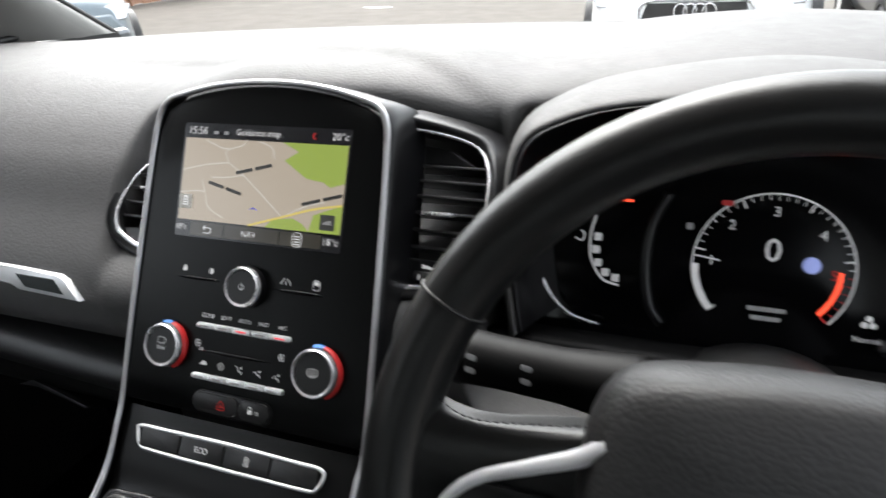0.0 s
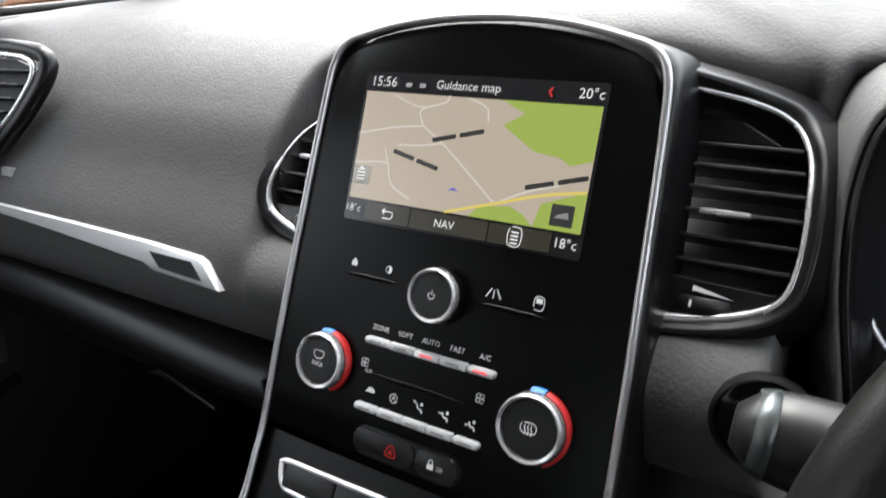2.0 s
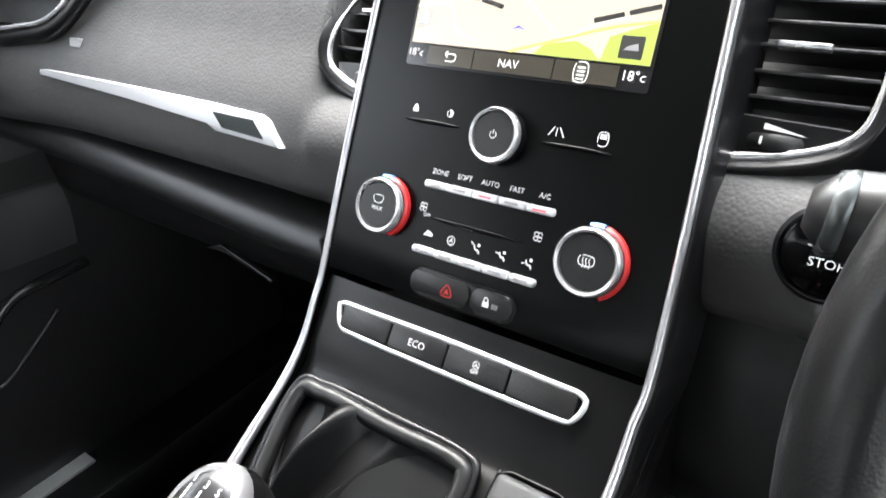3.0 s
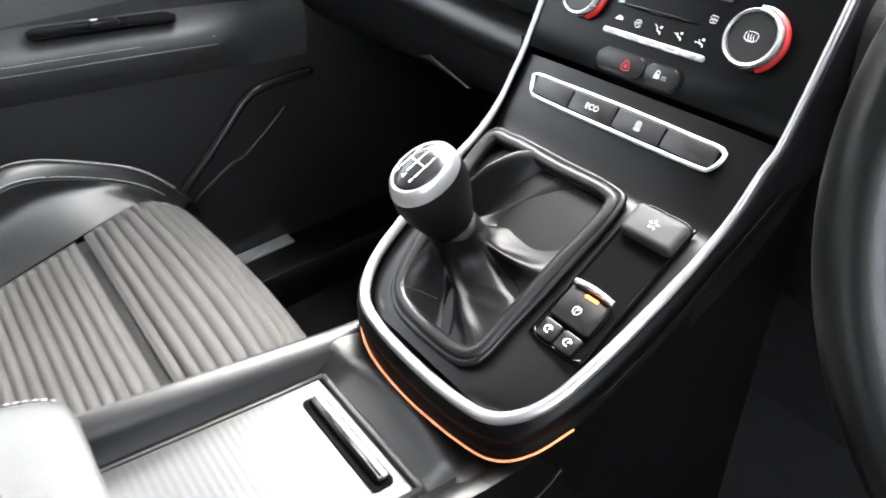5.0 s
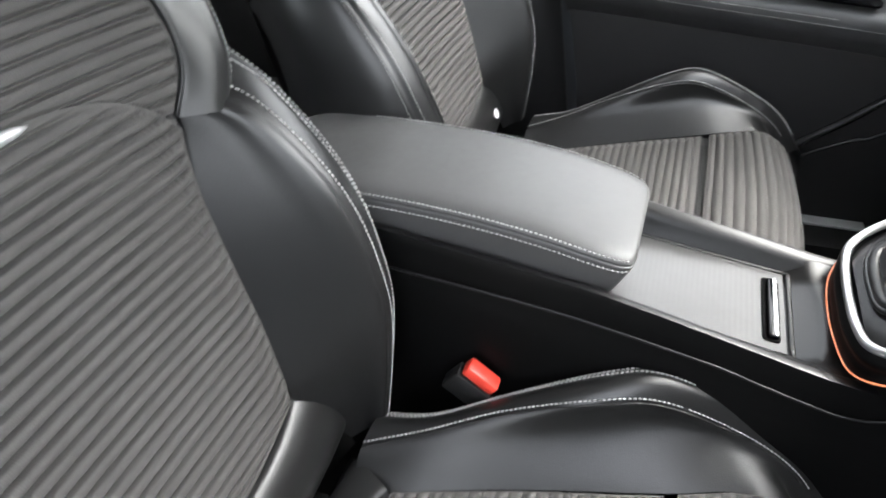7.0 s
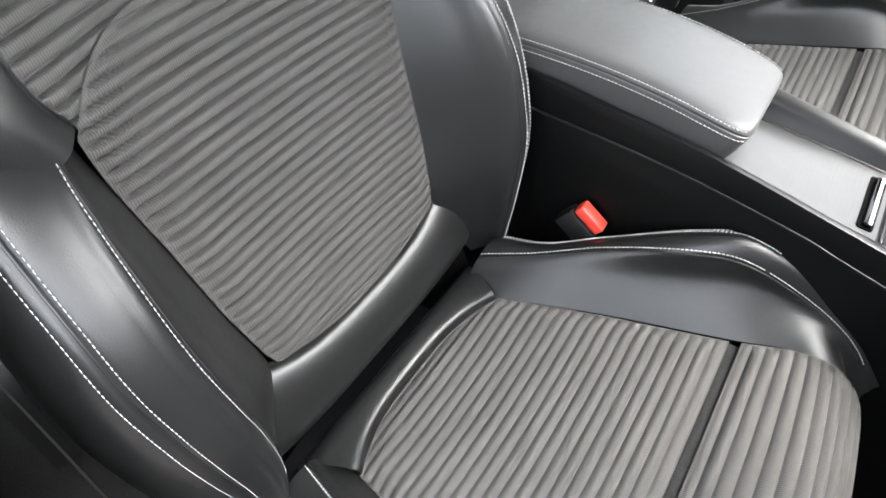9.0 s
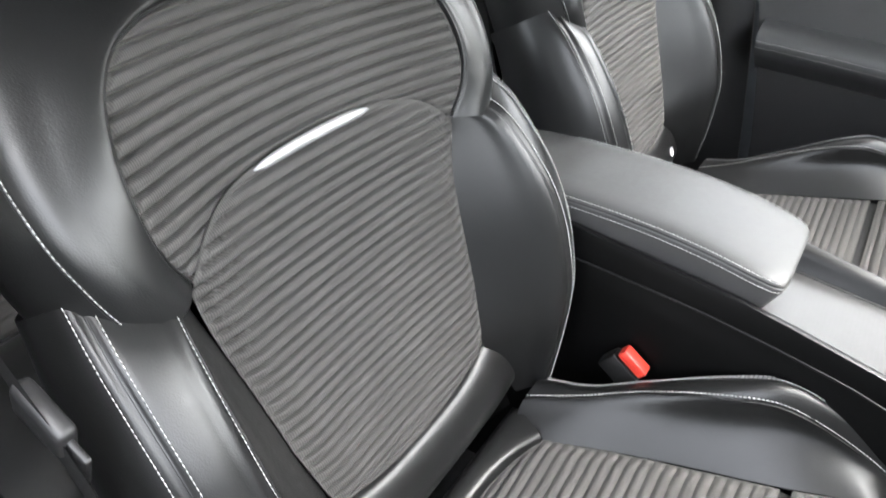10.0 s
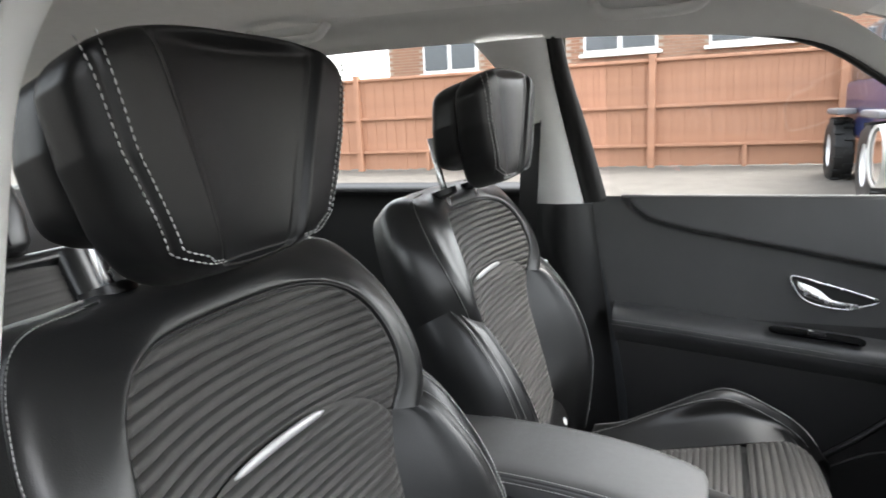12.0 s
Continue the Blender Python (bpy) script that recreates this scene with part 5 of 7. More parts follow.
# underside and knee panel
rows = []
for x in np.linspace(-0.74, 0.74, 41):
    s = smooth01(np.array((x - 0.08) / 0.03))
    rows.append([(x, 0.80, 0.52), (x, 0.80 - 0.02 * s, 0.48), (x, 0.82 - 0.05 * s, 0.40), (x, 0.95 - 0.12 * s, 0.33), (x, 1.05, 0.25), (x, 1.12, 0.10), (x, 1.1, -0.08)])
sheet("knee_panel", catmull(np.array(rows).transpose(1, 0, 2), 40), KNEE, dash, "black lower dash panel")
lip_z = lambda x: float(np.interp(x, [-0.72, -0.55, -0.36, -0.22, -0.115], [0.521, 0.519, 0.508, 0.500, 0.496]))
sheet("glovebox_lip", loft([[(x, y, lip_z(x) + dz) for x in np.linspace(-0.72, -0.115, 12)] for y, dz in ((0.800, 0.016), (0.778, 0.022), (0.756, 0.018), (0.745, 0.006), (0.747, -0.006), (0.757, -0.016), (0.785, -0.030), (0.815, -0.05))], 40, 40), KNEE, dash, "black rounded lip above the glovebox")
part("glovebox_catch", prism([(-0.408, 0.0), (-0.384, 0.009), (-0.300, -0.008), (-0.302, -0.011), (-0.375, 0.003)], -0.004, 0.004, plane_frame((0, 0.798, 0.417), (1, 0, 0), (0, 0.35, 0.937)), 0.001), SLAT, dash)
part("glovebox_gap", rbox(0.003, 0.035, 0.034, Matrix.Translation((-0.163, 0.7605, 0.503)), 0), RUBBER, dash)
# bright strip on the passenger side
strip_m = plane_frame((-0.191, 0.7475, 0.588), (1, 0, 0), (0, 0.26, 0.966))
strip_pts = [(0.0, 0.0), (-0.075, 0.002), (-0.085, 0.0085), (-0.20, 0.0125), (-0.352, 0.0165), (-0.352, 0.0215), (-0.345, 0.0225), (-0.2, 0.0232), (-0.085, 0.0232), (-0.025, 0.0215), (-0.016, 0.018)]
part("silver_strip", prism(strip_pts[::-1], -0.006, 0.0045, strip_m, 0.0015), SILVER, dash, "silver trim strip", True)
part("strip_inlay", prism([(-0.017, 0.0042), (-0.066, 0.0058), (-0.078, 0.0175), (-0.029, 0.0175)][::-1], 0.0035, 0.0050, strip_m, 0.0005), DARKMETAL, dash, "dark glossy inlay")
part("airbag_mark", prism(rounded(0.016, 0.008, 0.001, 2, -0.308, 0.052), -0.018, -0.0095, strip_m), GREY_PRINT, dash)


def air_vent(s):
    """Centre vent beside the stack: black surround, chrome ring, five slats, tab and thumbwheel."""
    v = thing("air_vent", "black air vent with chrome ring and horizontal slats", "air vent", "centre vents")
    m = MS @ Matrix.Translation((0, -0.009, -0.033))
    outer = [(0.100, 0.121), (0.139, 0.115), (0.164, 0.106), (0.177, 0.085), (0.181, 0.060), (0.182, 0.028), (0.178, 0.005), (0.164, -0.010), (0.137, -0.019), (0.100, -0.024)]
    ring = [(0.100, 0.1105), (0.137, 0.1062), (0.1575, 0.0985), (0.1685, 0.082), (0.1725, 0.058), (0.1735, 0.028), (0.1695, 0.008), (0.156, -0.002), (0.134, -0.009), (0.100, -0.0145)]
    vd = lambda x, y: (-9.0 if s < 0 else -3.0) * (y - 0.012) ** 2 * float(smooth01(np.array((x - 0.10) / 0.07)))
    o = curve([m @ Vector((s * x, y, 0.004 + vd(x, y))) for x, y in outer], 60)
    o2 = curve([m @ Vector((s * (x + 0.008), y + (0.006 if y > 0.05 else -0.006), -0.016 + vd(x, y))) for x, y in outer], 60)
    r = curve([m @ Vector((s * x, y, 0.002 + vd(x, y))) for x, y in ring], 60)
    r2 = curve([m @ Vector((s * (x - 0.002), y, -0.05 + 0.5 * vd(x, y))) for x, y in ring], 60)
    mid = curve([m @ Vector((s * (x * 0.6 + X * 0.4), y * 0.6 + Y * 0.4, 0.008 + vd(x, y))) for (x, y), (X, Y) in zip(outer, ring)], 60)
    sheet("surround", catmull(np.stack([o2, o, mid, r]), 16).transpose(1, 0, 2), SATIN, v)
    sheet("duct", np.stack([r, r2]).transpose(1, 0, 2), RUBBER, v)
    tube("chrome_ring", r, np.interp(np.linspace(0, 1, 60), [0, 0.6, 0.8, 1], [0.0013, 0.0016, 0.0026, 0.003]), CHROME, v, "chrome ring", 8, up=(0, -0.9, 0.44))
    part("duct_back", prism([(s * x, y) for x, y in ([(0.10, 0.11)] + ring + [(0.10, -0.02)])][::1 if s > 0 else -1], -0.070, -0.062, m), RUBBER, v)
    part("upper_blank", prism([(s * x, y) for x, y in [(0.104, 0.101), (0.135, 0.097), (0.156, 0.085), (0.104, 0.085)]][::-1 if s > 0 else 1], -0.030, -0.018, m, 0.001), SATIN, v)
    for i, y in enumerate((0.082, 0.070, 0.058, 0.0455, 0.032, 0.019)):
        x1 = float(np.interp(y, [0, 0.03, 0.06, 0.08], [0.168, 0.172, 0.171, 0.166]))
        part("slat", rbox(x1 - 0.104, 0.0022, 0.026, m @ Matrix.Translation((s * (x1 + 0.104) / 2, y, -0.016 + 0.8 * vd(x1, y))) @ Matrix.Rotation(-0.10, 4, "X"), 0.0008), SLAT, v, smooth=True)
        if i == 3:
            part("slat_tab", rbox(0.025, 0.0032, 0.010, m @ Matrix.Translation((s * 0.136, y + 0.0005, -0.002)), 0.0014), CHROME, v, "chrome tab on a slat", True)
    part("lower_blank", prism([(s * x, y) for x, y in [(0.104, 0.0115), (0.166, 0.0095), (0.164, 0.003), (0.152, -0.004), (0.130, -0.0105), (0.104, -0.0125)]][::-1 if s > 0 else 1], -0.012, -0.002, m, 0.001), SATIN, v)
    part("thumbwheel", lathe([(0.0, 0.004), (0.014, 0.004), (0.0155, 0.002), (0.0155, -0.002), (0.014, -0.004), (0, -0.004)], m @ Matrix.Translation((s * 0.134, -0.002, -0.010)) @ Matrix.Rotation(math.pi / 2, 4, "X"), 48), RUBBER, v, smooth=True)
    flat("wheel_wedge", [(s * 0.1275, 0.0075), (s * 0.1275, 0.0045), (s * 0.148, 0.003)][::-1 if s > 0 else 1], -0.0012, WHITE_PRINT, v, m)
    flat("wheel_dot", rounded(0.0012, 0.004, 0.0004, 2, s * 0.1285, -0.002), 0.0058, WHITE_PRINT, v, m)
    return v


air_vent(1)
air_vent(-1)
# outer passenger vent
pv = thing("side_air_vent", "black air vent at the dashboard's end beside the door", "air vent")
pm = plane_frame((-0.545, 0.797, 0.690), (0.995, 0.10, 0), (0, 0.42, 0.907))
ro = curve([pm @ Vector((x, y, 0.012)) for x, y in [(-0.10, 0.03), (-0.04, 0.046), (0.035, 0.047), (0.076, 0.037), (0.060, 0.0), (0.020, -0.038), (-0.025, -0.051), (-0.10, -0.05)]], 70, True)
tube("chrome_ring", ro, 0.0028, CHROME, pv, "chrome ring", 8, closed=True, up=(0, -0.9, 0.44))
tube("surround", curve([pm @ Vector((x, y, 0.006)) for x, y in [(-0.106, 0.037), (-0.04, 0.054), (0.038, 0.055), (0.088, 0.043), (0.069, 0.0), (0.026, -0.045), (-0.025, -0.060), (-0.106, -0.058)]], 70, True), 0.008, SATIN, pv, sides=10, closed=True, up=(0, -0.9, 0.44))
part("duct_back", prism([(-0.098, 0.028), (-0.098, -0.048), (-0.025, -0.049), (0.018, -0.036), (0.057, 0.0), (0.073, 0.035), (0.035, 0.045), (-0.04, 0.044)], -0.004, 0.004, pm), RUBBER, pv)
for y in (0.032, 0.019, 0.006, -0.007, -0.020):
    x1 = float(np.interp(y, [-0.03, 0.0, 0.034], [0.024, 0.054, 0.068]))
    part("slat", rbox(x1 + 0.096, 0.0022, 0.016, pm @ Matrix.Translation(((x1 - 0.096) / 2, y, 0.008)), 0.0008), SLAT, pv)
part("slat_tab", rbox(0.026, 0.005, 0.008, pm @ Matrix.Translation((0.0, -0.007, 0.016)), 0.0018), CHROME, pv, "chrome tab", True)

# start button
sb = thing("start_button", "round black start stop button", "button")
bmx = plane_frame((0.1715, 0.748, 0.601), (1, 0, 0), (0, 0.30, 0.954))
part("bezel", lathe([(0.0235, -0.004), (0.0235, 0.002), (0.0215, 0.0035), (0.0205, 0.001)], bmx, 48), SATIN, sb, smooth=True)
part("cap", lathe([(0.0203, -0.004), (0.0203, 0.002), (0.019, 0.003), (0, 0.003)], bmx, 40), GLOSS, sb, smooth=True)
lettering("START", 0.0064, bmx @ Matrix.Translation((0, 0.0045, 0.0033)), WHITE_PRINT, sb)
lettering("STOP", 0.0064, bmx @ Matrix.Translation((0, -0.0045, 0.0033)), WHITE_PRINT, sb)

# ---- instrument cluster ----
cl = thing("instrument_cluster", "black digital instrument cluster, lit, showing zero speed", "instrument cluster")
MC = plane_frame((0.370, 0.862, 0.652), (1, 0, 0), (0, 0.35, 0.937))
part("face", prism(rounded(0.36, 0.165, 0.05, 8, 0, -0.015), -0.01, 0.0, MC), GLOSS, cl, "black display face")
hood_o = [(-0.163, -0.075), (-0.174, -0.02), (-0.177, 0.025), (-0.170, 0.058), (-0.146, 0.0745), (-0.10, 0.087), (0.0, 0.096), (0.10, 0.087), (0.146, 0.0745), (0.170, 0.058), (0.177, 0.025), (0.174, -0.02), (0.163, -0.075)]
sheet("hood", loft([[MC @ Vector((x * 0.9, y * 0.82, 0.002)) for x, y in hood_o], [MC @ Vector((x * 0.98, y * 0.95, 0.03)) for x, y in hood_o], [MC @ Vector((x * 1.0, y * 1.0, 0.055)) for x, y in hood_o],
                    [MC @ Vector((x * 1.015, y * 1.015, 0.057)) for x, y in hood_o], [MC @ Vector((x * 1.03, y * 1.03, 0.054)) for x, y in hood_o]], 80, 30), SATIN, cl, "black hood over the dials")
sheet("hood_skin", loft([[MC @ Vector((x * kx, y * ky, d)) for x, y in hood_o] for kx, ky, d in ((1.022, 1.022, 0.050), (1.03, 1.03, 0.0565), (1.05, 1.09, 0.054), (1.085, 1.22, 0.036), (1.12, 1.38, 0.0), (1.15, 1.52, -0.06), (1.17, 1.62, -0.13))], 90, 40), SOFT, dash)
part("lower_trim", prism([(-0.21, -0.122), (0.21, -0.122), (0.20, -0.079), (-0.20, -0.079)], -0.01, 0.045, MC, 0.008, 3), SHROUD, cl, smooth=True)


def ring_arc(r, a0, a1, n=40, cx=0.0, cy=0.0):
    return [(cx + r * math.cos(radians(a)), cy + r * math.sin(radians(a))) for a in np.linspace(a0, a1, n)]


MC = MC @ Matrix.Translation((0, -0.015, 0))
SECTOR = mat("red_sector_light", (0.9, 0.07, 0.03), 0.4, emit=0.28)
line("dial_rim", ring_arc(0.053, 222, -42), 0.0012, 0.002, WHITE_PRINT, cl, MC, 80)
line("dial_sweep", ring_arc(0.0505, 222, 182), 0.004, 0.0022, WHITE_PRINT, cl, MC, 30)
line("red_sector", ring_arc(0.044, 2, -42), 0.003, 0.0022, SECTOR, cl, MC, 30)
for k in range(41):
    a = 222 - 264 * k / 40
    big = k % 8 == 0
    line("tick", [(rr * math.cos(radians(a)), rr * math.sin(radians(a))) for rr in ((0.046, 0.052) if big else (0.0485, 0.052))], 0.0012 if big else 0.0006, 0.0021, RED_PRINT if a < 2 else WHITE_PRINT, cl, MC, 2)
for nn, a in ((1, 178), (2, 135), (3, 90), (4, 40), (5, -2)):
    lettering(str(nn), 0.010, MC @ Matrix.Translation((0.040 * math.cos(radians(a)), 0.040 * math.sin(radians(a)), 0.0024)), RED_PRINT if nn == 5 else WHITE_PRINT, cl)
line("needle", [(-0.034, 0.002), (-0.052, 0.0045)], 0.0010, 0.003, WHITE_PRINT, cl, MC, 2)
lettering("0", 0.024, MC @ Matrix.Translation((0, 0.012, 0.0024)), WHITE_PRINT, cl)
for y, w in ((-0.030, 0.026), (-0.0365, 0.020)):
    flat("odometer_bar", rounded(w, 0.0032, 0.001, 2, 0, y), 0.0024, GREY_PRINT, cl, MC)
part("info_lamp", lathe([(0.0, 0.0024), (0.0052, 0.0024), (0.006, 0.001)], MC @ Matrix.Translation((0.0255, 0.0045, 0)), 24), mat("blue_info", (0.25, 0.3, 0.6), 0.4, emit=0.10), cl)
flat("warning_lamp", rounded(0.008, 0.004, 0.001, 2, -0.033, 0.044), 0.0024, RED_PRINT, cl, MC)
flat("status_mark", rounded(0.005, 0.005, 0.001, 2, -0.057, 0.025), 0.0024, GREY_PRINT, cl, MC)
lettering("Normal", 0.0055, MC @ Matrix.Translation((0.064, -0.043, 0.0024)), WHITE_PRINT, cl)
for a in range(3):
    t = radians(90 + 120 * a)
    flat("mode_mark", ring_arc(0.0022, 0, 330, 10, 0.064 + 0.003 * math.cos(t), -0.031 + 0.003 * math.sin(t)), 0.0024, WHITE_PRINT, cl, MC)
# left gauge with chrome arc
MC = MC @ Matrix.Translation((-0.007, 0.003, 0))
line("temperature_scale", [(-0.117, 0.030), (-0.121, 0.012), (-0.120, -0.008), (-0.110, -0.024), (-0.097, -0.028)], 0.0018, 0.002, WHITE_PRINT, cl, MC, 40)
line("temperature_hot", [(-0.114, 0.034), (-0.104, 0.037), (-0.092, 0.0375)], 0.0018, 0.002, SECTOR, cl, MC, 12)
for x, y in ((-0.1155, 0.008), (-0.1165, -0.002), (-0.114, -0.012), (-0.108, -0.019), (-0.100, -0.0225)):
    flat("temperature_cell", rounded(0.006, 0.006, 0.001, 2, x, y), 0.0022, WHITE_PRINT, cl, MC)
line("temperature_mark", [(-0.133, 0.006), (-0.128, 0.004), (-0.126, 0.009), (-0.129, 0.012)], 0.0012, 0.0022, WHITE_PRINT, cl, MC)
tube("chrome_arc", curve([MC @ Vector((x, y, 0.014)) for x, y in [(-0.163, 0.022), (-0.162, -0.005), (-0.152, -0.032), (-0.132, -0.052), (-0.108, -0.058)]], 40), np.interp(np.linspace(0, 1, 40), [0, 0.3, 1], [0.0006, 0.003, 0.001]), CHROME, cl, "chrome arc", 8, up=(0, -0.93, 0.35))
MC = MC @ Matrix.Translation((0.007, 0, 0))
for s in (-1, 1):
    tube("pod_rim", curve([MC @ Vector((s * x, y, 0.012)) for x, y in [(0.073, 0.045), (0.083, 0.02), (0.085, -0.01), (0.080, -0.038), (0.070, -0.052)]], 30), 0.0035, SATIN, cl, sides=8, up=(0, -0.93, 0.35))

# ---- steering wheel ----
wheel = thing("steering_wheel", "black leather steering wheel with silver spoke trim", "steering wheel")
MW = plane_frame((0.371, 0.594, 0.639), (1, 0, 0), (0, 0.436, 0.90))
wr = [MW @ Vector((0.176 * math.cos(a), 0.174 * math.sin(a), 0)) for a in np.linspace(0, 2 * np.pi, 90, endpoint=False)]
tube("rim", np.array(wr), 0.0165, WHEEL, wheel, sides=20, closed=True, up=(0, -0.9, 0.436))
for a in (152, 28):
    c, sn = math.cos(radians(a)), math.sin(radians(a))
    t0 = np.array(MW.to_3x3() @ Vector((-sn, c, 0)))
    o = np.array(MW @ Vector((0.176 * c, 0.174 * sn, 0)))
    tube("rim_seam", np.array([o + np.array(MW.to_3x3() @ Vector((0.0168 * math.cos(q) * c, 0.0168 * math.cos(q) * sn, 0.0168 * math.sin(q)))) for q in np.linspace(0, 2 * np.pi, 24, endpoint=False)]), 0.0011, RUBBER, wheel, sides=5, closed=True, up=tuple(t0))
hub = [(0.075, 0.052), (0.04, 0.060), (0, 0.062), (-0.04, 0.060), (-0.075, 0.052), (-0.088, 0.02), (-0.085, -0.03), (-0.06, -0.065), (0, -0.075), (0.06, -0.065), (0.085, -0.03), (0.088, 0.02)]
hs = [[MW @ Vector((x * k, y * k + 0.009, z)) for x, y in hub] for k, z in ((1.0, -0.02), (1.03, 0.0), (0.98, 0.016), (0.85, 0.026), (0.5, 0.032), (0.02, 0.033))]
sheet("airbag_cover", loft(hs, 72, 30, True).transpose(1, 0, 2), mat("airbag_plastic", (0.020, 0.020, 0.0205), 0.48, grain=420, bump=0.5, var=0.12, scale=10), wheel, "grained black airbag cover", closed_v=True)
for s in (-1, 1):
    sheet("spoke", loft([[MW @ Vector((s * x, y, z)) for x, y, z in q] for q in (
        [(0.06, 0.042, -0.012), (0.10, 0.036, -0.010), (0.14, 0.032, -0.008), (0.17, 0.040, -0.006)],
        [(0.06, 0.036, 0.012), (0.10, 0.030, 0.008), (0.14, 0.026, 0.006), (0.17, 0.028, 0.008)],
        [(0.06, 0.008, 0.010), (0.10, 0.008, 0.008), (0.14, 0.004, 0.006), (0.17, -0.002, 0.008)],
        [(0.06, -0.015, 0.004), (0.10, -0.015, 0.002), (0.14, -0.020, 0.0), (0.168, -0.035, 0.0)],
        [(0.06, -0.020, -0.012), (0.10, -0.020, -0.010), (0.14, -0.025, -0.008), (0.166, -0.042, -0.006)])], 30, 24), WHEEL, wheel)
    tube("spoke_trim", curve([MW @ Vector((s * x, y, z)) for x, y, z in [(0.075, 0.036, 0.020), (0.088, 0.027, 0.017), (0.109, 0.018, 0.015), (0.132, 0.008, 0.014), (0.146, -0.006, 0.013), (0.150, -0.024, 0.012), (0.145, -0.045, 0.010)]], 40), np.interp(np.linspace(0, 1, 40), [0, 0.15, 0.7, 1], [0.0048, 0.004, 0.0024, 0.0014]), SILVER, wheel, "silver spoke trim", 8, up=(0, -0.9, 0.436))
    part("spoke_keys", prism(rounded(0.052, 0.022, 0.006, 5, s * 0.118, -0.006), 0.004, 0.0105, MW, 0.002), SATIN, wheel, smooth=True)
    flat("key_mark", rounded(0.006, 0.004, 0.001, 2, s * 0.118, -0.004), 0.0112, GREY_PRINT, wheel, MW)
    stitches("spoke_seam", curve([MW @ Vector((s * x, y, z)) for x, y, z in [(0.075, 0.040, 0.008), (0.11, 0.034, 0.006), (0.14, 0.031, 0.005), (0.158, 0.038, 0.006)]], 60), wheel, 0.004, 0.0028, 0.0006, material=RUBBER)
part("column", lathe([(0.055, -0.02), (0.06, -0.06), (0.065, -0.16), (0.065, -0.24)], MW @ Matrix.Diagonal((1.15, 0.9, 1, 1)), 32), HARD, wheel, "black column shroud", True)

stalk = thing("indicator_stalk", "black indicator stalk with bright tip", "stalk")
sa, sb2 = np.array((0.300, 0.672, 0.648)), np.array((0.166, 0.664, 0.661))
spth = np.array([sa + (sb2 - sa) * t for t in np.linspace(0, 1, 24)])
tube("stalk_arm", spth[:17], np.interp(np.linspace(0, 0.7, 17), [0, 0.1, 0.3, 0.55, 0.7], [0.0195, 0.0185, 0.0155, 0.0150, 0.0158]), mat("stalk_plastic", (0.003, 0.003, 0.003), 0.5, spec=0.12), stalk, sides=20, squash=0.95)
tube("twist_end", spth[16:], [0.0162, 0.0164, 0.0164, 0.0162, 0.0158, 0.0150, 0.0125, 0.007], mat("grey_stalk_end", (0.010, 0.010, 0.0105), 0.36, spec=0.35), stalk, "glossy dark grey twist end", 20)
tube("tip_ring", spth[21:23], [0.0154, 0.0136], DARKMETAL, stalk, "dark end ring", 20)
for i, t in enumerate((0.42, 0.64)):
    p = sa + (sb2 - sa) * t + np.array((0, -0.0150, 0.0065))
    mm = plane_frame(p, (1, -0.03, -0.18), (0, 0.35, 0.93))
    for dy in (0.0035, -0.0035):
        flat("lamp_mark", rounded(0.006, 0.003, 0.0012, 2, 0, dy), 0.001, GREY_PRINT, stalk, mm)

# ---- cabin shell ----
floor = tagged(part("floor", rbox(1.56, 3.2, 0.04, Matrix.Translation((0, -0.3, -0.10)), 0.0), CARPET), "black car floor carpet", "floor", kind="structure")
# passenger door, closed
door = tagged(thing("door_1", "black front passenger door, closed, with window", "car door"), kind="structure")
edge = [(0.122, -0.02), (0.104, 0.245), (0.085, 0.37), (0.062, 0.490), (0.034, 0.63), (0.018, 0.752)]
rows = []
for z in np.linspace(-0.02, 0.752, 180):
    y0 = float(np.interp(z, [e[1] for e in edge], [e[0] for e in edge]))
    row = []
    for t in np.linspace(0, 1, 110) ** 1.4:
        y = y0 + (1.15 - y0) * t
        top = float(np.interp(y, [0.06, 0.092, 0.12, 0.148, 0.20, 0.249, 0.391, 0.621, 1.15], [0.80, 0.755, 0.718, 0.695, 0.679, 0.667, 0.641, 0.599, 0.51]))
        row.append((-0.735 + 0.040 * float(smooth01(np.array((z - top) / 0.016))), y, z))
    rows.append(row)
dg = np.array(rows)
DOORUP = mat("door_soft_plastic", (0.056, 0.0565, 0.057), 0.46, grain=600, bump=0.2, var=0.15, scale=10)
sheet("door_card", dg[:115], mat("door_hard_plastic", (0.020, 0.020, 0.0205), 0.42, grain=600, bump=0.2, var=0.15, scale=10), door, "black door lining")
sheet("door_upper", dg[114:], DOORUP, door, "dark grey upper door lining")
tube("sill_edge", np.array([(-0.716, y, 0.752) for y in np.linspace(0.09, 1.1, 12)]), 0.006, SOFT, door, sides=8)
# armrest roll with two seams
arm_pts = [(0.075, 0.468), (0.20, 0.458), (0.342, 0.444), (0.5, 0.429), (0.638, 0.415), (0.72, 0.405), (0.80, 0.40)]
rows = []
for dy, dz in ((0.0, 0.030), (0.030, 0.026), (0.052, 0.014), (0.058, 0.0), (0.055, -0.014), (0.04, -0.035), (0.010, -0.06), (-0.006, -0.075)):
    rows.append([(-0.735 + dy * (1 if y < 0.7 else 0.3), y, z + dz) for y, z in arm_pts])
sheet("door_armrest", loft(rows, 50, 30), DOORUP, door, "padded leather armrest ledge")
for dz in (0.0, -0.011):
    stitches("armrest_seam", curve([(-0.6765 + (0.0012 if dz else 0), y, z + dz) for y, z in arm_pts[:-2]], 120), door, 0.006, 0.0045)
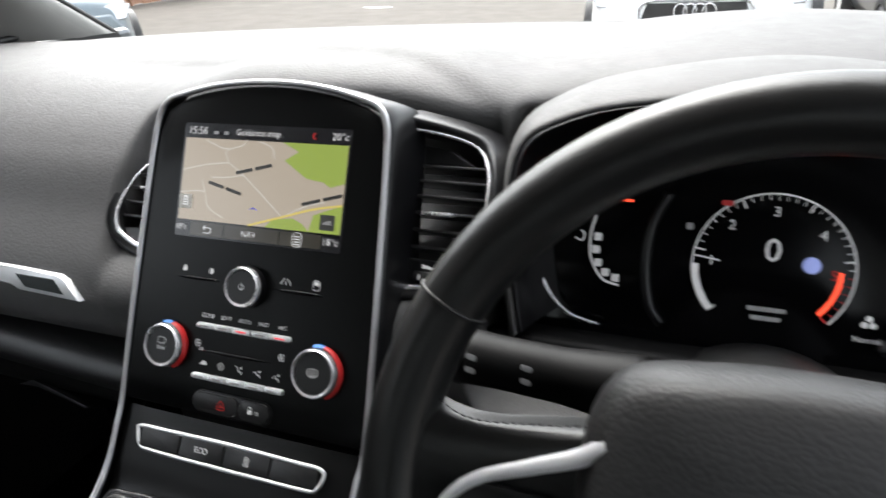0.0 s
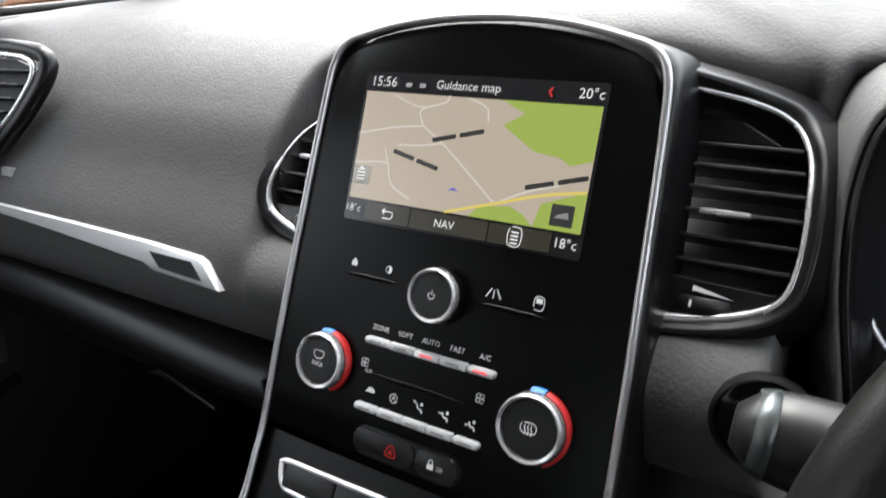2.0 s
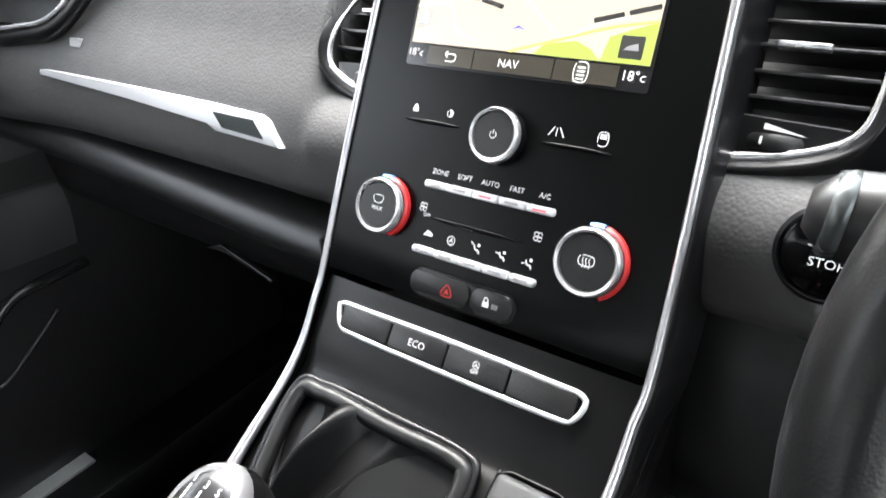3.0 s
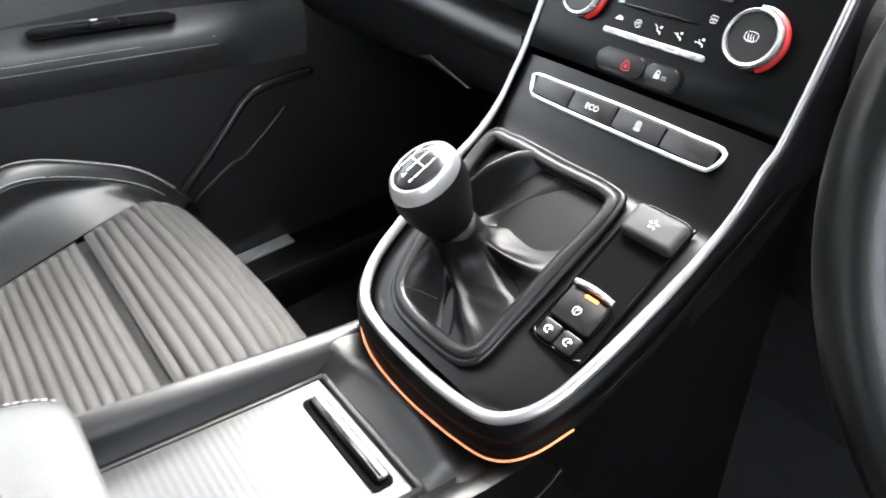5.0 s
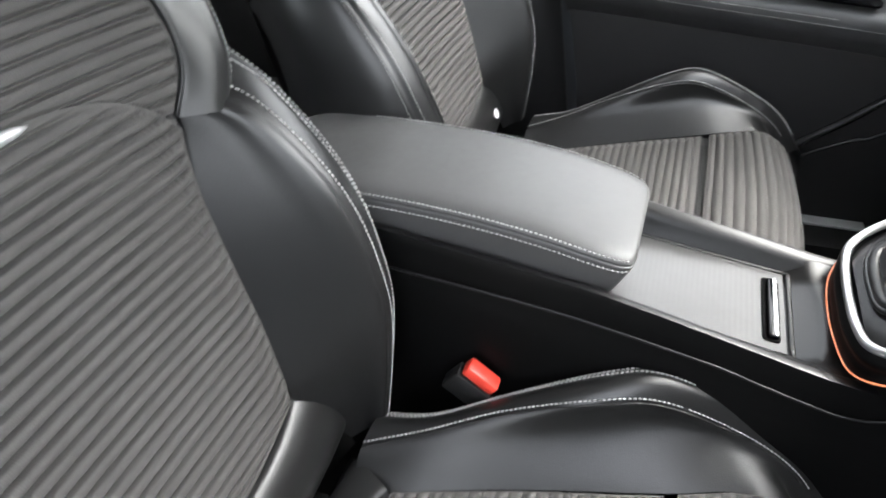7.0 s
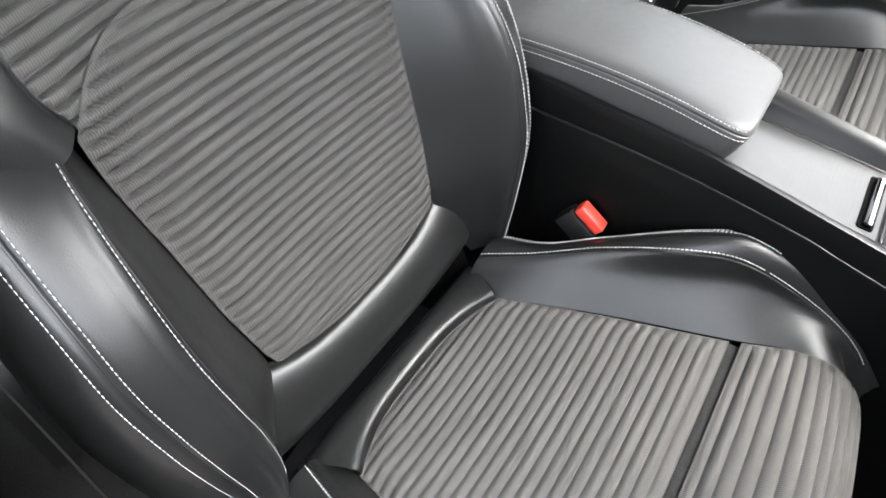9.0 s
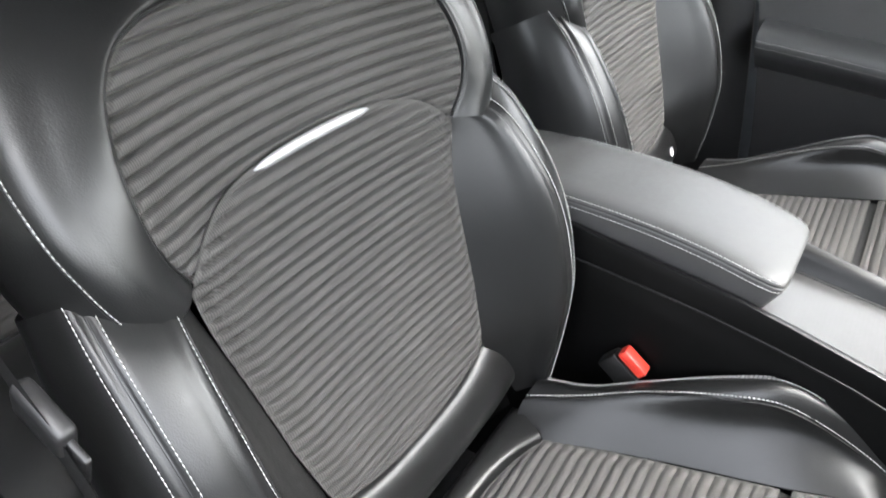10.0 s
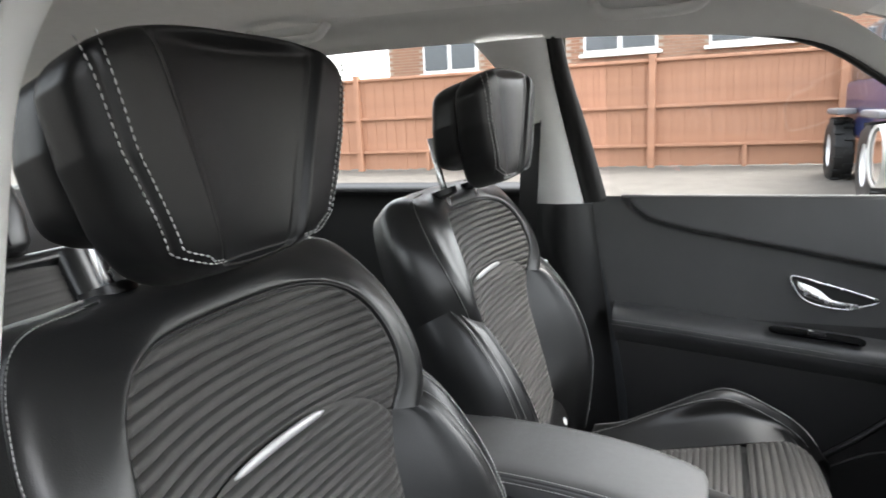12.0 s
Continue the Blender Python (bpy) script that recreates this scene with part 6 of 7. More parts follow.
swm = plane_frame((-0.690, 0.50, 0.4575), (0, 1, -0.095), (-1, 0, 0.12))
part("switch_plate", prism(rounded(0.185, 0.034, 0.014, 6), 0, 0.004, swm, 0.002), GLOSS, door, smooth=True)
part("window_switch", rbox(0.034, 0.016, 0.010, swm @ Matrix.Translation((0.0, 0, 0.006)), 0.003), SATIN, door, smooth=True)
flat("switch_mark", rounded(0.008, 0.006, 0.001, 2, -0.012, 0), 0.0115, WHITE_PRINT, door, swm)
# handle in a bowl
hm = plane_frame((-0.733, 0.53, 0.537), (0, 1, -0.165), (0, 0.165, 1))
hp = [(-0.085, 0.028), (-0.02, 0.024), (0.05, 0.016), (0.085, 0.008), (0.055, -0.012), (0.02, -0.024), (-0.03, -0.024), (-0.062, -0.010)]
part("handle_bowl", prism(hp[::-1], -0.004, 0.004, hm), RUBBER, door)
tube("handle_ring", curve([hm @ Vector((x, y, 0.006)) for x, y in hp], 70, True), 0.0032, CHROME, door, "chrome handle surround", 8, closed=True, up=(1, 0, 0))
sheet("handle_lever", loft([[hm @ Vector((x, y, z)) for x, y, z in q] for q in ([(-0.072, 0.020, 0.008), (-0.03, 0.012, 0.016), (0.0, -0.004, 0.020), (0.05, -0.004, 0.014)], [(-0.066, 0.004, 0.010), (-0.03, -0.004, 0.020), (0.0, -0.012, 0.022), (0.05, -0.011, 0.014)], [(-0.052, -0.010, 0.008), (-0.025, -0.014, 0.014), (0.0, -0.018, 0.016), (0.045, -0.016, 0.010)])], 20, 10), CHROME, door, "chrome door handle")
# door pocket lines low down
POCKET = mat("pocket_edge_plastic", (0.02, 0.02, 0.0205), 0.25, var=0.1)
tube("pocket_edge", curve([(-0.728, y, z) for y, z in [(0.45, 0.09), (0.535, 0.166), (0.606, 0.225), (0.675, 0.288), (0.715, 0.301), (0.80, 0.303)]], 40), 0.008, POCKET, door, sides=10)
tube("pocket_edge", curve([(-0.728, y, z) for y, z in [(0.50, 0.10), (0.553, 0.145), (0.626, 0.187), (0.646, 0.190), (0.69, 0.218), (0.742, 0.256)]], 60), 0.0035, POCKET, door, sides=8)
sill = tagged(thing("door_sill", "black sill with a silver kick plate", "door sill"), kind="structure")
part("sill_body", rbox(0.12, 1.1, 0.09, Matrix.Translation((-0.70, 0.60, -0.045)), 0.015), HARD, sill, smooth=True)
part("kick_plate", rbox(0.030, 0.20, 0.006, Matrix.Translation((-0.722, 0.60, 0.003)), 0.0015), SILVER, sill, "silver kick plate")


def body_side(name, s, label):
    """Pillars, roof rail and window glass of one side."""
    w = tagged(thing(name, label, "car body"), kind="structure")
    def P(y, z, inset=0.0):
        return (s * (0.742 - 0.33 * max(0, z - 0.75) - inset), y, z)
    # pale pillar trim between the doors
    def band(nm, lo, hi, material, inset=0.02):
        g = []
        for (y0, z0), (y1, z1) in zip(lo, hi):
            g.append([P(y0, z0, 0.0), P(y0, z0, inset), P((y0 + y1) / 2, (z0 + z1) / 2, inset + 0.012), P(y1, z1, inset), P(y1, z1, 0.0)])
        return sheet(nm, catmull(np.array(g), 24), material, w)
    if s < 0:
        band("centre_pillar", [(-0.115, 0.735), (-0.125, 0.85), (-0.145, 1.0), (-0.22, 1.11)], [(0.0, 0.735), (-0.022, 0.85), (-0.048, 1.0), (-0.06, 1.11)], PALE)
        band("pillar_foot", [(-0.12, -0.05), (-0.12, 0.3), (-0.115, 0.735)], [(0.11, -0.05), (0.075, 0.3), (0.02, 0.735)], HARD, 0.015)
        band("door_frame", [(0.0, 0.735), (-0.022, 0.85), (-0.048, 1.0), (-0.06, 1.11)], [(0.055, 0.74), (0.020, 0.90), (-0.012, 1.03), (-0.025, 1.11)], RUBBER, 0.004)
    rail = [(0.90, 0.757), (0.81, 0.83), (0.71, 0.905), (0.60, 0.975), (0.47, 1.06), (0.32, 1.095), (0.1, 1.112), (-0.1, 1.12), (-0.4, 1.125), (-0.7, 1.12), (-1.0, 1.10), (-1.4, 1.04)]
    g = []
    for y, z in rail:
        front = smooth01(np.array((y - 0.35) / 0.3))
        g.append([P(y, z - 0.012 * (1 - float(front)), 0.012 * (1 - float(front))), P(y - 0.0, z + 0.006, 0.025), (s * (0.60 - 0.33 * max(0, z - 1.1) + 0.075 * front - 0.25 * front * max(0, z - 0.80)), y + 0.02 * front, z + 0.035 - 0.012 * front), (s * (0.54 + 0.13 * front - 0.2 * front * max(0, z - 0.80)), y + 0.035 * front, z + 0.055 - 0.03 * front)])
    sheet("roof_rail", catmull(np.array(g), 60), PALE, w, "pale grey pillar and roof trim")
    tube("door_seal", curve([P(y, z - 0.003, 0.004) for y, z in rail], 80), np.interp(np.linspace(0, 1, 80), [0, 0.28, 0.4, 1], [0.010, 0.009, 0.003, 0.003]), RUBBER, w, "black door seal", 8)
    # windscreen pillar: pale trim from the dashboard's corner up to the roof, dark seal along the glass
    ap_r = [(1.195, 0.750), (1.138, 0.812), (1.00, 0.890), (0.83, 0.980), (0.65, 1.075), (0.52, 1.12)]
    ap_f = [(1.375, 0.737), (1.272, 0.797), (1.10, 0.892), (0.93, 0.985), (0.77, 1.075), (0.62, 1.135)]
    ax = lambda z: 0.725 - 0.33 * max(0.0, z - 0.75)
    rows = []
    for (y0, z0), (y1, z1) in zip(ap_r, ap_f):
        rows.append([(s * (ax(z0) + 0.03), y0 - 0.03, z0), (s * (ax(z0) + 0.004), y0, z0), (s * (ax(z0) - 0.012), y0 * 0.7 + y1 * 0.3, z0 * 0.7 + z1 * 0.3), (s * (ax(z1) - 0.010), y0 * 0.25 + y1 * 0.75, z0 * 0.25 + z1 * 0.75), (s * (ax(z1) + 0.006), y1, z1), (s * (ax(z1) + 0.05), y1 + 0.03, z1)])
    sheet("windscreen_pillar", catmull(np.array([catmull(r, 16) for r in rows]), 30), GREYTRIM, w, "grey windscreen pillar trim")
    tube("pillar_seal", curve([(s * (ax(z) + 0.010), y + 0.006, z) for y, z in ap_f], 40), 0.006, RUBBER, w, "black glass seal", 8)
    part("pillar_base", prism([(1.16, 0.70), (1.40, 0.70), (1.36, 0.742), (1.15, 0.750)], -0.012, 0.016, plane_frame((s * 0.728, 0, 0), (0, 1, 0), (0, 0, 1))), RUBBER, w)
    sheet("door_ledge", loft([[(s * x, y, z + dz) for y, z in ((0.55, 0.752), (0.75, 0.755), (0.95, 0.757), (1.10, 0.756), (1.19, 0.752))] for x, dz in ((0.700, -0.03), (0.704, -0.006), (0.722, 0.0), (0.745, -0.002), (0.752, -0.015))], 30, 16), SOFT, w, "soft window ledge")
    tube("quarter_seal", curve([(s * 0.738, y, z) for y, z in ((0.93, 0.762), (1.08, 0.760), (1.17, 0.758), (1.188, 0.772), (1.135, 0.822), (1.02, 0.885))], 30), 0.006, RUBBER, w, "black glass seal", 8)
    part("pillar_corner", prism([(0.95, 0.70), (1.30, 0.70), (1.25, 0.735), (0.93, 0.745)], -0.012, 0.012, plane_frame((s * 0.725, 0, 0), (0, 1, 0), (0, 0, 1))), RUBBER, w)
    glass = []
    for y in np.linspace(0.06 if s < 0 else 0.2, 1.0, 12):
        top = float(np.interp(y, [r[0] for r in rail[::-1]], [r[1] for r in rail[::-1]]))
        if s < 0:
            glass.append([P(y, 0.745, -0.012), P(y, (0.745 + top) / 2, -0.012), P(y, top, -0.012)])
    if s < 0:
        gl = sheet("window_pane", np.array(glass), GLASS, w, "clear side window")
        gl.visible_shadow = False
    gl = sheet("rear_window_pane", np.array([[P(y, 0.775, -0.012), P(y, 0.95, -0.012), P(y, 1.12, -0.012)] for y in np.linspace(-1.05, -0.16, 8)]), GLASS, w, "clear rear side window")
    gl.visible_shadow = False
    # rear door
    g = [[(s * 0.735, y, z) for y in np.linspace(-1.15, -0.10, 6)] for z in (-0.08, 0.2, 0.5, 0.72)]
    g.append([(s * 0.715, y, 0.765) for y in np.linspace(-1.15, -0.10, 6)])
    g.append([(s * 0.745, y, 0.785) for y in np.linspace(-1.15, -0.10, 6)])
    sheet("rear_door_card", catmull(np.array(g), 30), HARD, w, "black rear door lining")
    band("rear_pillar", [(-1.5, 0.76), (-1.4, 0.95), (-1.3, 1.12)], [(-1.02, 0.76), (-1.04, 0.95), (-1.08, 1.12)], PALE)
    return w


left_side = body_side("wall_left", -1, "passenger side body with pale pillar trim and windows")
right_side = body_side("wall_right", 1, "driver side body with pale pillar trim, door open")
# driver's side centre pillar: pale trim and black seal, seen close
dp = tagged(thing("door_pillar", "pale grey pillar trim with black rubber seal", "car pillar"), kind="structure")
def dpl(z):
    """Lean of the pillar with height: inward, and slightly forward."""
    return 0.20 * (z - 0.9) + 3.2 * max(0.0, z - 0.95) ** 2, 0.055 * (z - 0.9)


def pillar(pts, zs):
    return np.array([catmull([(x - dpl(z)[0], y + dpl(z)[1], z) for x, y in pts], 12) for z in zs])


ZS = np.linspace(0.685, 1.15, 60)
sheet("pillar_trim", pillar([(0.634, -0.16), (0.621, -0.11), (0.620, -0.075), (0.633, -0.055), (0.658, -0.038), (0.686, -0.022)], ZS), PALE, dp, "pale grey pillar trim")
sheet("pillar_foot", pillar([(0.648, -0.16), (0.636, -0.11), (0.636, -0.078), (0.648, -0.060), (0.668, -0.043), (0.690, -0.026)], np.linspace(-0.06, 0.690, 20)), HARD, dp, "black lower pillar trim")
for r, x, y in ((0.011, 0.697, -0.016), (0.010, 0.716, -0.004)):
    tube("pillar_seal", np.array([(x - dpl(z)[0], y + dpl(z)[1], z) for z in np.linspace(-0.06, 1.15, 80)]), r, RUBBER, dp, "black rubber door seal", 12, up=(0, 1, 0))
sheet("pillar_outer", pillar([(0.700, -0.014), (0.730, 0.006), (0.770, 0.024), (0.805, 0.018), (0.825, -0.03), (0.83, -0.15)], np.linspace(-0.3, 1.15, 50)), mat("grey_body_paint", (0.10, 0.11, 0.12), 0.3, 0.4, coat=0.5), dp, "grey painted door frame")
# lower belt anchor beside the driver's cushion
TONGUE = mat("dark_tongue_plastic", (0.014, 0.014, 0.0145), 0.42, var=0.15, scale=20)
ba = thing("seat_belt", "black seat belt with dark grey tongue beside the seat", "seat belt", "seat belts")
sheet("webbing", catmull(np.array([[(0.674, y - 0.020, z), (0.676, y + 0.020, z + 0.006)] for y, z in ((-0.100, 0.92), (-0.085, 0.78), (-0.062, 0.68), (-0.030, 0.61), (0.0, 0.50), (0.01, 0.36), (0.015, 0.20))]), 24), RUBBER, ba, "black webbing")
part("tongue", rbox(0.014, 0.046, 0.034, Matrix.Translation((0.672, -0.030, 0.610)) @ Matrix.Rotation(radians(-30), 4, "X"), 0.005, 3), TONGUE, ba, "dark grey belt tongue", True)
part("tongue_blade", rbox(0.005, 0.020, 0.040, Matrix.Translation((0.672, -0.010, 0.585)) @ Matrix.Rotation(radians(-30), 4, "X"), 0.002), TONGUE, ba, "dark blade")

# roof lining
rows = []
for x in np.linspace(-1, 1, 25):
    rows.append([(x * 0.56 * w, y, z - 0.05 * abs(x) ** 2.5) for y, z, w in ((0.72, 1.085, 1.22), (0.55, 1.15, 1.08), (0.3, 1.20, 1.0), (-0.1, 1.225, 1.0), (-0.7, 1.225, 1.0), (-1.2, 1.19, 1.0), (-1.6, 1.10, 1.05))])
roof = tagged(sheet("ceiling", catmull(np.array(rows).transpose(1, 0, 2), 40), LINER, None), "pale grey cloth roof lining", "car roof", kind="structure")
skin = tagged(sheet("roof_skin", catmull((np.array(rows) * np.array((1.25, 1.02, 1.0)) + np.array((0, 0, 0.03))).transpose(1, 0, 2), 20), mat("roof_paint", (0.10, 0.11, 0.12), 0.3, 0.4, coat=0.5), None), "grey painted car roof", "car roof", kind="structure")
for y0, y1, xx, z in ((-0.78, -0.56, -0.565, 1.180), (0.05, 0.27, -0.570, 1.168)):
    gh = thing("grab_handle", "pale grey grab handle folded against the roof edge", "grab handle", "grab handles")
    sheet_pts = curve([(xx, y0, z + 0.012), (xx + 0.02, y0 + 0.005, z - 0.012), (xx + 0.026, y0 + 0.03, z - 0.032), (xx + 0.028, (y0 + y1) / 2, z - 0.036), (xx + 0.026, y1 - 0.03, z - 0.032), (xx + 0.02, y1 - 0.005, z - 0.012), (xx, y1, z + 0.012)], 50)
    tube("grip", sheet_pts, 0.011, PALE, gh, sides=12)
    for yy in (y0 + 0.01, y1 - 0.01):
        part("mount", rbox(0.03, 0.045, 0.03, Matrix.Translation((xx, yy, z + 0.008)), 0.008), PALE, gh, smooth=True)
lamp = thing("roof_hook", "small round roof fitting", "roof fitting")
part("disc", lathe([(0, -0.012), (0.012, -0.011), (0.022, -0.004), (0.024, 0.004)], Matrix.Translation((-0.15, -0.52, 1.218)), 24), PALE, lamp, smooth=True)
visor = thing("sun_visor", "pale grey sun visor folded up with paper label", "sun visor")
part("flap", rbox(0.30, 0.16, 0.022, Matrix.Translation((-0.37, 0.44, 1.125)) @ Matrix.Rotation(radians(-20), 4, "X"), 0.009), PALE, visor, smooth=True)
part("warning_label", rbox(0.09, 0.05, 0.001, Matrix.Translation((-0.37, 0.40, 1.1265)) @ Matrix.Rotation(radians(-20), 4, "X"), 0), mat("label_cream", (0.75, 0.74, 0.66), 0.6), visor, "cream paper label")

# windscreen and scuttle
g = [[(x * w, y - 0.10 * (x / 0.7) ** 2, z) for x in np.linspace(-0.72, 0.72, 13)] for y, z, w in ((1.46, 0.715, 1.0), (1.15, 0.90, 0.96), (0.86, 1.06, 0.9), (0.70, 1.12, 0.86))]
ws = tagged(sheet("windscreen", catmull(np.array(g), 12), GLASS, None), "clear windscreen", "windscreen", kind="structure")
ws.visible_shadow = False
wiper = thing("windscreen_wiper", "black wiper blade parked at the windscreen's foot", "wiper")
tube("blade", np.array([(x, 1.50 - 0.09 * (x / 0.7) ** 2, 0.727) for x in np.linspace(-0.02, 0.5, 9)]), 0.005, RUBBER, wiper, sides=6)
tube("blade_arm", np.array([(-0.35 + 0.3 * t, 1.53, 0.706 + 0.004 * t) for t in np.linspace(0, 1, 5)]), 0.006, RUBBER, wiper, sides=6)
bonnet = tagged(sheet("bonnet", np.array([[(x, y, z - 0.06 * (x / 0.7) ** 2) for x in np.linspace(-0.75, 0.75, 9)] for y, z in ((1.47, 0.70), (1.6, 0.66), (2.0, 0.56), (2.35, 0.40), (2.5, 0.1), (2.5, -0.2))]), mat("bonnet_paint", (0.10, 0.11, 0.12), 0.3, 0.4, coat=0.5), None), "grey painted car bonnet", "car bonnet", kind="structure")

# seat belt buckles
for x, y in ((0.118, 0.150), (-0.118, 0.150)):
    bkl = thing("seat_belt_buckle", "black seat belt buckle with red button", "seat belt buckle", "buckles", at=(x, y, 0.285))
    bm_ = Matrix.Rotation(radians(-38), 4, "X")
    part("body", rbox(0.022, 0.048, 0.034, bm_ @ Matrix.Translation((0, 0, -0.012)), 0.005), RUBBER, bkl, smooth=True)
    part("release_button", rbox(0.019, 0.041, 0.016, bm_ @ Matrix.Translation((0, 0, 0.014)), 0.004), BUCKLE_RED, bkl, "red release button", True)
    part("stem", rbox(0.016, 0.03, 0.20, Matrix.Translation((0, 0.03, -0.13)) @ Matrix.Rotation(radians(10), 4, "X"), 0.003), RUBBER, bkl)
# belt beside the passenger pillar
belt = thing("seat_belt", "black seat belt hanging beside the pillar", "seat belt", "seat belts")
sheet("webbing", np.array([[(-0.665 - 0.03 * max(0, (0.8 - z)), y0 - 0.024, z), (-0.650 - 0.03 * max(0, (0.8 - z)), y0 + 0.024, z)] for y0, z in ((-0.10, 1.0), (-0.11, 0.85), (-0.12, 0.7), (-0.12, 0.4), (-0.10, 0.05))]), RUBBER, belt)
part("belt_anchor", rbox(0.02, 0.05, 0.09, Matrix.Translation((-0.66, -0.10, 1.02)), 0.008), PALE, belt, smooth=True)
part("belt_tongue", rbox(0.02, 0.035, 0.02, Matrix.Translation((-0.655, -0.09, 0.60)), 0.004), SILVER, belt)
# isofix mark on the passenger seat
tag = part("child_seat_tag", lathe([(0.0, 0.002), (0.008, 0.002), (0.009, 0.0)], plane_frame(bk(-0.125, -0.06, 0.010) - np.array((0, 0.030, 0)), (1, 0, 0), tuple(BK_U)), 20), WHITE_PRINT, passenger_seat, "small white round tag")

# ---- rear bench ----
bench = thing("rear_bench", "black leather and ribbed cloth rear bench", "car seat")
RB = lambda x, h, d: (x, -0.78 - 0.42 * h + 0.91 * d, 0.155 + 0.91 * h + 0.42 * d)
for x0, x1 in ((-0.66, -0.22), (-0.215, 0.215), (0.22, 0.66)):
    cx, hw = (x0 + x1) / 2, (x1 - x0) / 2
    g = []
    for hgt in np.linspace(0, 1, 120):
        h = 0.58 * hgt
        g.append([RB(cx + hw * 0.62 * t, h, -0.006 * t * t + ribs(np.array(h), 0.0125, 0.004)) for t in np.linspace(-1, 1, 9)])
    sheet("rear_cloth", np.array(g), CLOTH_X, bench)
    for s in (-1, 1):
        sheet("rear_leather", loft([[RB(cx + s * hw * k, h, d) for h in np.linspace(-0.02, 0.60, 6)] for k, d in ((0.61, -0.012), (0.66, 0.012), (0.85, 0.022), (0.99, -0.01), (1.0, -0.1))], 12, 16), LEATHER, bench)
    sheet("rear_top", loft([[RB(cx + hw * t, h, d) for t in np.linspace(-1, 1, 5)] for h, d in ((0.57, -0.015), (0.59, 0.008), (0.615, -0.02), (0.60, -0.12))], 12, 12), LEATHER, bench)
    g = [[(cx + hw * t, y, z) for t in np.linspace(-1, 1, 7)] for y, z in ((-0.76, 0.12), (-0.69, 0.21), (-0.5, 0.23), (-0.36, 0.20), (-0.33, 0.02))]
    sheet("rear_cushion", catmull(np.array(g), 20), LEATHER, bench)
    rh = thing("rear_headrest", "black leather rear headrest", "headrest", "rear headrests")
    th = np.linspace(0, 2 * np.pi, 40, endpoint=False)
    g = []
    for b, k in ((0, 0.5), (0.02, 0.85), (0.1, 0.98), (0.4, 1.0), (0.8, 1.0), (0.95, 0.9), (1.0, 0.5)):
        w = np.interp(b, [0, 0.5, 1], [0.10, 0.125, 0.12]) * k
        g.append([RB(cx + w * np.sign(math.cos(a)) * abs(math.cos(a)) ** 0.5, 0.615 + 0.21 * b, -0.03 - 0.045 * k * np.sign(math.sin(a)) * abs(math.sin(a)) ** 0.6) for a in th])
    sheet("headrest_pad", np.array(g), LEATHER, rh, closed_v=True)
    for s in (-1, 1):
        # black tubes on the pad, drawn as the shade of its grooves
        tube("groove", curve([RB(cx + s * x, h, 0.0165) for x, h in ((0.04, 0.63), (0.05, 0.7), (0.068, 0.815))], 12), 0.003, RUBBER, rh, sides=6)
        tube("post", np.array([RB(cx + s * 0.05, 0.58, -0.03), RB(cx + s * 0.05, 0.65, -0.03)]), 0.006, CHROME, rh, sides=10, up=(0, 1, 0))
# outer skin of the passenger side
flank = tagged(part("body_flank", rbox(0.03, 3.3, 1.06, Matrix.Translation((-0.83, -0.15, 0.205)), 0.01), mat("flank_paint", (0.10, 0.11, 0.12), 0.3, 0.4, coat=0.5)), "grey painted car side", "car body", kind="structure")
for y0, y1 in ((-1.75, -0.11),):
    tagged(part("rear_flank", rbox(0.03, y1 - y0, 1.06, Matrix.Translation((0.83, (y0 + y1) / 2, 0.205)), 0.01), mat("flank_paint", (0.10, 0.11, 0.12), 0.3, 0.4, coat=0.5)), "grey painted car side", "car body", kind="structure")
mirror = thing("wing_mirror", "pale painted wing mirror on the passenger door", "wing mirror")
sheet("shell", np.array([catmull([(-0.99 + 0.09 * k * c, 0.74 + dyy, 0.815 + 0.075 * k * sn) for c, sn in [(math.cos(a), math.sin(a)) for a in np.linspace(0, 2 * np.pi, 9)[:-1]]], 32, True) for dyy, k in ((-0.10, 0.90), (-0.105, 0.98), (-0.09, 1.0), (-0.03, 0.95), (0.02, 0.7), (0.035, 0.3), (0.038, 0.02))]), mat("mirror_paint", (0.62, 0.62, 0.60), 0.25, coat=0.5), mirror, closed_v=True)
part("mirror_glass", lathe([(0, 0.0), (0.80, 0.0), (0.86, -0.004)], Matrix.Translation((-0.99, 0.642, 0.815)) @ Matrix.Rotation(math.pi / 2, 4, "X") @ Matrix.Diagonal((0.09, 0.075, 1, 1)), 32), mat("mirror_silver", (0.9, 0.9, 0.9), 0.02, 1.0), mirror)
tube("mirror_arm", np.array([(-0.80, 0.74, 0.76), (-0.88, 0.73, 0.77), (-0.95, 0.72, 0.79)]), 0.025, RUBBER, mirror, sides=10)
# closed tail of the cabin
tail = tagged(thing("wall_back", "dark boot wall with rear window", "car body"), kind="structure")
part("boot_wall", rbox(1.5, 0.05, 0.9, Matrix.Translation((0, -1.75, 0.35)), 0.01), HARD, tail)
part("boot_glass", rbox(1.2, 0.006, 0.32, Matrix.Translation((0, -1.70, 0.95)), 0), GLASS, tail).visible_shadow = False


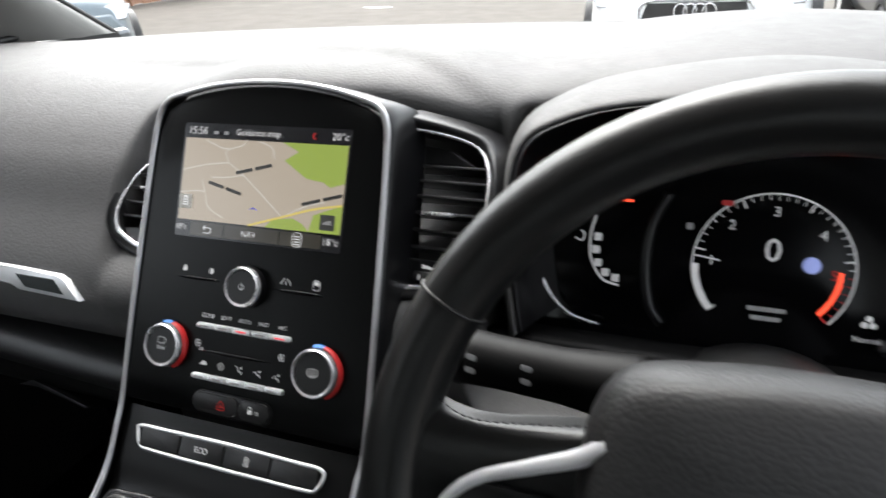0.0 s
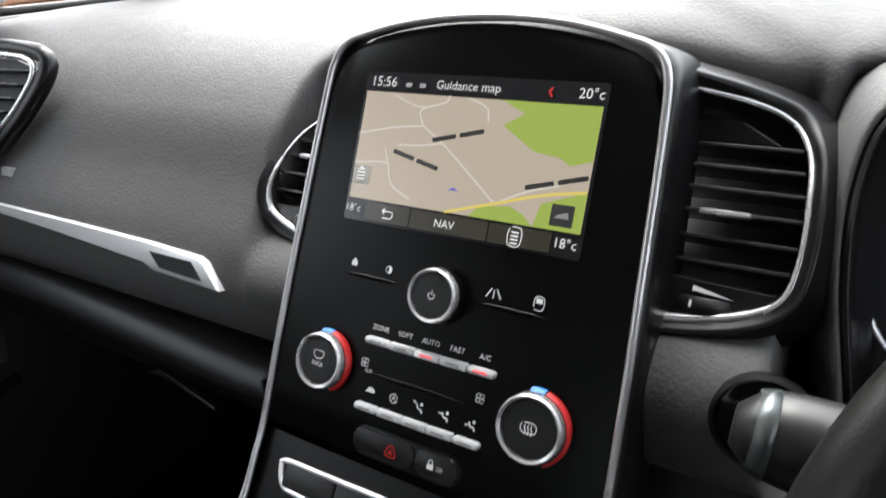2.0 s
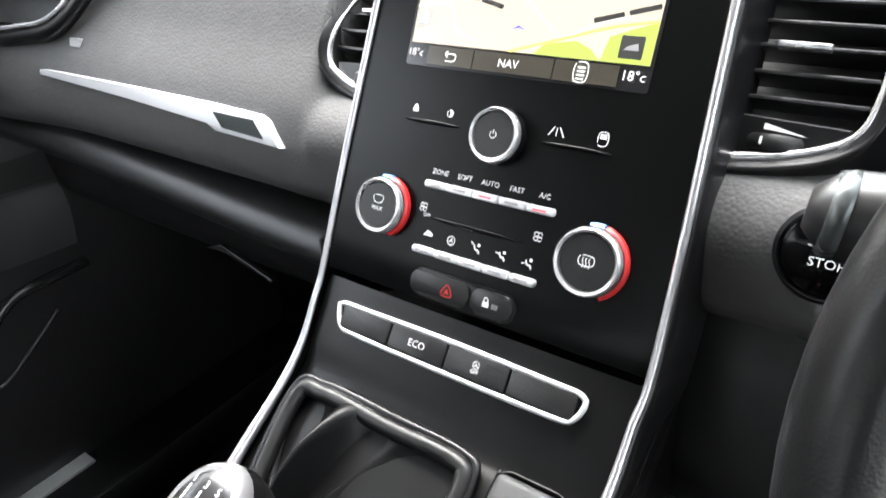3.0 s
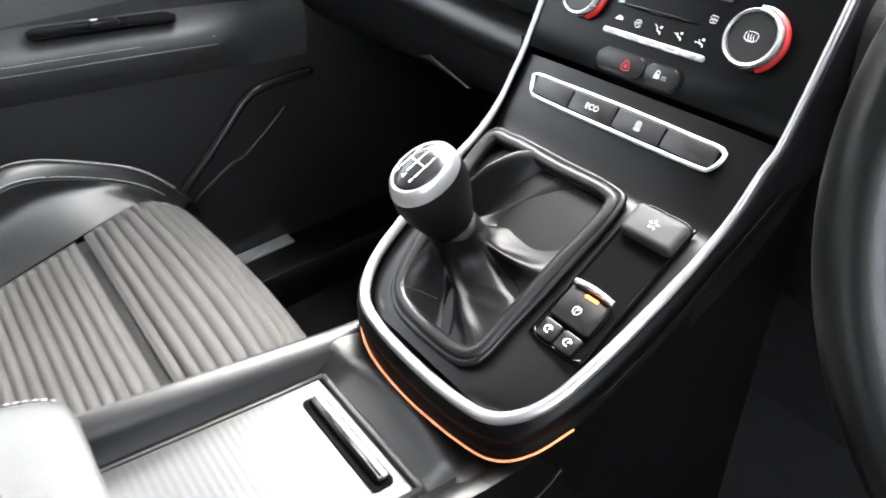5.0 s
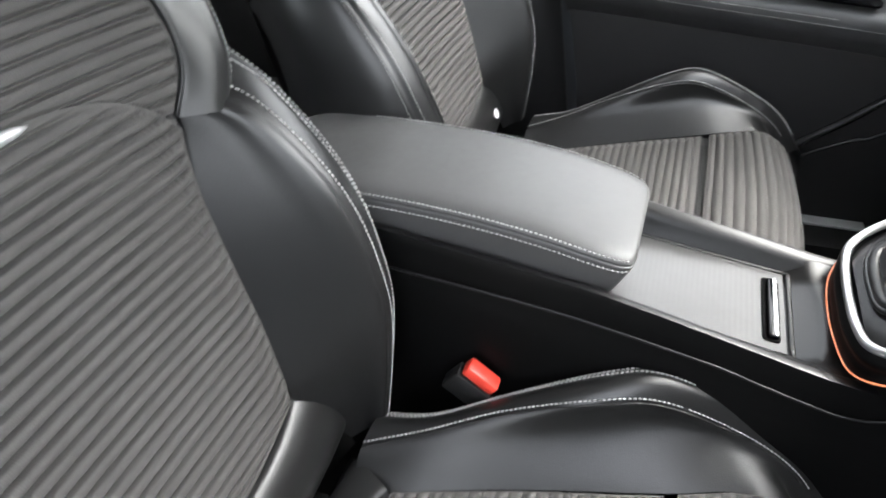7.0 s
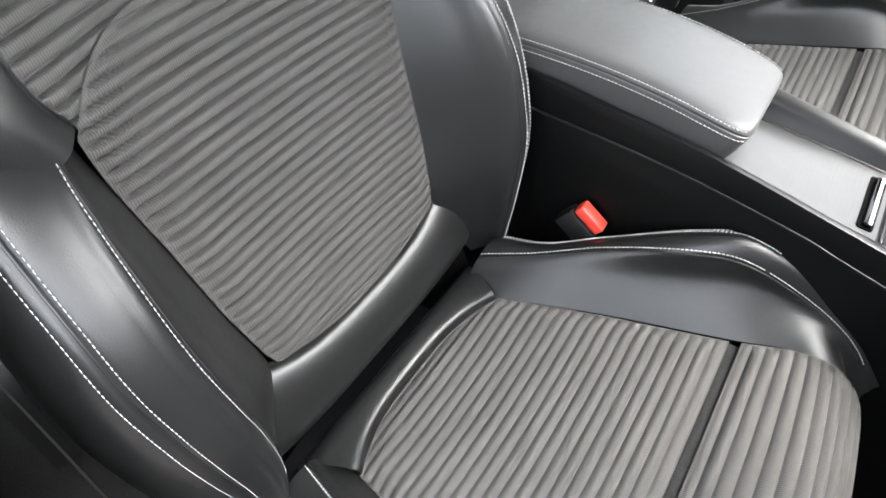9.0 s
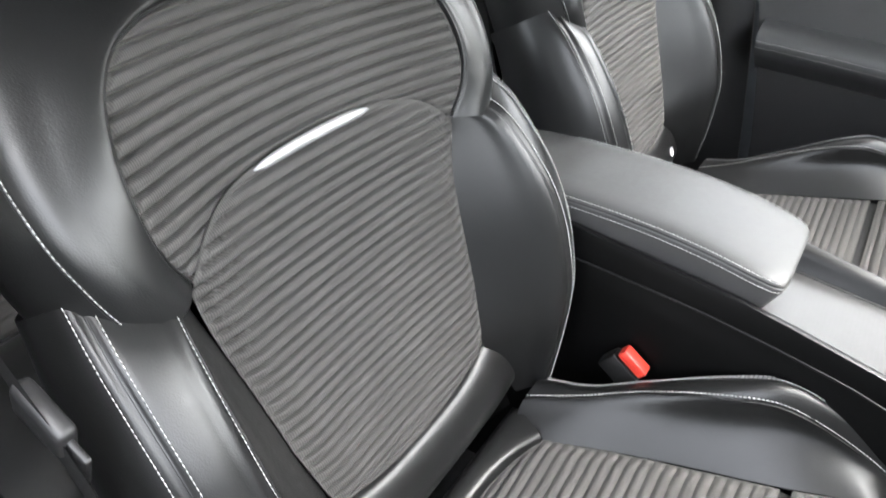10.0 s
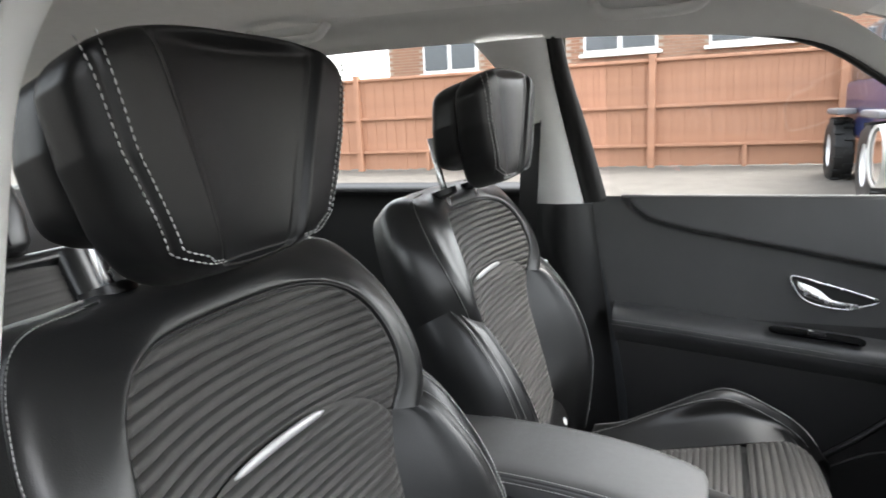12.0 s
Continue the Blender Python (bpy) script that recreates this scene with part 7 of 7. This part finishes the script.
# driver's door, standing open: out of view, its angle set to block side light
dd = tagged(thing("door_2", "unseen driver door standing open to block side light, black lining inside", "car door"), kind="structure")
DM = plane_frame((0.80, 1.08, 0.0), (math.sin(radians(32)), -math.cos(radians(32)), 0), (0, 0, 1))
part("door_shell", prism([(0.02, -0.22), (1.06, -0.22), (1.12, 0.1), (1.12, 0.74), (0.0, 0.72)], -0.06, 0.0, DM, 0.02, 2), mat("door_paint", (0.10, 0.11, 0.12), 0.3, 0.4, coat=0.5), dd, "grey painted door shell", True)
part("door_lining", prism([(0.05, -0.18), (1.03, -0.18), (1.08, 0.1), (1.08, 0.72), (0.03, 0.70)], -0.11, -0.06, DM, 0.0), HARD, dd, "black door lining")
tube("window_frame", curve([DM @ Vector((x, y, -0.03)) for x, y in ((0.10, 0.72), (0.35, 0.90), (0.60, 1.04), (0.85, 1.10), (1.02, 1.09), (1.08, 0.92), (1.12, 0.73))], 40), 0.018, RUBBER, dd, sides=8)
# ---- car park outside ----
ASPHALT = mat("asphalt", (0.095, 0.087, 0.078), 0.95, spec=0.08, grain=60, bump=0.4, var=0.25, scale=3)
FENCEWOOD = mat("orange_fence_wood", (0.30, 0.150, 0.090), 0.75, var=0.3, scale=4)
BRICK = mat("brown_brick", (0.25, 0.14, 0.09), 0.85, var=0.3, scale=6)
LINEPAINT = mat("line_paint", (0.75, 0.75, 0.72), 0.7, var=0.15)


def ground_z(x):
    return -0.38 + 0.033 * max(0.0, -x - 1.0) * (1 if x > -30 else 29 / (-x - 1.0))


xs = [-300, -30, -20, -14, -11, -8, -5, -3, -1, 1, 5, 20, 300]
ys = [-300, -40, -10, 0, 10, 40, 300]
ground = tagged(sheet("ground", np.array([[(x, y, ground_z(x)) for y in ys] for x in xs]), ASPHALT, None), "grey asphalt car park", "ground", kind="structure")
FX = -11.0
FZ = ground_z(FX)
fence = thing("fence", "orange-brown stained timber fence", "fence")
rngf = random.Random(3)
y = -26.0
bm1 = rbox(0.022, 0.118, 1.72, Matrix.Identity(4), 0.003, 1)
mb = bpy.data.meshes.new("board")
bm1.to_mesh(mb)
bm1.free()
mb.materials.append(FENCEWOOD)
count = 0
while y < 18.0:
    if -13.5 < y < 17.6:
        b = new("board", mb)
        b.parent = fence
        b.location = (FX + (0.012 if count % 2 else 0), y, FZ + 0.885 + rngf.uniform(-0.012, 0.012))
    count += 1
    y += 0.105
for z in (0.36, 1.00, 1.74):
    part("rail", rbox(0.07, 44.0, 0.05 if z < 1.9 else 0.06, Matrix.Translation((FX + 0.05, -4, FZ + z)), 0.006, 1), FENCEWOOD, fence, "lighter fence rail")
for k in range(-9, 7):
    part("fence_post", rbox(0.11, 0.11, 1.84, Matrix.Translation((FX + 0.07, -0.73 + 2.75 * k, FZ + 0.91)), 0.008, 1), FENCEWOOD, fence)
for k in range(-10, 9):
    part("short_post", rbox(0.05, 0.07, 0.34, Matrix.Translation((FX + 0.06, 0.70 + 2.75 * k, FZ + 0.17)), 0.006, 1), FENCEWOOD, fence)
for y0, x0, x1 in ((1.35, -10.8, -6.3), (3.8, -10.8, -6.3), (-1.0, -10.8, -6.3), (6.2, -10.8, -6.3)):
    tagged(part("line_marking", prism([(x0, y0 - 0.05), (x1, y0 - 0.05), (x1, y0 + 0.05), (x0, y0 + 0.05)], 0, 0.006, Matrix.Translation((0, 0, ground_z(-8.5) - 0.028))), LINEPAINT), "white parking bay line", "road marking", kind="structure")

# brick houses behind the fence
FRAME = mat("white_window_frame", (0.75, 0.75, 0.74), 0.4)
PANE = mat("dark_pane", (0.06, 0.07, 0.08), 0.08)
MORTAR = mat("mortar", (0.34, 0.30, 0.25), 0.9)


def brick_house(y0, y1, windows):
    h = thing("house", "brown brick house with white windows behind the fence", "house", "houses")
    part("wall", rbox(6.0, y1 - y0, 6.0, Matrix.Translation((-19.0, (y0 + y1) / 2, 2.6)), 0.02), MORTAR, h)
    # courses that show above the fence
    bmc = bmesh.new()
    rb = random.Random(5)
    row = 0
    z = 1.45
    while z < 3.6:
        y = y0 + 0.02 + (0.11 if row % 2 else 0)
        while y < y1 - 0.24:
            if not any(abs(y + 0.107 - wy) < ww / 2 + 0.08 and abs(z - wz) < wh / 2 + 0.06 for wy, ww, wz, wh in windows):
                bmesh.ops.create_cube(bmc, size=1.0, matrix=Matrix.Translation((-15.995 + rb.uniform(-0.002, 0.002), y + 0.107, z)) @ Matrix.Diagonal((0.03, 0.213, 0.063, 1)))
            y += 0.225
        z += 0.075
        row += 1
    ob = part("brickwork", bmc, BRICK, h, "brown brickwork")
    tagged(ob, "brown brickwork", "", "", "stuff")
    part("roof", prism([(-(y1 - y0) / 2 - 0.6, 5.4), ((y1 - y0) / 2 + 0.6, 5.4), ((y1 - y0) / 2 - 1.5, 8.5), (-(y1 - y0) / 2 + 1.5, 8.5)], -3.6, 3.6, plane_frame((-19.0, (y0 + y1) / 2, 0), (0, 1, 0), (0, 0, 1))), mat("roof_tiles", (0.12, 0.08, 0.07), 0.8), h)
    for wy, ww, wz, wh in windows:
        win = part("window", rbox(0.12, ww, wh, Matrix.Translation((-15.97, wy, wz)), 0.01), FRAME, h)
        for k in (-1, 1):
            part("pane", rbox(0.03, ww / 2 - 0.12, wh - 0.16, Matrix.Translation((-15.895, wy + k * ww / 4, wz)), 0.004), PANE, win)
        part("sill", rbox(0.2, ww + 0.2, 0.08, Matrix.Translation((-15.93, wy, wz - wh / 2 - 0.05)), 0.01), FRAME, win)


brick_house(-8.0, -3.8, ((-6.2, 1.5, 2.55, 1.0),))
brick_house(-3.2, 4.6, ((-1.9, 1.7, 2.70, 0.9), (1.0, 1.9, 2.70, 0.9)))


def car(name, label, paint, m, width=1.75, length=4.1, lamp_y=0.62, grille=None):
    """A parked car: shaped body, glazed cabin, wheels, lamps and grille. Local y points along its nose."""
    c = thing(name, label, "car")
    c.matrix_world = m
    w = width / 2
    secs = [(-length + 0.9, 0.35, 0.75, 0.8), (-length + 1.0, 0.25, 0.95, 0.95), (-length + 1.8, 0.22, 0.98, 1.0), (-1.9, 0.22, 0.98, 1.0), (-0.6, 0.22, 0.96, 1.0), (0.2, 0.2, 0.90, 0.99), (0.6, 0.2, 0.83, 0.95), (0.80, 0.22, 0.74, 0.88), (0.88, 0.28, 0.60, 0.80)]
    g = []
    for y, z0, z1, k in secs:
        ww = w * k
        g.append([(-ww * 0.9, y, z0), (-ww, y, z0 + 0.12), (-ww * 1.0, y, (z0 + z1) / 2), (-ww * 0.97, y, z1 - 0.10), (-ww * 0.86, y, z1 - 0.015), (-ww * 0.45, y, z1 + 0.025), (0, y, z1 + 0.035), (ww * 0.45, y, z1 + 0.025), (ww * 0.86, y, z1 - 0.015), (ww * 0.97, y, z1 - 0.10), (ww, y, (z0 + z1) / 2), (ww, y, z0 + 0.12), (ww * 0.9, y, z0)])
    sheet("body", np.array([catmull(r, 37) for r in catmull(np.array(g), 50)]), paint, c)
    part("nose", prism([(-w * 0.8, 0.26), (w * 0.8, 0.26), (w * 0.83, 0.5), (w * 0.72, 0.63), (-w * 0.72, 0.63), (-w * 0.83, 0.5)], -0.05, 0.02, plane_frame((0, 0.87, 0), (-1, 0, 0), (0, 0, 1)), 0.03, 3), paint, c, smooth=True)
    cab = []
    for y, z, k in ((-length + 1.1, 0.95, 0.95), (-length + 1.5, 1.38, 0.74), (-2.0, 1.46, 0.74), (-1.2, 1.42, 0.74), (-0.2, 0.95, 0.90)):
        cab.append([(-w * 0.95, y, 0.93), (-w * k, y, z - 0.06), (-w * k * 0.8, y, z), (0, y, z + 0.02), (w * k * 0.8, y, z), (w * k, y, z - 0.06), (w * 0.95, y, 0.93)])
    sheet("cabin", catmull(np.array(cab), 24), PANE, c, "dark car glass")
    for sx in (-1, 1):
        part("headlamp", prism([(0, 0), (0.36, 0.04), (0.42, 0.17), (0.30, 0.19), (0.04, 0.13)] if sx > 0 else [(0, 0), (-0.36, 0.04), (-0.42, 0.17), (-0.30, 0.19), (-0.04, 0.13)][::-1], -0.10, 0.012, plane_frame((sx * -0.40, 0.862, lamp_y - 0.08), (-1, 0, 0), (0, -0.25, 0.97)), 0.008), mat("lamp_glass", (0.55, 0.57, 0.6), 0.1, 0.6), c, "clear headlamp")
        for yy in (0.05, -length + 1.75):
            wh = new("wheel")
            wh.parent = c
            mw = Matrix.Translation((sx * (w - 0.02), yy, 0.31)) @ Matrix.Rotation(math.pi / 2, 4, "Y")
            part("tyre", lathe([(0.20, -0.10), (0.29, -0.10), (0.31, -0.07), (0.31, 0.07), (0.29, 0.10), (0.20, 0.10)], mw, 36), RUBBER, wh, smooth=True)
            part("hub", lathe([(0.0, 0.085), (0.19, 0.08), (0.21, 0.09)], mw, 30), SILVER, wh, smooth=True)
            part("hub", lathe([(0.0, -0.085), (0.19, -0.08), (0.21, -0.09)], mw, 30), SILVER, wh, smooth=True)
    part("grille", prism([(-0.36, 0.60), (0.36, 0.60), (0.40, 0.50), (0.30, 0.30), (-0.30, 0.30), (-0.40, 0.50)], -0.02, 0.008, plane_frame((0, 0.885, 0), (-1, 0, 0), (0, 0, 1)), 0.006), RUBBER, c, "black grille")
    tube("grille_frame", curve([(x, 0.90, z) for x, z in [(-0.36, 0.61), (0, 0.615), (0.36, 0.61), (0.41, 0.5), (0.30, 0.29), (0, 0.285), (-0.30, 0.29), (-0.41, 0.5)]], 60, True), 0.012, CHROME, c, sides=6, closed=True)
    plate = part("number_plate", rbox(0.50, 0.012, 0.11, Matrix.Translation((0, 0.915, 0.40)), 0.004), LINEPAINT, c, "white number plate")
    part("plate_band", rbox(0.05, 0.004, 0.11, Matrix.Translation((0.225, 0.922, 0.40)), 0), BLUE_PRINT, plate)
    part("plate_bar", rbox(0.34, 0.004, 0.05, Matrix.Translation((-0.02, 0.922, 0.40)), 0), RUBBER, plate)
    return c


WHITECAR = mat("white_car_paint", (0.80, 0.81, 0.82), 0.25, coat=0.6, var=0.02)
white_car = car("parked_car", "white hatchback parked facing the camera, black grille", WHITECAR, Matrix.Translation((0.14, 7.05, -0.38)) @ Matrix.Rotation(math.pi, 4, "Z") @ Matrix.Diagonal((1, 1, 1.13, 1)))
for k in range(4):
    tube("badge_ring", np.array([(-0.105 + 0.07 * k + 0.048 * math.cos(a), 0.915, 0.545 + 0.048 * math.sin(a)) for a in np.linspace(0, 2 * np.pi, 24, endpoint=False)]), 0.007, CHROME, white_car, sides=6, closed=True, up=(0, 1, 0))
car("parked_car", "silver-blue car parked facing the camera", mat("silver_blue_paint", (0.13, 0.16, 0.18), 0.3, 0.3, coat=0.5), Matrix.Translation((-5.96, 5.33, -0.23)) @ Matrix.Rotation(math.pi + 0.943, 4, "Z"))
car("parked_car", "dark grey car parked beside the white one", mat("dark_grey_paint", (0.10, 0.11, 0.12), 0.3, 0.5, coat=0.5), Matrix.Translation((2.55, 7.4, -0.38)) @ Matrix.Rotation(math.pi, 4, "Z"))


# high 4x4 with coarse tyres, standing against the fence
jeep = thing("parked_offroader", "dark blue off-roader with big knobbly tyres", "car")
JB = mat("dark_blue_paint", (0.02, 0.03, 0.10), 0.3, coat=0.5)
jz = ground_z(-8.0)
part("body", rbox(3.6, 1.45, 0.75, Matrix.Translation((-8.3, 2.65, jz + 0.95)), 0.08, 3), JB, jeep, smooth=True)
part("cabin", rbox(2.2, 1.40, 0.75, Matrix.Translation((-8.9, 2.65, jz + 1.62)), 0.12, 3), PANE, jeep, smooth=True)
for xx in (-9.5, -7.1):
    for yy in (1.80, 3.50):
        wh = new("wheel")
        wh.parent = jeep
        mw = Matrix.Translation((xx, yy, jz + 0.42)) @ Matrix.Rotation(math.pi / 2, 4, "X")
        part("tyre", lathe([(0.22, -0.13), (0.36, -0.135), (0.41, -0.10), (0.415, 0.10), (0.36, 0.135), (0.22, 0.13)], mw, 40), RUBBER, wh, smooth=True)
        part("hub", lathe([(0.0, 0.10), (0.20, 0.09), (0.23, 0.12)], mw, 24), SILVER, wh, smooth=True)
        lugs = bmesh.new()
        for k in range(30):
            a = 2 * math.pi * k / 30
            lug = bmesh.ops.create_cube(lugs, size=1.0, matrix=mw @ Matrix.Rotation(a, 4, "Z") @ Matrix.Translation((0.42, 0, 0.06 if k % 2 else -0.06)) @ Matrix.Diagonal((0.03, 0.05, 0.11, 1)))
        part("tread", lugs, RUBBER, wh)
    part("wing", rbox(0.95, 0.22, 0.08, Matrix.Translation((xx, 1.80, jz + 0.93)), 0.03, 2), mat("grey_wing", (0.12, 0.12, 0.13), 0.5), jeep, smooth=True)

for y0, y1, xx in ((12.2, 12.35, -7.8), ):
    tagged(part("line_marking", prism([(-10.0, 12.25), (-5.2, 11.9), (-5.2, 12.0), (-10.0, 12.38)], 0, 0.008, Matrix.Translation((0, 0, ground_z(-5.2) + 0.01)) @ Matrix.Shear("XY", 4, (0, 0))), LINEPAINT), "white line across the car park", "road marking", kind="structure")
